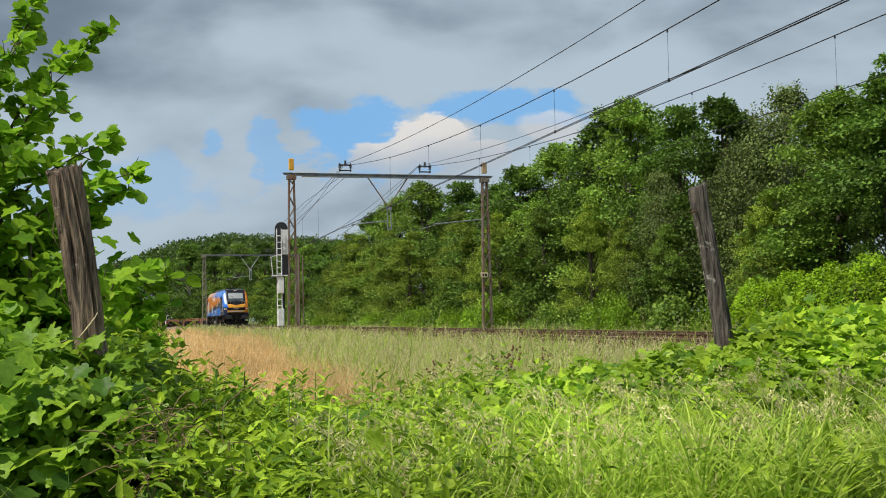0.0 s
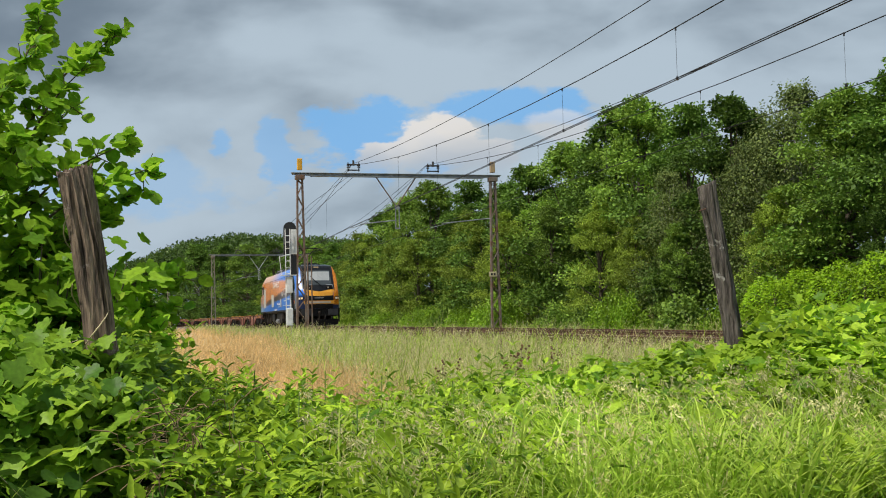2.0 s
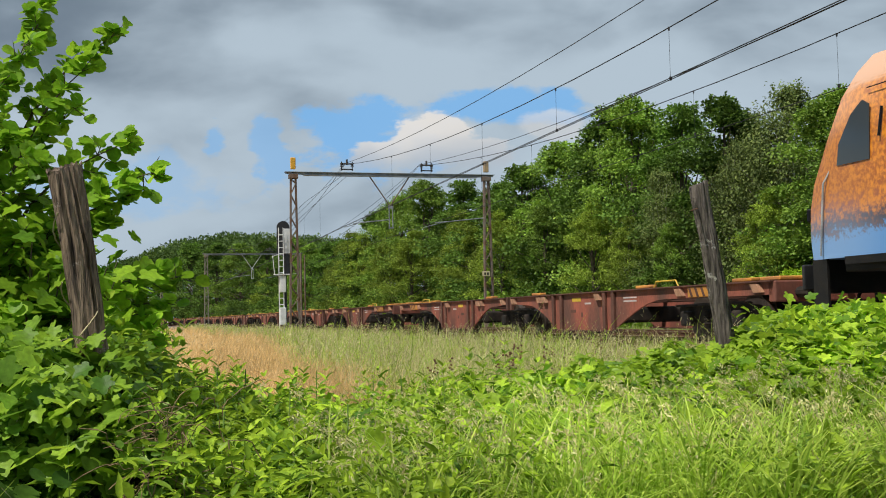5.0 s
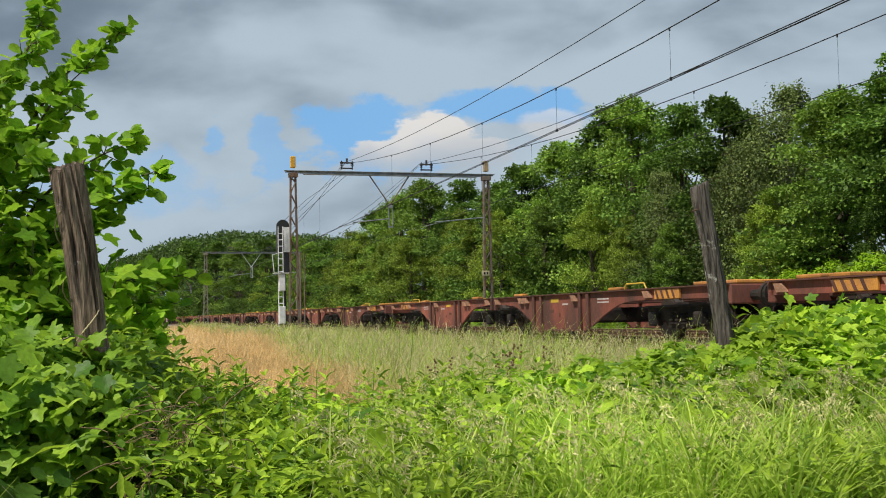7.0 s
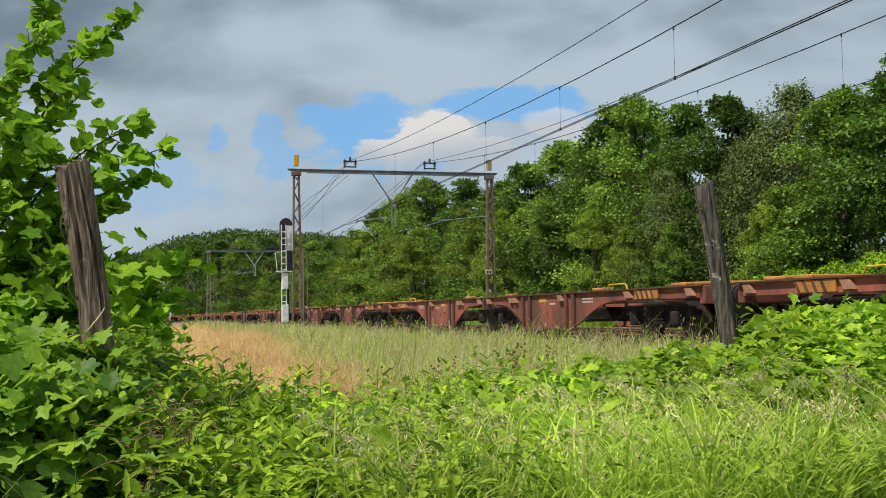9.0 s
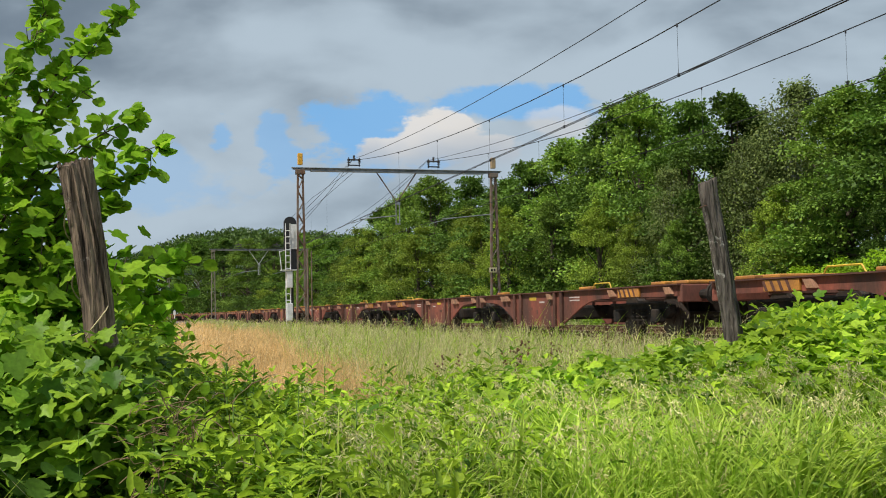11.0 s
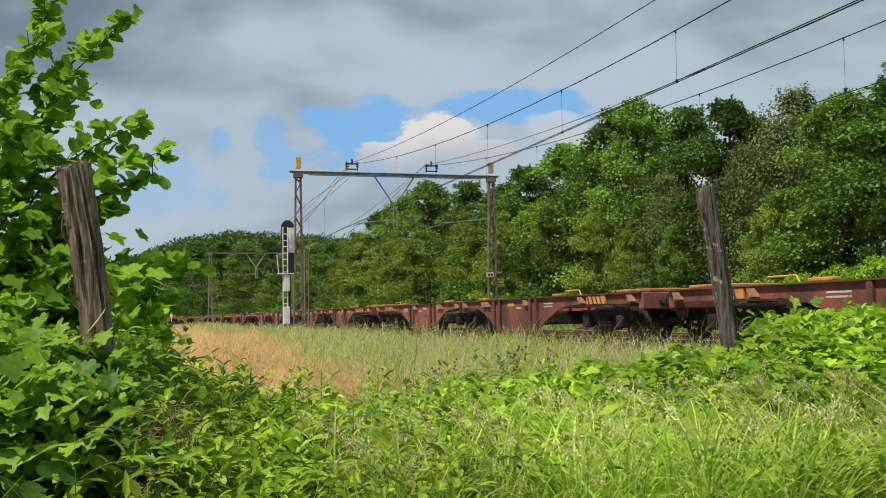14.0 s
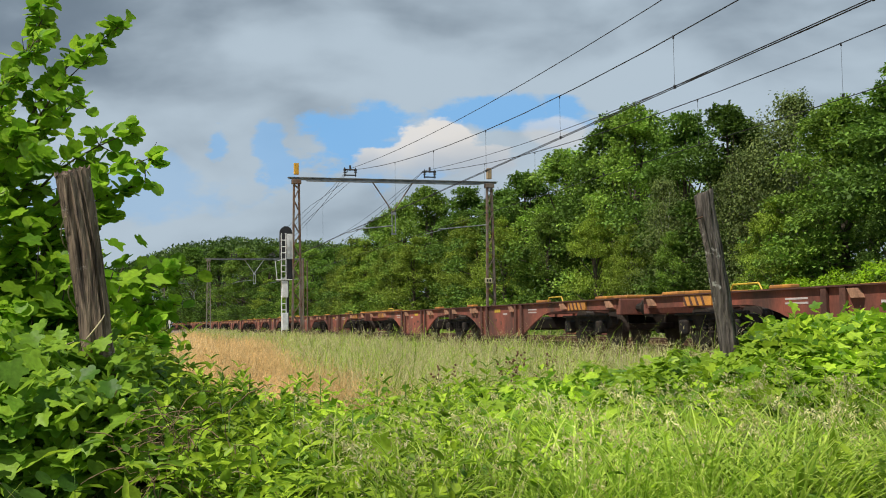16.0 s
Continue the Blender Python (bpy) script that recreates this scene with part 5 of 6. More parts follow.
def alder():
    rng = np.random.default_rng(91)
    root = ahead(-0.47, 0, 5.2)
    root.z = ground_z(root.x, root.y)
    e = empty("alder_shrub", "green alder shrub with rounded glossy leaves beside the post", "shrub", m=Matrix.Translation(root))
    bm = limb_mesh([[(0, 0, -0.2, 0.05), (0.05, 0, 0.7, 0.042), (0.0, 0.1, 1.6, 0.03), (0.1, 0.1, 2.6, 0.012)], [(0.05, 0, 0.2, 0.035), (0.3, -0.1, 0.9, 0.025), (0.45, -0.15, 1.5, 0.012)]])
    part("trunk", bm, "bark", e)
    for u, v, d, count, sway in BOUGHS:
        tip = ahead(u, v, d) - root
        z0 = max(0.25, tip.z * 0.55 - 0.1)
        start = Vector((0.03, 0.05, z0))
        if tip.z < 1.3:
            start = Vector((0.15, -0.05, max(0.3, tip.z * 0.6)))
        home = Matrix.Translation(start)
        way = (tip - start) * 0.93
        n = 9
        pts = []
        for i in range(n + 1):
            s = i / n
            p = way * s + Vector((0, 0, 0.14 * math.sin(s * math.pi) * way.length)) + Vector((0.02 * math.sin(5 * s + u * 40), 0.02 * math.cos(4 * s + v * 40), 0)) * way.length
            pts.append((*p, 0.011 * (1 - s) + 0.0022))
        twigs = [pts]
        pos, ways = [], []
        for i in range(3, n + 1):
            p = Vector(pts[i][:3])
            along = (Vector(pts[i][:3]) - Vector(pts[i - 1][:3])).normalized()
            for k in range(3):
                d2 = (along + Vector(rng.normal(0, 0.65, 3)) * 0.9).normalized()
                ln = (0.08 + 0.12 * rng.random()) * (1.2 - 0.65 * i / n)
                q = p + d2 * ln
                twigs.append([(*p, 0.003), (*q, 0.0012)])
                for j in range(max(3, count // 8)):
                    r = p + (q - p) * rng.random()
                    pos.append(r)
                    ways.append(np.array(d2) * 0.5 + unit(1, rng, 0.6)[0] + np.array([0, 0, -0.15]))
        b = part("bough", limb_mesh(twigs), "twig", e, m=home)
        m = len(pos)
        vv, ll = scatter(*ROUND, np.array(pos), np.array(ways), 0.06 + 0.028 * rng.random(m), rng.normal(0, 0.6, m))
        lf = new("leaves", fast_mesh("leaves", vv, ll, 6, [M["leaf_alder"]]))
        lf.parent = b
        tagged(lf, kind="stuff")
        ph = rng.random() * 0.8
        rows = []
        for i in range(33):
            t = i * 0.5
            dx = table(t, [(0, -0.12), (1.5, -0.1), (3.5, -0.045), (7, -0.015), (9, 0), (11.5, -0.03), (12.5, -0.06), (14.5, -0.01), (16, -0.045)])
            dz = table(t, [(0, -0.06), (1.5, -0.065), (3.5, -0.08), (7, -0.07), (9, 0), (12.5, 0), (14.5, 0), (16, -0.01)])
            rows.append((t, dx * sway * 0.7, dz * sway * 0.7, 0.5 * sway * math.sin(1.9 * t + ph * 6), 0.6 * sway * math.sin(2.6 * t + ph * 5)))
        swaying.append((b, home, rows))


alder()


def sapling():
    """Young field maple behind the post, broad lobed leaves."""
    rng = np.random.default_rng(97)
    base = ahead(-0.4, 0, 4.9)
    base.z = ground_z(base.x, base.y)
    e = empty("maple_sapling", "young maple with broad light-green lobed leaves behind the post", "sapling", m=Matrix.Translation(base))
    stems, pos, way = [], [], []
    for k in range(16):
        tip = ahead(rng.uniform(-0.47, -0.3), rng.uniform(-0.01, 0.105), rng.uniform(4.4, 5.1)) - base
        mid = tip * 0.5 + Vector((0, 0, 0.15))
        stems.append([(0, 0, -0.1, 0.012), (*mid, 0.007), (*tip, 0.0025)])
        for j in range(46):
            s = 0.35 + 0.65 * rng.random()
            q = (mid * (2 - 2 * s) + tip * (2 * s - 1)) if s > 0.5 else mid * (2 * s)
            pos.append(np.array(q) + rng.normal(0, 0.1, 3))
            way.append(unit(1, rng, 0.4)[0] + np.array([0.1, -0.4, -0.35]))
    part("stem_cluster", limb_mesh(stems), "twig", e)
    n = len(pos)
    v, l = scatter(*LOBED, np.array(pos), np.array(way), 0.06 + 0.05 * rng.random(n), rng.normal(0, 0.4, n))
    o = new("leaves", fast_mesh("leaves", v, l, 11, [M["leaf_alder"]]))
    o.parent = e
    tagged(o, kind="stuff")


sapling()

# ---- train ----
L_WAGON, LOCO_LEN = 26.39, 23.02


def tail_at(t):
    """Where the coupling behind the locomotive is on the line."""
    if t <= 4:
        return 145.0 - 26.2 * t
    if t <= 7:
        return 40.2 - 25.733 * (t - 4)
    return -37.0 - 25.885 * (t - 7)


def at_track(y):
    dx, h = bend(y)
    return pose(TRACK_X + dx, y, 0, 0, 0, math.degrees(h))


def livery():
    """Blue paint below and above, a band of heaped orange grain along the side, dark towards the cab."""
    mat = bpy.data.materials.new("livery")
    mat.use_nodes = True
    nt = mat.node_tree
    b = nt.nodes["Principled BSDF"]
    b.inputs["Roughness"].default_value = 0.28
    b.inputs["Coat Weight"].default_value = 0.12
    b.inputs["Specular IOR Level"].default_value = 0.35
    L = nt.links.new
    co, sep = nt.nodes.new("ShaderNodeTexCoord"), nt.nodes.new("ShaderNodeSeparateXYZ")
    L(co.outputs["Object"], sep.inputs[0])

    def noise_(scale, detail=5, stretch=(1, 1, 1)):
        mp, n = nt.nodes.new("ShaderNodeMapping"), nt.nodes.new("ShaderNodeTexNoise")
        mp.inputs["Scale"].default_value = stretch
        n.inputs["Scale"].default_value, n.inputs["Detail"].default_value = scale, detail
        L(co.outputs["Object"], mp.inputs["Vector"])
        L(mp.outputs[0], n.inputs["Vector"])
        return n.outputs["Fac"]

    def val(op, a, c):
        n = nt.nodes.new("ShaderNodeMath")
        n.operation = op
        for i, s in enumerate((a, c)):
            if isinstance(s, (int, float)):
                n.inputs[i].default_value = s
            else:
                L(s, n.inputs[i])
        return n.outputs[0]

    def ramp(x, lo, hi):
        n = nt.nodes.new("ShaderNodeMapRange")
        n.interpolation_type = "SMOOTHSTEP"
        n.inputs["From Min"].default_value, n.inputs["From Max"].default_value = lo, hi
        L(x, n.inputs["Value"])
        return n.outputs[0]

    def mix(f, a, c):
        n = nt.nodes.new("ShaderNodeMix")
        n.data_type = "RGBA"
        L(f, n.inputs["Factor"])
        for key, s in (("A", a), ("B", c)):
            if isinstance(s, tuple):
                n.inputs[key].default_value = (*s, 1)
            else:
                L(s, n.inputs[key])
        return n.outputs["Result"]

    y, z = sep.outputs["Y"], sep.outputs["Z"]
    grain, lumps, streak = noise_(15, 8), noise_(2.6, 5, (1, 0.5, 1)), noise_(9, 4, (1, 0.25, 2))
    rough_ = val("ADD", val("MULTIPLY", val("SUBTRACT", lumps, 0.5), 0.3), val("MULTIPLY", val("SUBTRACT", grain, 0.5), 0.55))
    back = ramp(y, -4.5, 1.5)          # 0 by the leading cab, 1 from the middle on
    zz = val("ADD", z, rough_)
    zb = val("ADD", val("ADD", z, val("MULTIPLY", rough_, back)), val("MULTIPLY", y, 0.035))
    zo = val("ADD", val("ADD", z, rough_), val("MULTIPLY", y, 0.055))
    blue = mix(ramp(y, 4.0, 11.0), (0.006, 0.15, 0.6), (0.09, 0.27, 0.58))
    grainy = mix(ramp(grain, 0.33, 0.66), (0.36, 0.085, 0.006), (0.8, 0.29, 0.02))
    dark = mix(ramp(grain, 0.4, 0.7), (0.02, 0.011, 0.01), (0.13, 0.045, 0.012))
    side = mix(ramp(zb, 1.94, 2.06), blue, dark)
    side = mix(ramp(zo, 2.32, 2.6), side, grainy)
    pale = mix(ramp(y, -4.0, 6.0), (0.05, 0.2, 0.68), (0.66, 0.4, 0.27))
    zt = val("ADD", val("ADD", z, val("MULTIPLY", val("SUBTRACT", streak, 0.5), 0.4)), val("MULTIPLY", y, -0.02))
    side = mix(ramp(zt, 3.42, 3.62), side, pale)
    rust = mix(ramp(zz, 1.5, 2.3), (0.32, 0.45, 0.68), (0.36, 0.15, 0.06))
    side = mix(val("MULTIPLY", ramp(y, 8.5, 10.3), 0.45), side, mix(ramp(z, 2.9, 3.5), rust, (0.8, 0.5, 0.35)))
    # cab end
    slope = val("ADD", y, val("MULTIPLY", z, -0.9))
    black = val("MULTIPLY", val("SUBTRACT", 1.0, ramp(slope, -9.75, -9.7)), val("SUBTRACT", 1.0, ramp(z, 2.5, 2.62)))
    side = mix(black, side, (0.006, 0.008, 0.014))
    cab = val("SUBTRACT", 1.0, ramp(val("SUBTRACT", y, val("MULTIPLY", ramp(z, 2.38, 2.46), 0.25)), -10.35, -10.3))
    nose = mix(ramp(z, 2.05, 2.35), (0.01, 0.025, 0.085), (0.022, 0.16, 0.62))
    side = mix(cab, side, nose)
    top = val("MULTIPLY", val("SUBTRACT", 1.0, ramp(y, -7.9, -7.6)), ramp(val("ADD", z, val("MULTIPLY", grain, 0.1)), 3.05, 3.12))
    side = mix(top, side, (0.022, 0.16, 0.62))
    far = ramp(sep.outputs["X"], 0.9, 1.0)
    cheek = val("MULTIPLY", val("SUBTRACT", 1.0, ramp(y, -9.6, -9.4)), ramp(z, 1.5, 1.6))
    side = mix(val("MULTIPLY", far, cheek), side, grainy)
    # black surround of the windscreen, carried on over the roof's front edge
    brow = val("SUBTRACT", 1.0, ramp(val("ABSOLUTE", sep.outputs["X"], 0.0), 1.06, 1.08))
    brow = val("MULTIPLY", val("MULTIPLY", brow, ramp(z, 2.6, 2.63)), val("SUBTRACT", 1.0, ramp(y, -9.35, -9.3)))
    side = mix(brow, side, (0.01, 0.011, 0.014))
    L(side, b.inputs["Base Color"])
    return mat


M["livery"] = livery()
M["loco_black"] = material("loco_black", (0.008, 0.0085, 0.01), 0.6, scale=3, fine=40, second=(0.02, 0.017, 0.015), spec=0.25)
M["loco_gloss"] = material("loco_gloss", (0.008, 0.009, 0.012), 0.3, scale=4, fine=60, bump=0.0, spec=0.25)
M["loco_yellow"] = material("loco_yellow", (0.8, 0.36, 0.03), 0.35, scale=3, fine=60, dark=0.9, bump=0.05)
M["loco_roof"] = material("loco_roof", (0.07, 0.075, 0.085), 0.6, scale=3, fine=40)
M["panel_white"] = material("panel_white", (0.5, 0.48, 0.45), 0.5, scale=3, fine=40, dark=0.85)
M["bogie"] = material("bogie", (0.016, 0.015, 0.014), 0.85, 0.1, scale=4, fine=40, second=(0.045, 0.034, 0.026), spec=0.25)
M["wheel_steel"] = material("wheel_steel", (0.11, 0.085, 0.07), 0.6, 0.6, scale=5, fine=40)
M["tread"] = material("tread", (0.45, 0.43, 0.42), 0.35, 0.9, scale=5, fine=40)
M["steel_light"] = material("steel_light", (0.45, 0.45, 0.46), 0.4, 0.7, scale=4, fine=50)
M["grey_rail"] = material("grey_rail", (0.5, 0.52, 0.55), 0.4, 0.3, scale=4, fine=50)
M["windscreen"] = glass_material("windscreen", (0.035, 0.042, 0.045))
M["blind"] = material("blind", (0.3, 0.32, 0.33), 0.6, scale=4, fine=50, dark=0.9)
M["headlight"] = glow_material("headlight", (0.6, 0.5, 0.38), 0.35)
M["lamp_clear"] = glow_material("lamp_clear", (0.6, 0.44, 0.24), 0.3)
M["text_white"] = material("text_white", (0.78, 0.75, 0.72), 0.5, scale=4, fine=50, dark=0.9, bump=0)
M["warning_yellow"] = material("warning_yellow", (0.8, 0.55, 0.02), 0.5, scale=4, fine=50, dark=0.9)
M["sign_red"] = material("sign_red", (0.6, 0.12, 0.12), 0.5, scale=4, fine=50, dark=0.9)


def wheelset(parent, y, r, half=0.75, name="wheelset"):
    axle = part(name, rod(B(), (-1.0, 0, 0), (1.0, 0, 0), 0.08, 8), "wheel_steel", parent, m=pose(0, y, r))
    for s in (-1, 1):
        bm = rod(B(), (s * (half - 0.065), 0, 0), (s * (half + 0.065), 0, 0), r, 24)
        rod(bm, (s * (half - 0.09), 0, 0), (s * (half - 0.06), 0, 0), r + 0.028, 24)
        rod(bm, (s * (half + 0.06), 0, 0), (s * (half + 0.1), 0, 0), r * 0.42, 14)
        rod(bm, (s * (half + 0.062), 0, 0), (s * (half + 0.075), 0, 0), r * 0.88, 24)
        part("wheel", bm, "wheel_steel", axle)
    return axle


def loco_bogie(e, yc):
    b = part("bogie_frame", B(), "bogie", e, m=pose(0, yc, 0))
    bm = B()
    for s in (-1, 1):
        x = s * 1.12
        prism(bm, [(-2.4, 0.72), (-1.6, 0.6), (1.6, 0.6), (2.4, 0.72), (2.4, 0.95), (1.9, 1.05), (-1.9, 1.05), (-2.4, 0.95)], x - 0.09, x + 0.09, "yz")
    box(bm, -1.1, 1.1, -1.0, -0.6, 0.65, 0.95)
    box(bm, -1.1, 1.1, 0.6, 1.0, 0.65, 0.95)
    bm.to_mesh(b.data)
    bm.free()
    for y in (-1.7, 0, 1.7):
        wheelset(b, y, 0.53)
        for s in (-1, 1):
            part("axle_box", box(B(), s * 1.2 - 0.14, s * 1.2 + 0.14, y - 0.22, y + 0.22, 0.33, 0.72, 0.04), "bogie", b)
            for o in (-0.34, 0.34):
                bm = B()
                for k in range(5):
                    rod(bm, (s * 1.22, y + o, 0.5 + k * 0.07), (s * 1.22, y + o, 0.535 + k * 0.07), 0.11, 10)
                part("coil_spring", bm, "bogie", b)
        for s in (-1, 1):
            part("damper", rod(B(), (s * 1.3, y + 0.75, 0.5), (s * 1.3, y + 0.45, 1.1), 0.05, 8), "bogie", b)
            part("brake_unit", box(B(), s * 1.0 - 0.12, s * 1.0 + 0.12, y + 0.58, y + 0.82, 0.4, 0.75, 0.03), "bogie", b)
    for s in (-1, 1):
        part("sand_pipe", rod(rod(B(), (s * 1.2, -2.4, 1.0), (s * 1.15, -2.35, 0.5), 0.03, 6), (s * 1.15, -2.35, 0.5), (s * 0.8, -2.2, 0.15), 0.03, 6), "steel_light", b)


def text_part(parent, words, size, m, mat, label=""):
    cu = bpy.data.curves.new("lettering", "FONT")
    cu.body, cu.size, cu.align_x, cu.align_y, cu.extrude = words, size, "CENTER", "CENTER", 0.003
    ob = bpy.data.objects.new("lettering_source", cu)
    scene.collection.objects.link(ob)
    me = bpy.data.meshes.new_from_object(ob.evaluated_get(bpy.context.evaluated_depsgraph_get()))
    bpy.data.objects.remove(ob)
    me.materials.clear()
    me.materials.append(M[mat])
    o = new("lettering", me)
    o.parent, o.matrix_basis = parent, m
    return tagged(o, label)


def loco():
    e = empty("locomotive", "blue six-axle freight locomotive with orange grain livery", "locomotive")
    F = -LOCO_LEN / 2
    N = F + 0.17          # foot of the nose
    # levels: height, half width, where the side ends, front corner x and depth, centre depth
    LEV = [(1.30, 1.43, 0.80, 1.05, 0.2, 0.12), (1.62, 1.43, 0.80, 1.04, 0.1, 0.03), (2.02, 1.43, 0.82, 1.02, 0.08, 0.0), (2.42, 1.43, 0.94, 1.0, 0.16, 0.07),
           (2.62, 1.43, 1.04, 0.99, 0.28, 0.2), (3.1, 1.42, 1.25, 0.98, 0.6, 0.52), (3.62, 1.38, 1.52, 0.96, 0.95, 0.87), (3.95, 1.2, 1.75, 0.93, 1.18, 1.1), (4.17, 1.02, 2.0, 0.88, 1.38, 1.3), (4.26, 0.7, 2.4, 0.66, 1.85, 1.8)]

    def ring(z, w, ds, xf, df, dc, end):
        yy = (lambda d: N + d) if end == 0 else (lambda d: -N - d)
        return [(-w, yy(ds), z), (-(w + xf) / 2 - 0.1, yy((ds + df) / 2 - 0.15), z), (-xf, yy(df), z), (-xf * 0.5, yy((df + dc) / 2 - 0.01), z), (0, yy(dc), z),
                (xf * 0.5, yy((df + dc) / 2 - 0.01), z), (xf, yy(df), z), ((w + xf) / 2 + 0.1, yy((ds + df) / 2 - 0.15), z), (w, yy(ds), z)]

    verts, faces, rows = [], [], []
    for lv in LEV:
        loop = ring(*lv, 0) + ring(*lv, 1)[::-1]
        rows.append(len(verts))
        verts += loop
    n = 18
    front_faces = []
    for i in range(len(LEV) - 1):
        for k in range(n):
            f = (rows[i] + k, rows[i] + (k + 1) % n, rows[i + 1] + (k + 1) % n, rows[i + 1] + k)
            faces.append(f)
    faces.append(tuple(rows[-1] + k for k in range(n)))
    faces.append(tuple(rows[0] + k for k in reversed(range(n))))
    body = new("body", mesh_from("body", verts, faces, [M["livery"]]))
    body.parent = e
    bm = bmesh.new()
    bm.from_mesh(body.data)
    bmesh.ops.recalc_face_normals(bm, faces=bm.faces)
    bm.to_mesh(body.data)
    bm.free()
    body.data.polygons.foreach_set("use_smooth", [True] * len(body.data.polygons))
    body.data.set_sharp_from_angle(angle=radians(34))

    def front_panel(name, mat, parent, z0, z1, xs, proud, label="", steps=6, end=0, dip=0.0):
        """A panel that follows the curved front, a little proud of it."""
        def at(z):
            for a, b in zip(LEV, LEV[1:]):
                if a[0] <= z <= b[0]:
                    s = (z - a[0]) / (b[0] - a[0])
                    return [p + (q - p) * s for p, q in zip(a, b)]
            return LEV[-1]
        grid = []
        for i in range(steps + 1):
            row = []
            for k in range(9):
                u = -1 + k / 4
                z = z0 + (z1 - z0) * i / steps - dip * (1 - abs(u)) * (1 - i / steps)
                _, w, ds, xf, df, dc = at(z)
                x = u * (xs[0] + (xs[1] - xs[0]) * i / steps) * xf
                d = dc + (df - dc) * min(1, abs(x) / xf)
                if abs(x) > xf:
                    d = df + (ds - df) * (abs(x) - xf) / max(w - xf, 0.01)
                yv = N + d - proud
                row.append((x, yv if end == 0 else -yv, z))
            grid.append(row)
        vs = [p for r in grid for p in r]
        back = [(x, y + (proud + 0.02) * (1 if end == 0 else -1), z) for x, y, z in vs]
        m9 = 9
        fs = [(i * m9 + k, i * m9 + k + 1, (i + 1) * m9 + k + 1, (i + 1) * m9 + k) for i in range(steps) for k in range(m9 - 1)]
        o = len(vs)
        edge = [k for k in range(m9)] + [i * m9 + m9 - 1 for i in range(1, steps + 1)] + [steps * m9 + k for k in reversed(range(m9 - 1))] + [i * m9 for i in reversed(range(1, steps))]
        fs += [(edge[i], edge[(i + 1) % len(edge)], edge[(i + 1) % len(edge)] + o, edge[i] + o) for i in range(len(edge))]
        ob = new(name, mesh_from(name, vs + back, fs, [M[mat]]))
        ob.parent = parent
        return tagged(ob, label)

    for end in (0, 1):
        mask = front_panel("front_mask", "loco_gloss", body, 2.58, 4.22, (1.0, 1.0), 0.036, "glossy black windscreen surround", 10, end, 0.16)
        front_panel("windscreen", "windscreen", mask, 2.86, 3.84, (0.9, 0.92), 0.042, "large tinted windscreen", 8, end)
        front_panel("sun_blind", "blind", mask, 3.16, 3.76, (0.8, 0.86), 0.047, "pale pulled-down sun blind", 4, end)
        front_panel("upper_band", "loco_yellow", body, 2.15, 2.6, (1.04, 1.0), 0.03, "yellow-orange front band", 4, end, 0.03)
        front_panel("grille_recess", "loco_gloss", body, 1.84, 2.15, (1.22, 1.22), 0.02, "", 3, end)
        front_panel("lower_band", "loco_yellow", body, 1.6, 1.82, (0.95, 0.98), 0.03, "yellow-orange lower front band", 3, end)
        front_panel("number_strip", "panel_white", body, 1.65, 1.77, (0.74, 0.74), 0.036, "pale strip with illegible lettering", 2, end)
        front_panel("skirt", "loco_black", body, 1.31, 1.58, (1.14, 1.1), 0.02, "", 2, end)
        front_panel("maker_bar", "grey_rail", body, 1.97, 2.02, (0.3, 0.3), 0.028, "", 1, end)
    sgn = lambda end: 1 if end == 0 else -1
    for end in (0, 1):
        s_ = sgn(end)
        for s in (-1, 1):
            lamp = part("headlight_housing", box(B(), -0.19, 0.19, -0.04, 0.04, -0.1, 0.1, 0.02), "loco_gloss", body, m=pose(s * 1.18, s_ * (N + 0.19), 1.98, 0, 0, s * s_ * 30))
            part("headlight", box(B(), -0.15, -0.01, -0.042 * s_ - 0.006, -0.042 * s_ + 0.006, -0.06, 0.06, 0.004), "headlight", lamp)
            part("headlight", box(B(), 0.02, 0.15, -0.042 * s_ - 0.006, -0.042 * s_ + 0.006, -0.06, 0.06, 0.004), "lamp_clear", lamp)
            part("camera_box", box(B(), -0.22, 0.22, -0.03, 0.03, -0.1, 0.1, 0.02), "loco_black", body, m=pose(s * 0.7, s_ * (N + 0.2), 2.68, 28 * s_))
            part("front_lamp", rod(B(), (0, -0.03, 0), (0, 0.03, 0), 0.05, 10), "panel_white", body, m=pose(s * 0.62, s_ * (N + 0.165), 2.68, 28 * s_))
            part("grab_rail", rod(rod(B(), (s * 0.45, s_ * (N + 0.2), 2.85), (s * 0.95, s_ * (N + 0.26), 2.85), 0.015, 5), (s * 0.95, s_ * (N + 0.27), 2.85), (s * 0.95, s_ * (N + 0.2), 2.6), 0.015, 5), "grey_rail", body)
            bm = rod(B(), (s * 0.875, s_ * (F + 0.45), 1.06), (s * 0.875, s_ * (F + 0.08), 1.06), 0.1, 12)
            buf = part("buffer", bm, "loco_black", body)
            part("buffer_plate", box(B(), s * 0.875 - 0.33, s * 0.875 + 0.33, s_ * F - 0.0 if s_ > 0 else -F - 0.06, s_ * F + 0.06 if s_ > 0 else -F, 0.86, 1.26, 0.025), "buffer_grey", buf)
            part("front_step", box(B(), s * 1.18 - 0.22, s * 1.18 + 0.22, s_ * (F + 0.7) - 0.15, s_ * (F + 0.7) + 0.15, 0.42, 0.46), "loco_black", body)
            part("step_bracket", box(B(), s * 1.38 - 0.02, s * 1.38 + 0.02, s_ * (F + 0.75) - 0.17, s_ * (F + 0.75) + 0.17, 0.42, 1.3), "loco_black", body)
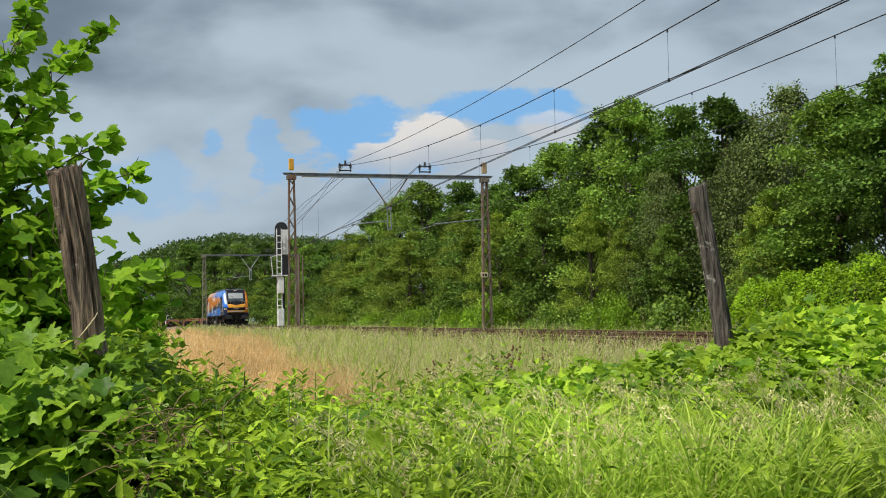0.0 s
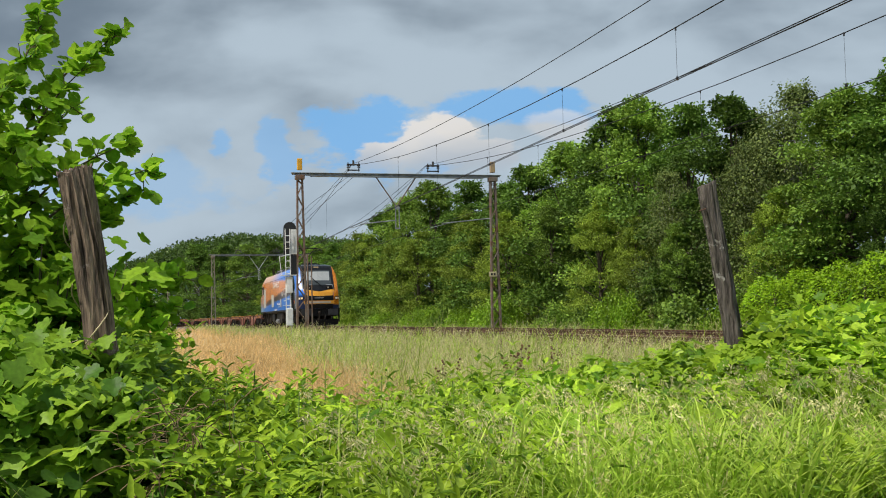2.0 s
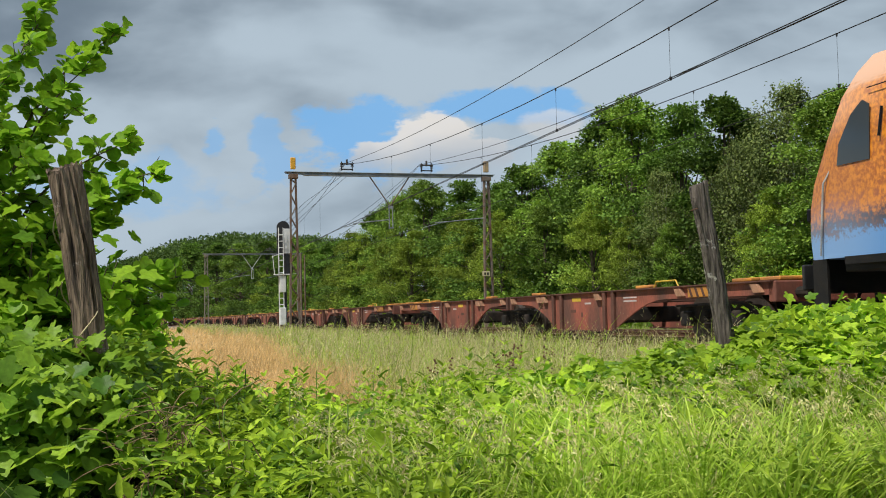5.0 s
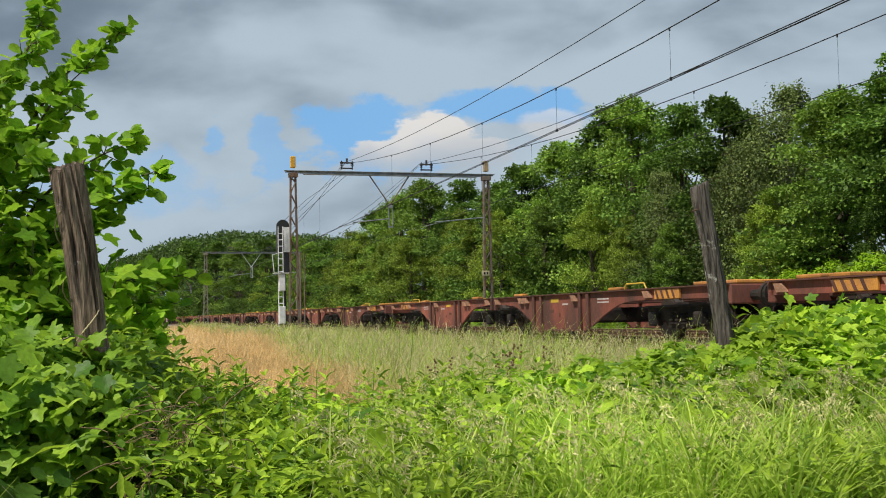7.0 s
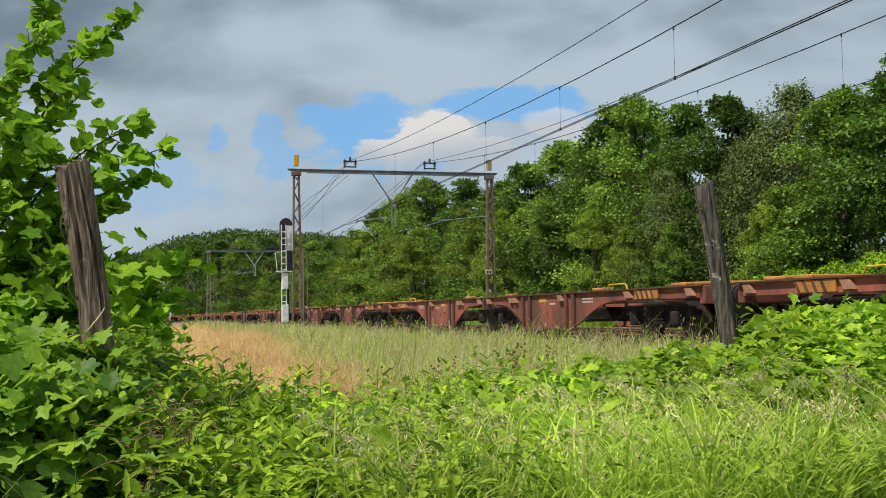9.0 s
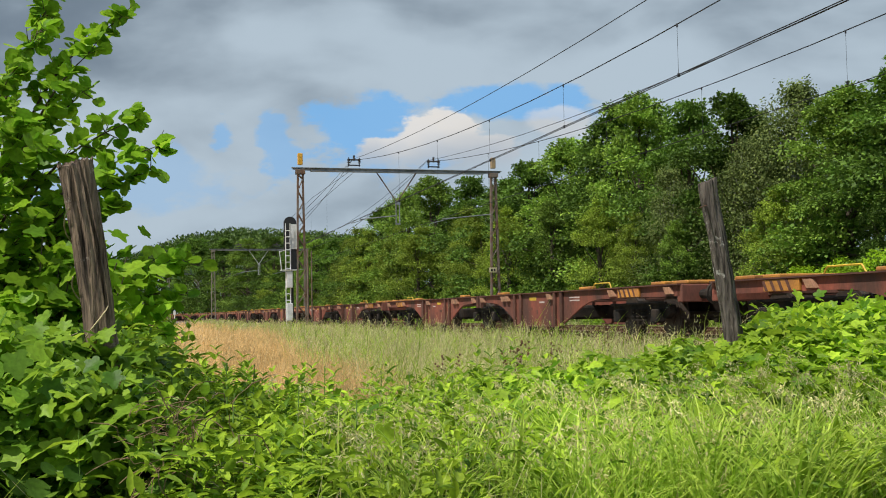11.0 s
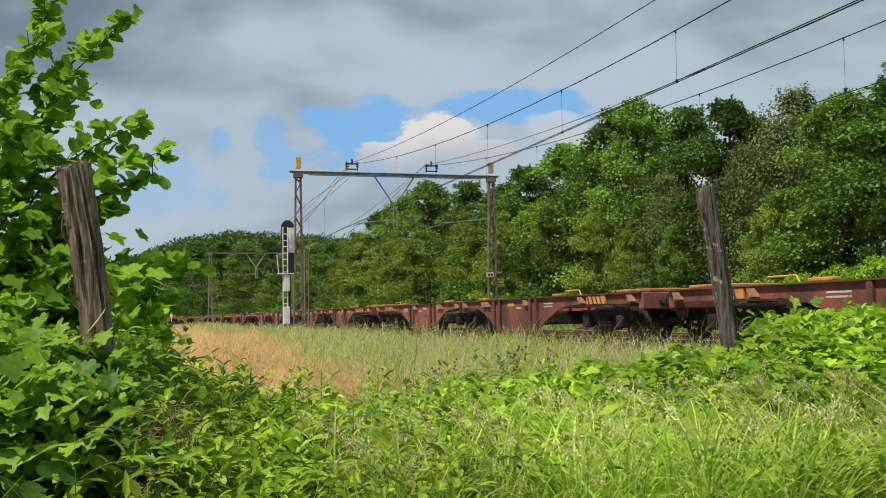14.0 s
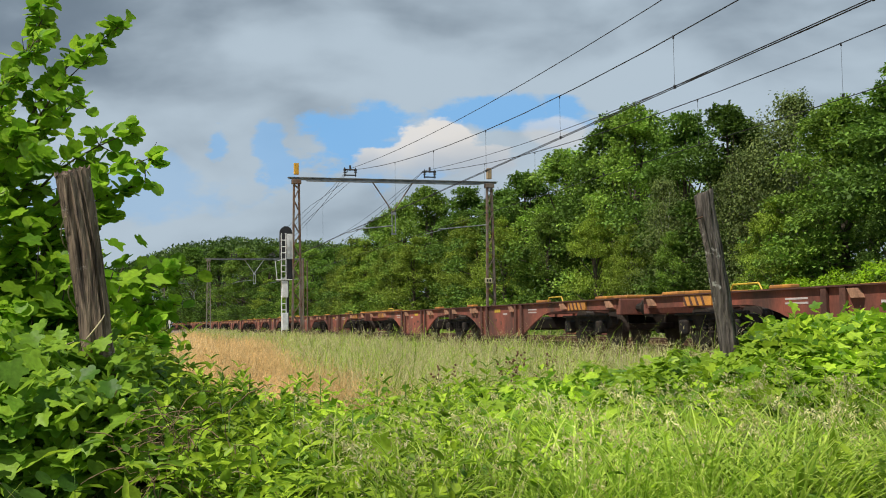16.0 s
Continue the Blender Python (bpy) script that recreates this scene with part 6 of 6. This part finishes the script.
            part("hose", rod(rod(B(), (s * 0.35, s_ * (F + 0.5), 1.1), (s * 0.42, s_ * (F + 0.3), 0.75), 0.03, 6), (s * 0.42, s_ * (F + 0.3), 0.75), (s * 0.3, s_ * (F + 0.35), 0.5), 0.03, 6), "loco_black", body)
        part("front_light", box(B(), -0.16, 0.16, -0.02, 0.02, -0.05, 0.05, 0.01), "lamp_clear", body, m=pose(0, s_ * (N + 1.15), 4.04, 40 * s_))
        part("bufferbeam", box(B(), -1.28, 1.28, min(s_ * (F + 0.45), s_ * (F + 0.75)), max(s_ * (F + 0.45), s_ * (F + 0.75)), 0.8, 1.34, 0.04), "loco_black", body)
        hook = part("coupling_hook", box(B(), -0.06, 0.06, s_ * (F + 0.25) - 0.2, s_ * (F + 0.25) + 0.2, 0.98, 1.12, 0.03), "bogie", body)
        part("screw_coupling", rod(rod(B(), (0, s_ * (F + 0.2), 1.0), (0, s_ * (F + 0.25), 0.55), 0.05, 6), (-0.12, s_ * (F + 0.25), 0.55), (0.12, s_ * (F + 0.25), 0.55), 0.04, 6), "bogie", hook)
        part("plough", prism(B(), [(-1.3, 0.22), (1.3, 0.22), (1.35, 0.62), (-1.35, 0.62)], min(s_ * (F + 0.7), s_ * (F + 0.78)), max(s_ * (F + 0.7), s_ * (F + 0.78))), "loco_black", body)
        w = part("wiper", rod(rod(B(), (0.35 * s_, s_ * (N + 0.14), 2.66), (-0.35 * s_, s_ * (N + 0.58), 3.3), 0.016, 5), (-0.1 * s_, s_ * (N + 0.38), 3.0), (-0.45 * s_, s_ * (N + 0.69), 3.45), 0.02, 5), "loco_gloss", body)
    # sides: s = -1 faces the field
    for s in (-1, 1):
        X = s * 1.43
        def plate(name, mat, y0, y1, z0, z1, out=0.012, bev=0.006, parent=body, label=""):
            a, b_ = X + s * 0.001, X + s * out
            return part(name, box(B(), min(a, b_), max(a, b_), y0, y1, z0, z1, bev), mat, parent, label)
        plate("vent_panel", "panel_white", F + 18.45, F + 20.1, 1.6, 3.12, 0.02, label="pale rectangular panel")
        plate("vent_panel", "panel_white", F + 13.1, F + 14.5, 1.62, 2.55, 0.02, label="pale rectangular panel")
        plate("vent_panel", "panel_white", F + 8.45, F + 9.0, 1.55, 2.15, 0.02, label="pale rectangular panel")
        plate("roof_line", "loco_black", F + 4.2, F + 21.0, 3.6, 3.615, 0.006, 0)
        for y0, y1, z0, z1 in ((F + 5.9, F + 7.1, 2.42, 2.45), (F + 5.9, F + 7.1, 2.8, 2.83), (F + 5.9, F + 5.94, 2.42, 2.83), (F + 7.06, F + 7.1, 2.42, 2.83)):
            plate("hatch_frame", "text_white", y0, y1, z0, z1, 0.01, 0)
        for z in (1.62, 1.95):
            plate("grab_bar", "text_white", F + 6.0, F + 7.1, z, z + 0.03, 0.04, 0)
        for y in (F + 7.6, F + 8.0):
            plate("grab_bar", "text_white", y, y + 0.06, 2.3, 2.6, 0.03, 0)
        for k in range(6):
            plate("louvre", "grain_paint", F + 4.7, F + 6.1, 2.95 + k * 0.085, 2.99 + k * 0.085, 0.02, 0)
        plate("emblem", "text_white", F + 4.25, F + 4.5, 3.1, 3.36, 0.01, 0)
        # lettering on the flank
        text_part(body, "GRAIN SPEED", 0.6, pose(X + s * 0.012, F + 11.6, 3.22) @ (pose(0, 0, 0, 90, 0, -90) if s < 0 else pose(0, 0, 0, 90, 0, 90)), "text_white", "white lettering")
        for k, wd in enumerate((0.5, 0.35, 0.6)):
            plate("lettering_bar", "text_white", F + 9.3 + k * 0.55, F + 9.3 + k * 0.55 + wd * 0.8, 1.72, 1.86, 0.008, 0)
        plate("lettering_bar", "text_white", F + 9.2, F + 10.4, 1.56, 1.6, 0.008, 0)
        plate("lettering_bar", "text_white", F + 11.2, F + 12.6, 1.33, 1.41, 0.008, 0)
        plate("lettering_bar", "text_white", F + 3.9, F + 4.9, 1.34, 1.44, 0.008, 0)
        plate("lettering_bar", "text_white", F + 1.5, F + 2.1, 2.42, 2.47, 0.008, 0)
        plate("warning_triangle", "warning_yellow", F + 1.3, F + 1.46, 1.68, 1.86, 0.008, 0)
        part("round_sign", rod(B(), (X + s * 0.001, F + 1.75, 1.78), (X + s * 0.01, F + 1.75, 1.78), 0.15, 16), "sign_red", body)
        plate("notice_plate", "text_white", F + 2.05, F + 2.3, 1.66, 1.92, 0.008, 0)
        # cab side window, door and rails; the same at the other end
        for end in (0, 1):
            f = (lambda d: F + d) if end == 0 else (lambda d: -F - d)
            def span_(a, b_):
                return min(f(a), f(b_)), max(f(a), f(b_))
            out = [(f(1.3), 2.62), (f(2.02), 2.62), (f(2.06), 3.38), (f(1.92), 3.46), (f(1.66), 3.3), (f(1.36), 2.92)]
            bm = prism(B(), out, min(X, X + s * 0.014), max(X, X + s * 0.014), "yz")
            part("side_window", bm, "windscreen", body, "tinted cab side window")
            d0, d1 = span_(2.72, 3.62)
            door = plate("cab_door", "livery", d0, d1, 1.36, 3.5, 0.016, label="cab door in the same livery")
            w0, w1 = span_(2.95, 3.4)
            plate("door_window", "windscreen", w0, w1, 2.7, 3.34, 0.03, 0.05, door)
            for d in (2.62, 3.72):
                bm = rod(B(), (X + s * 0.07, f(d), 1.3), (X + s * 0.07, f(d), 3.1), 0.016, 6)
                rod(bm, (X, f(d), 1.32), (X + s * 0.07, f(d), 1.32), 0.014, 5)
                rod(bm, (X, f(d), 3.08), (X + s * 0.07, f(d), 3.08), 0.014, 5)
                part("handrail", bm, "grey_rail", body)
            bm = rod(B(), (X + s * 0.02, f(0.86), 1.35), (X + s * 0.02, f(0.98), 2.4), 0.016, 6)
            rod(bm, (X + s * 0.02, f(0.98), 2.4), (X - s * 0.1, f(1.15), 2.75), 0.016, 6)
            part("handrail", bm, "grey_rail", body)
            for k in range(4):
                a, b2 = span_(2.85, 3.5)
                part("cab_step", box(B(), X - 0.12, X + 0.12, a, b2, 0.3 + k * 0.28, 0.33 + k * 0.28), "loco_black", e)
            part("mirror_arm", rod(B(), (X, f(2.3), 3.3), (X + s * 0.03, f(2.25), 2.9), 0.02, 5), "loco_gloss", body)
        plate("sole_bar", "loco_black", F + 1.4, -F - 1.4, 1.2, 1.31, 0.02, 0)
    # under the frame
    part("underframe", box(B(), -1.3, 1.3, F + 1.2, -F - 1.2, 1.1, 1.32, 0.02), "loco_black", e)
    tank = part("fuel_tank", box(B(), -1.2, 1.2, -1.5, 1.9, 0.35, 1.12, 0.12), "loco_black", e)
    for s in (-1, 1):
        for y0, y1, z0, mat in ((-2.6, -1.7, 0.5, "loco_black"), (2.0, 3.0, 0.45, "loco_black"), (-3.3, -2.7, 0.7, "bogie"), (3.1, 3.6, 0.6, "bogie")):
            part("equipment_box", box(B(), min(s * 0.9, s * 1.34), max(s * 0.9, s * 1.34), y0, y1, z0, 1.12, 0.03), mat, e)
        part("air_reservoir", rod(B(), (s * 1.15, 0.0, 0.52), (s * 1.15, 1.6, 0.52), 0.17, 12), "steel_light", e)
        part("pipe_run", rod(B(), (s * 1.32, F + 2.5, 1.16), (s * 1.32, -F - 2.5, 1.16), 0.03, 6), "bogie", e)
    loco_bogie(e, -6.9)
    loco_bogie(e, 6.9)
    # roof gear
    part("roof_deck", box(B(), -0.72, 0.72, F + 4.4, -F - 4.0, 4.2, 4.3, 0.03), "loco_roof", e)
    for y0, y1, h in ((-1.5, 1.5, 0.18), (2.2, 4.6, 0.22), (5.2, 7.4, 0.16), (-5.2, -3.2, 0.1)):
        part("roof_hatch", box(B(), -0.6, 0.6, y0, y1, 4.28, 4.28 + h, 0.04), "loco_roof", e)
    for y in (4.0, 4.8, 5.6, 6.4):
        bm = rod(B(), (-0.4, y, 4.3), (-0.4, y, 4.55), 0.05, 8)
        part("roof_insulator", bm, "porcelain", e)
    part("roof_bar", rod(B(), (-0.4, 3.6, 4.56), (-0.4, 7.6, 4.56), 0.03, 6), "steel_light", e)
    # raised pantograph behind the leading cab
    p = empty_part("pantograph", e, pose(0, F + 4.9, 4.3))
    for y in (-0.75, 0.75):
        part("base_beam", box(B(), -0.55, 0.55, y - 0.05, y + 0.05, 0.1, 0.16), "bogie", p)
    for x, y in ((-0.5, -0.75), (0.5, -0.75), (-0.5, 0.75), (0.5, 0.75)):
        part("base_insulator", rod(B(), (x, y, 0), (x, y, 0.12), 0.06, 8), "porcelain", p)
    part("lower_arm", rod(B(), (0, -0.6, 0.16), (0, 1.15, 0.62), 0.06, 8, 0.045), "bogie", p)
    bm = rod(B(), (-0.12, 1.15, 0.62), (-0.45, -0.15, 1.2), 0.03, 6)
    rod(bm, (0.12, 1.15, 0.62), (0.45, -0.15, 1.2), 0.03, 6)
    rod(bm, (-0.3, 0.5, 0.92), (0.3, 0.5, 0.92), 0.02, 6)
    part("upper_arm", bm, "bogie", p)
    part("control_rod", rod(B(), (0.1, -0.3, 0.16), (0.1, 1.2, 0.56), 0.02, 6), "bogie", p)
    for y in (-0.33, 0.03):
        bm = rod(B(), (-0.55, y, 1.25), (0.55, y, 1.25), 0.025, 6)
        for s in (-1, 1):
            rod(bm, (s * 0.55, y, 1.25), (s * 0.85, y, 1.15), 0.02, 6)
            rod(bm, (s * 0.85, y, 1.15), (s * 0.98, y, 0.95), 0.018, 6)
        part("contact_strip", bm, "bogie", p)
    return e


def empty_part(name, parent, m):
    o = new(name, bpy.data.meshes.new(name))
    bm = box(B(), -0.4, 0.4, -0.7, 0.7, 0.1, 0.14)
    bm.to_mesh(o.data)
    bm.free()
    o.data.materials.append(M["bogie"])
    o.parent, o.matrix_basis = parent, m
    return o


M["buffer_grey"] = material("buffer_grey", (0.035, 0.036, 0.04), 0.6, 0.3, scale=4, fine=40)
M["grain_paint"] = material("grain_paint", (0.72, 0.36, 0.16), 0.4, scale=4, fine=40, dark=0.8)

# --- container flat wagons, two articulated halves on three bogies ---
M["wagon_red"] = material("wagon_red", (0.34, 0.09, 0.055), 0.78, 0.0, scale=1.3, fine=22, stretch=(1, 1, 0.45), second=(0.11, 0.048, 0.034), per_object=0.25)
M["wagon_dark"] = material("wagon_dark", (0.14, 0.058, 0.04), 0.8, 0.1, scale=2, fine=30, per_object=0.2)
M["wagon_orange"] = material("wagon_orange", (0.62, 0.27, 0.04), 0.7, scale=3, fine=40, second=(0.4, 0.17, 0.05), per_object=0.2)
M["wagon_yellow"] = material("wagon_yellow", (0.72, 0.46, 0.04), 0.65, scale=3, fine=40, dark=0.7)
M["chalk"] = material("chalk", (0.6, 0.52, 0.5), 0.8, scale=6, fine=60, dark=0.7)


def wagon_bogie(e, yc):
    b = part("bogie_frame", B(), "bogie", e, m=pose(0, yc, 0))
    bm = B()
    for s in (-1, 1):
        x = s * 1.0
        prism(bm, [(-1.35, 0.5), (-1.1, 0.38), (-0.6, 0.42), (-0.45, 0.26), (0.45, 0.26), (0.6, 0.42), (1.1, 0.38), (1.35, 0.5), (1.3, 0.66), (0.6, 0.72), (-0.6, 0.72), (-1.3, 0.66)], x - 0.07, x + 0.07, "yz")
    box(bm, -1.0, 1.0, -0.25, 0.25, 0.4, 0.76)
    bm.to_mesh(b.data)
    bm.free()
    for y in (-0.9, 0.9):
        wheelset(b, y, 0.44)
        for s in (-1, 1):
            part("axle_box", box(B(), s * 1.12 - 0.1, s * 1.12 + 0.1, y - 0.15, y + 0.15, 0.3, 0.58, 0.04), "bogie", b)
    for s in (-1, 1):
        for y in (-0.24, 0.0, 0.24):
            bm = B()
            for k in range(4):
                rod(bm, (s * 1.08, y, 0.34 + k * 0.07), (s * 1.08, y, 0.375 + k * 0.07), 0.09, 10)
            part("coil_spring", bm, "bogie", b)
        part("brake_rod", rod(B(), (s * 1.14, -1.3, 0.7), (s * 1.14, 1.3, 0.68), 0.025, 5), "bogie", b)


def arch(a, b, n=7):
    """Curve from the belly's foot up to the shallow sill."""
    return [(a + (b - a) * i / n, 0.2 + 0.62 * math.sin(i / n * math.pi / 2) ** 1.15) for i in range(n + 1)]


def container_wagon():
    e = empty("container_wagon", "rust-red empty articulated container flat wagon with orange fittings", "wagon", "container wagons of the train")
    for s in (-1, 1):
        fr = None
        # side sill of each half: shallow over the bogies, deep between them
        up, down = arch(6.5, 8.9), arch(3.45, 1.3)
        low = [(0.18, 0.86)] + down[::-1] + up + [(12.55, 0.82)]
        for x in (-1, 1):
            prof = [(s * y, z) for y, z in low] + [(s * 12.55, 1.03), (s * 0.18, 1.03)]
            bm = prism(B(), prof, x * 1.3 - 0.02, x * 1.3 + 0.02, "yz")
            sill = part("side_sill", bm, "wagon_red", e)
            bm = box(B(), x * 1.3 - 0.09, x * 1.3 + 0.05, min(s * 0.18, s * 12.6), max(s * 0.18, s * 12.6), 1.03, 1.055)
            part("top_flange", bm, "wagon_dark", sill)
            bm = box(B(), x * 1.3 - 0.08, x * 1.3 + 0.06, min(s * 3.2, s * 6.6), max(s * 3.2, s * 6.6), 0.17, 0.2)
            part("bottom_flange", bm, "wagon_dark", sill)
            ox = x * 1.32
            for y in (3.25, 3.75, 6.2, 6.65):
                part("stiffener", box(B(), min(ox, ox + x * 0.06), max(ox, ox + x * 0.06), s * y - 0.07, s * y + 0.07, 0.2, 1.03, 0.01), "wagon_dark", sill)
            for y in (0.45, 2.35, 2.7, 5.9, 9.6, 12.2):
                part("lashing_bracket", prism(B(), [(s * y - 0.14, 0.86), (s * y + 0.06, 0.86), (s * y + 0.16, 1.0), (s * y - 0.04, 1.0)], min(ox, ox + x * 0.09), max(ox, ox + x * 0.09), "yz"), "wagon_tan", sill)
            for (y, wd, z, h, mt) in ((4.6, 0.5, 0.85, 0.09, "wagon_yellow"), (5.25, 0.35, 0.78, 0.04, "chalk"), (7.4, 0.6, 0.8, 0.03, "chalk"), (7.4, 0.6, 0.87, 0.03, "chalk"), (4.4, 0.3, 0.6, 0.07, "wagon_dark"), (4.9, 0.1, 0.5, 0.1, "wagon_dark")):
                part("stencil_bar", box(B(), min(ox, ox + x * 0.004), max(ox, ox + x * 0.004), s * y - wd / 2, s * y + wd / 2, z, z + h), mt, sill)
            # hazard board at the wagon's end
            brd = part("hazard_board", box(B(), min(ox, ox + x * 0.05), max(ox, ox + x * 0.05), min(s * 9.9, s * 10.9), max(s * 9.9, s * 10.9), 0.83, 1.02, 0.008), "wagon_orange", sill, "orange and brown striped board")
            for k in range(4):
                y = s * (10.1 + k * 0.22)
                part("black_stripe", prism(B(), [(y, 0.84), (y + 0.08, 0.84), (y + 0.18, 1.01), (y + 0.1, 1.01)], min(ox + x * 0.05, ox + x * 0.054), max(ox + x * 0.05, ox + x * 0.054), "yz"), "wagon_dark", brd)
            # folding container rests
            for y in (1.9, 7.9, 11.6):
                part("container_pin", box(B(), x * 1.2 - 0.09, x * 1.2 + 0.09, s * y - 0.3, s * y + 0.3, 1.055, 1.12, 0.02), "wagon_orange", e)
            bm = rod(B(), (x * 1.28, s * 8.4, 1.05), (x * 1.28, s * 8.5, 1.17), 0.016, 5)
            rod(bm, (x * 1.28, s * 8.5, 1.17), (x * 1.28, s * 9.3, 1.17), 0.016, 5)
            rod(bm, (x * 1.28, s * 9.3, 1.17), (x * 1.28, s * 9.4, 1.05), 0.016, 5)
            part("shunter_rail", bm, "wagon_yellow", e)
            part("buffer", rod(rod(B(), (x * 0.875, s * 12.5, 0.85), (x * 0.875, s * 13.1, 0.85), 0.09, 10), (x * 0.875, s * 13.1, 0.85), (x * 0.875, s * 13.17, 0.85), 0.21, 14), "bogie", e)
        for y in (1.0, 2.6, 4.0, 5.6, 7.2, 9.0, 10.8):
            part("cross_beam", box(B(), -1.28, 1.28, s * y - 0.08, s * y + 0.08, 0.8, 1.0), "wagon_dark", e)
        part("centre_sill", box(B(), -0.3, 0.3, min(s * 0.1, s * 12.6), max(s * 0.1, s * 12.6), 0.78, 1.0, 0.02), "wagon_dark", e)
        part("end_beam", box(B(), -1.32, 1.32, min(s * 12.45, s * 12.65), max(s * 12.45, s * 12.65), 0.7, 1.04, 0.02), "wagon_red", e)
        part("end_flap", box(B(), -1.0, 1.0, min(s * 11.0, s * 12.3), max(s * 11.0, s * 12.3), 1.06, 1.13, 0.02), "wagon_orange", e, "orange folding end flap")
        part("coupler", rod(B(), (0, s * 12.6, 0.95), (0, s * 13.19, 0.9), 0.06, 8), "bogie", e)
        part("brake_gear", box(B(), -0.8, 0.8, min(s * 3.6, s * 6.0), max(s * 3.6, s * 6.0), 0.35, 0.7, 0.06), "bogie", e)
        part("joint_post", box(B(), -1.36, -1.28, min(s * 0.1, s * 0.24), max(s * 0.1, s * 0.24), 0.7, 1.06, 0.01), "wagon_dark", e)
    for y in (0.0, -10.35, 10.35):
        wagon_bogie(e, y)
    part("joint_pivot", rod(B(), (0, 0, 0.7), (0, 0, 1.0), 0.3, 14), "bogie", e)
    return e


M["wagon_tan"] = material("wagon_tan", (0.42, 0.22, 0.13), 0.8, scale=4, fine=40, dark=0.6)
movers = [(loco(), -LOCO_LEN / 2)]
w0 = container_wagon()
movers.append((w0, L_WAGON / 2))
for i in range(1, 18):
    movers.append((copy_thing(w0, pose(0, 0, 0)), L_WAGON * (i + 0.5)))


# ---- dock plants on the verge ----
def dock_plant(seed):
    rng = random.Random(seed)
    e = empty("dock_plant", "tall brown-seeded dock stalk among the verge grass", "dock", "dock plants on the verge")
    bm = rod(B(), (0, 0, -0.1), (0.03, 0.02, 1.0), 0.007, 5, 0.004)
    tips = []
    for k in range(5):
        z = 0.5 + k * 0.09
        a = k * 2.4
        q = (0.12 * math.cos(a), 0.12 * math.sin(a), z + 0.17)
        rod(bm, (0.02, 0.01, z), q, 0.004, 4, 0.002)
        tips.append(q)
    part("stalk", bm, "dry_stalk", e)
    bm = B()
    for q in tips + [(0.03, 0.02, 1.0), (0.025, 0.015, 0.9)]:
        for j in range(7):
            c = Vector(q) + Vector((rng.uniform(-0.02, 0.02), rng.uniform(-0.02, 0.02), rng.uniform(-0.12, 0.03)))
            bmesh.ops.create_icosphere(bm, subdivisions=1, radius=0.012, matrix=Matrix.Translation(c))
    tagged(part("seed_head", bm, "dock_seed", e, "rust-brown seed head"), kind="stuff")
    return e


dock = dock_plant(4)
for i, (x, y, h) in enumerate([(3.1, 8.6, 0.95), (3.4, 9.4, 1.0), (2.6, 9.0, 0.9), (4.2, 10.8, 0.95), (5.0, 12.2, 0.9), (6.1, 13.6, 0.9), (6.9, 15.5, 0.85), (5.6, 16.5, 0.9), (7.4, 18.0, 0.85), (7.8, 20.5, 0.85), (6.6, 21.5, 0.9), (8.2, 23.5, 0.8), (7.0, 26.0, 0.85), (8.3, 28.5, 0.8)] + [(r3.uniform(7.6, 9.6), r3.uniform(17, 52), r3.uniform(0.5, 0.75)) for _ in range(34)]):
    m = pose(x, y, ground_z(x, y), 0, (i % 3 - 1) * 4, i * 77) @ Matrix.Diagonal((h, h, h, 1))
    o = dock if i == 0 else copy_thing(dock, Matrix.Identity(4))
    o.matrix_basis = m

# ---- sleepers under the nearest stretch ----
bed = bpy.data.objects["ballast"]
sleeper_mesh = None
for cx in (TRACK_X, TRACK2_X):
    for k in range(145):
        y = 12 + k * 0.6
        if sleeper_mesh is None:
            ob = part("sleeper", box(B(), -1.25, 1.25, -0.12, 0.12, -0.33, -0.175, 0.015), "sleeper", bed, m=pose(cx, y, 0))
            sleeper_mesh = ob
        else:
            again(sleeper_mesh, bed, pose(cx + 0.01 * math.sin(k * 3), y, 0))


# ---- what moves ----
def motions():
    times = [i * 0.5 for i in range(33)]
    for thing, back in movers:
        walk(thing, [(t, at_track(tail_at(t) + back)) for t in times])
    for thing, home, rows in swaying:
        walk(thing, [(t, home @ pose(dx, 0, dz, rx, ry, 0)) for t, dx, dz, rx, ry in rows])


motions()
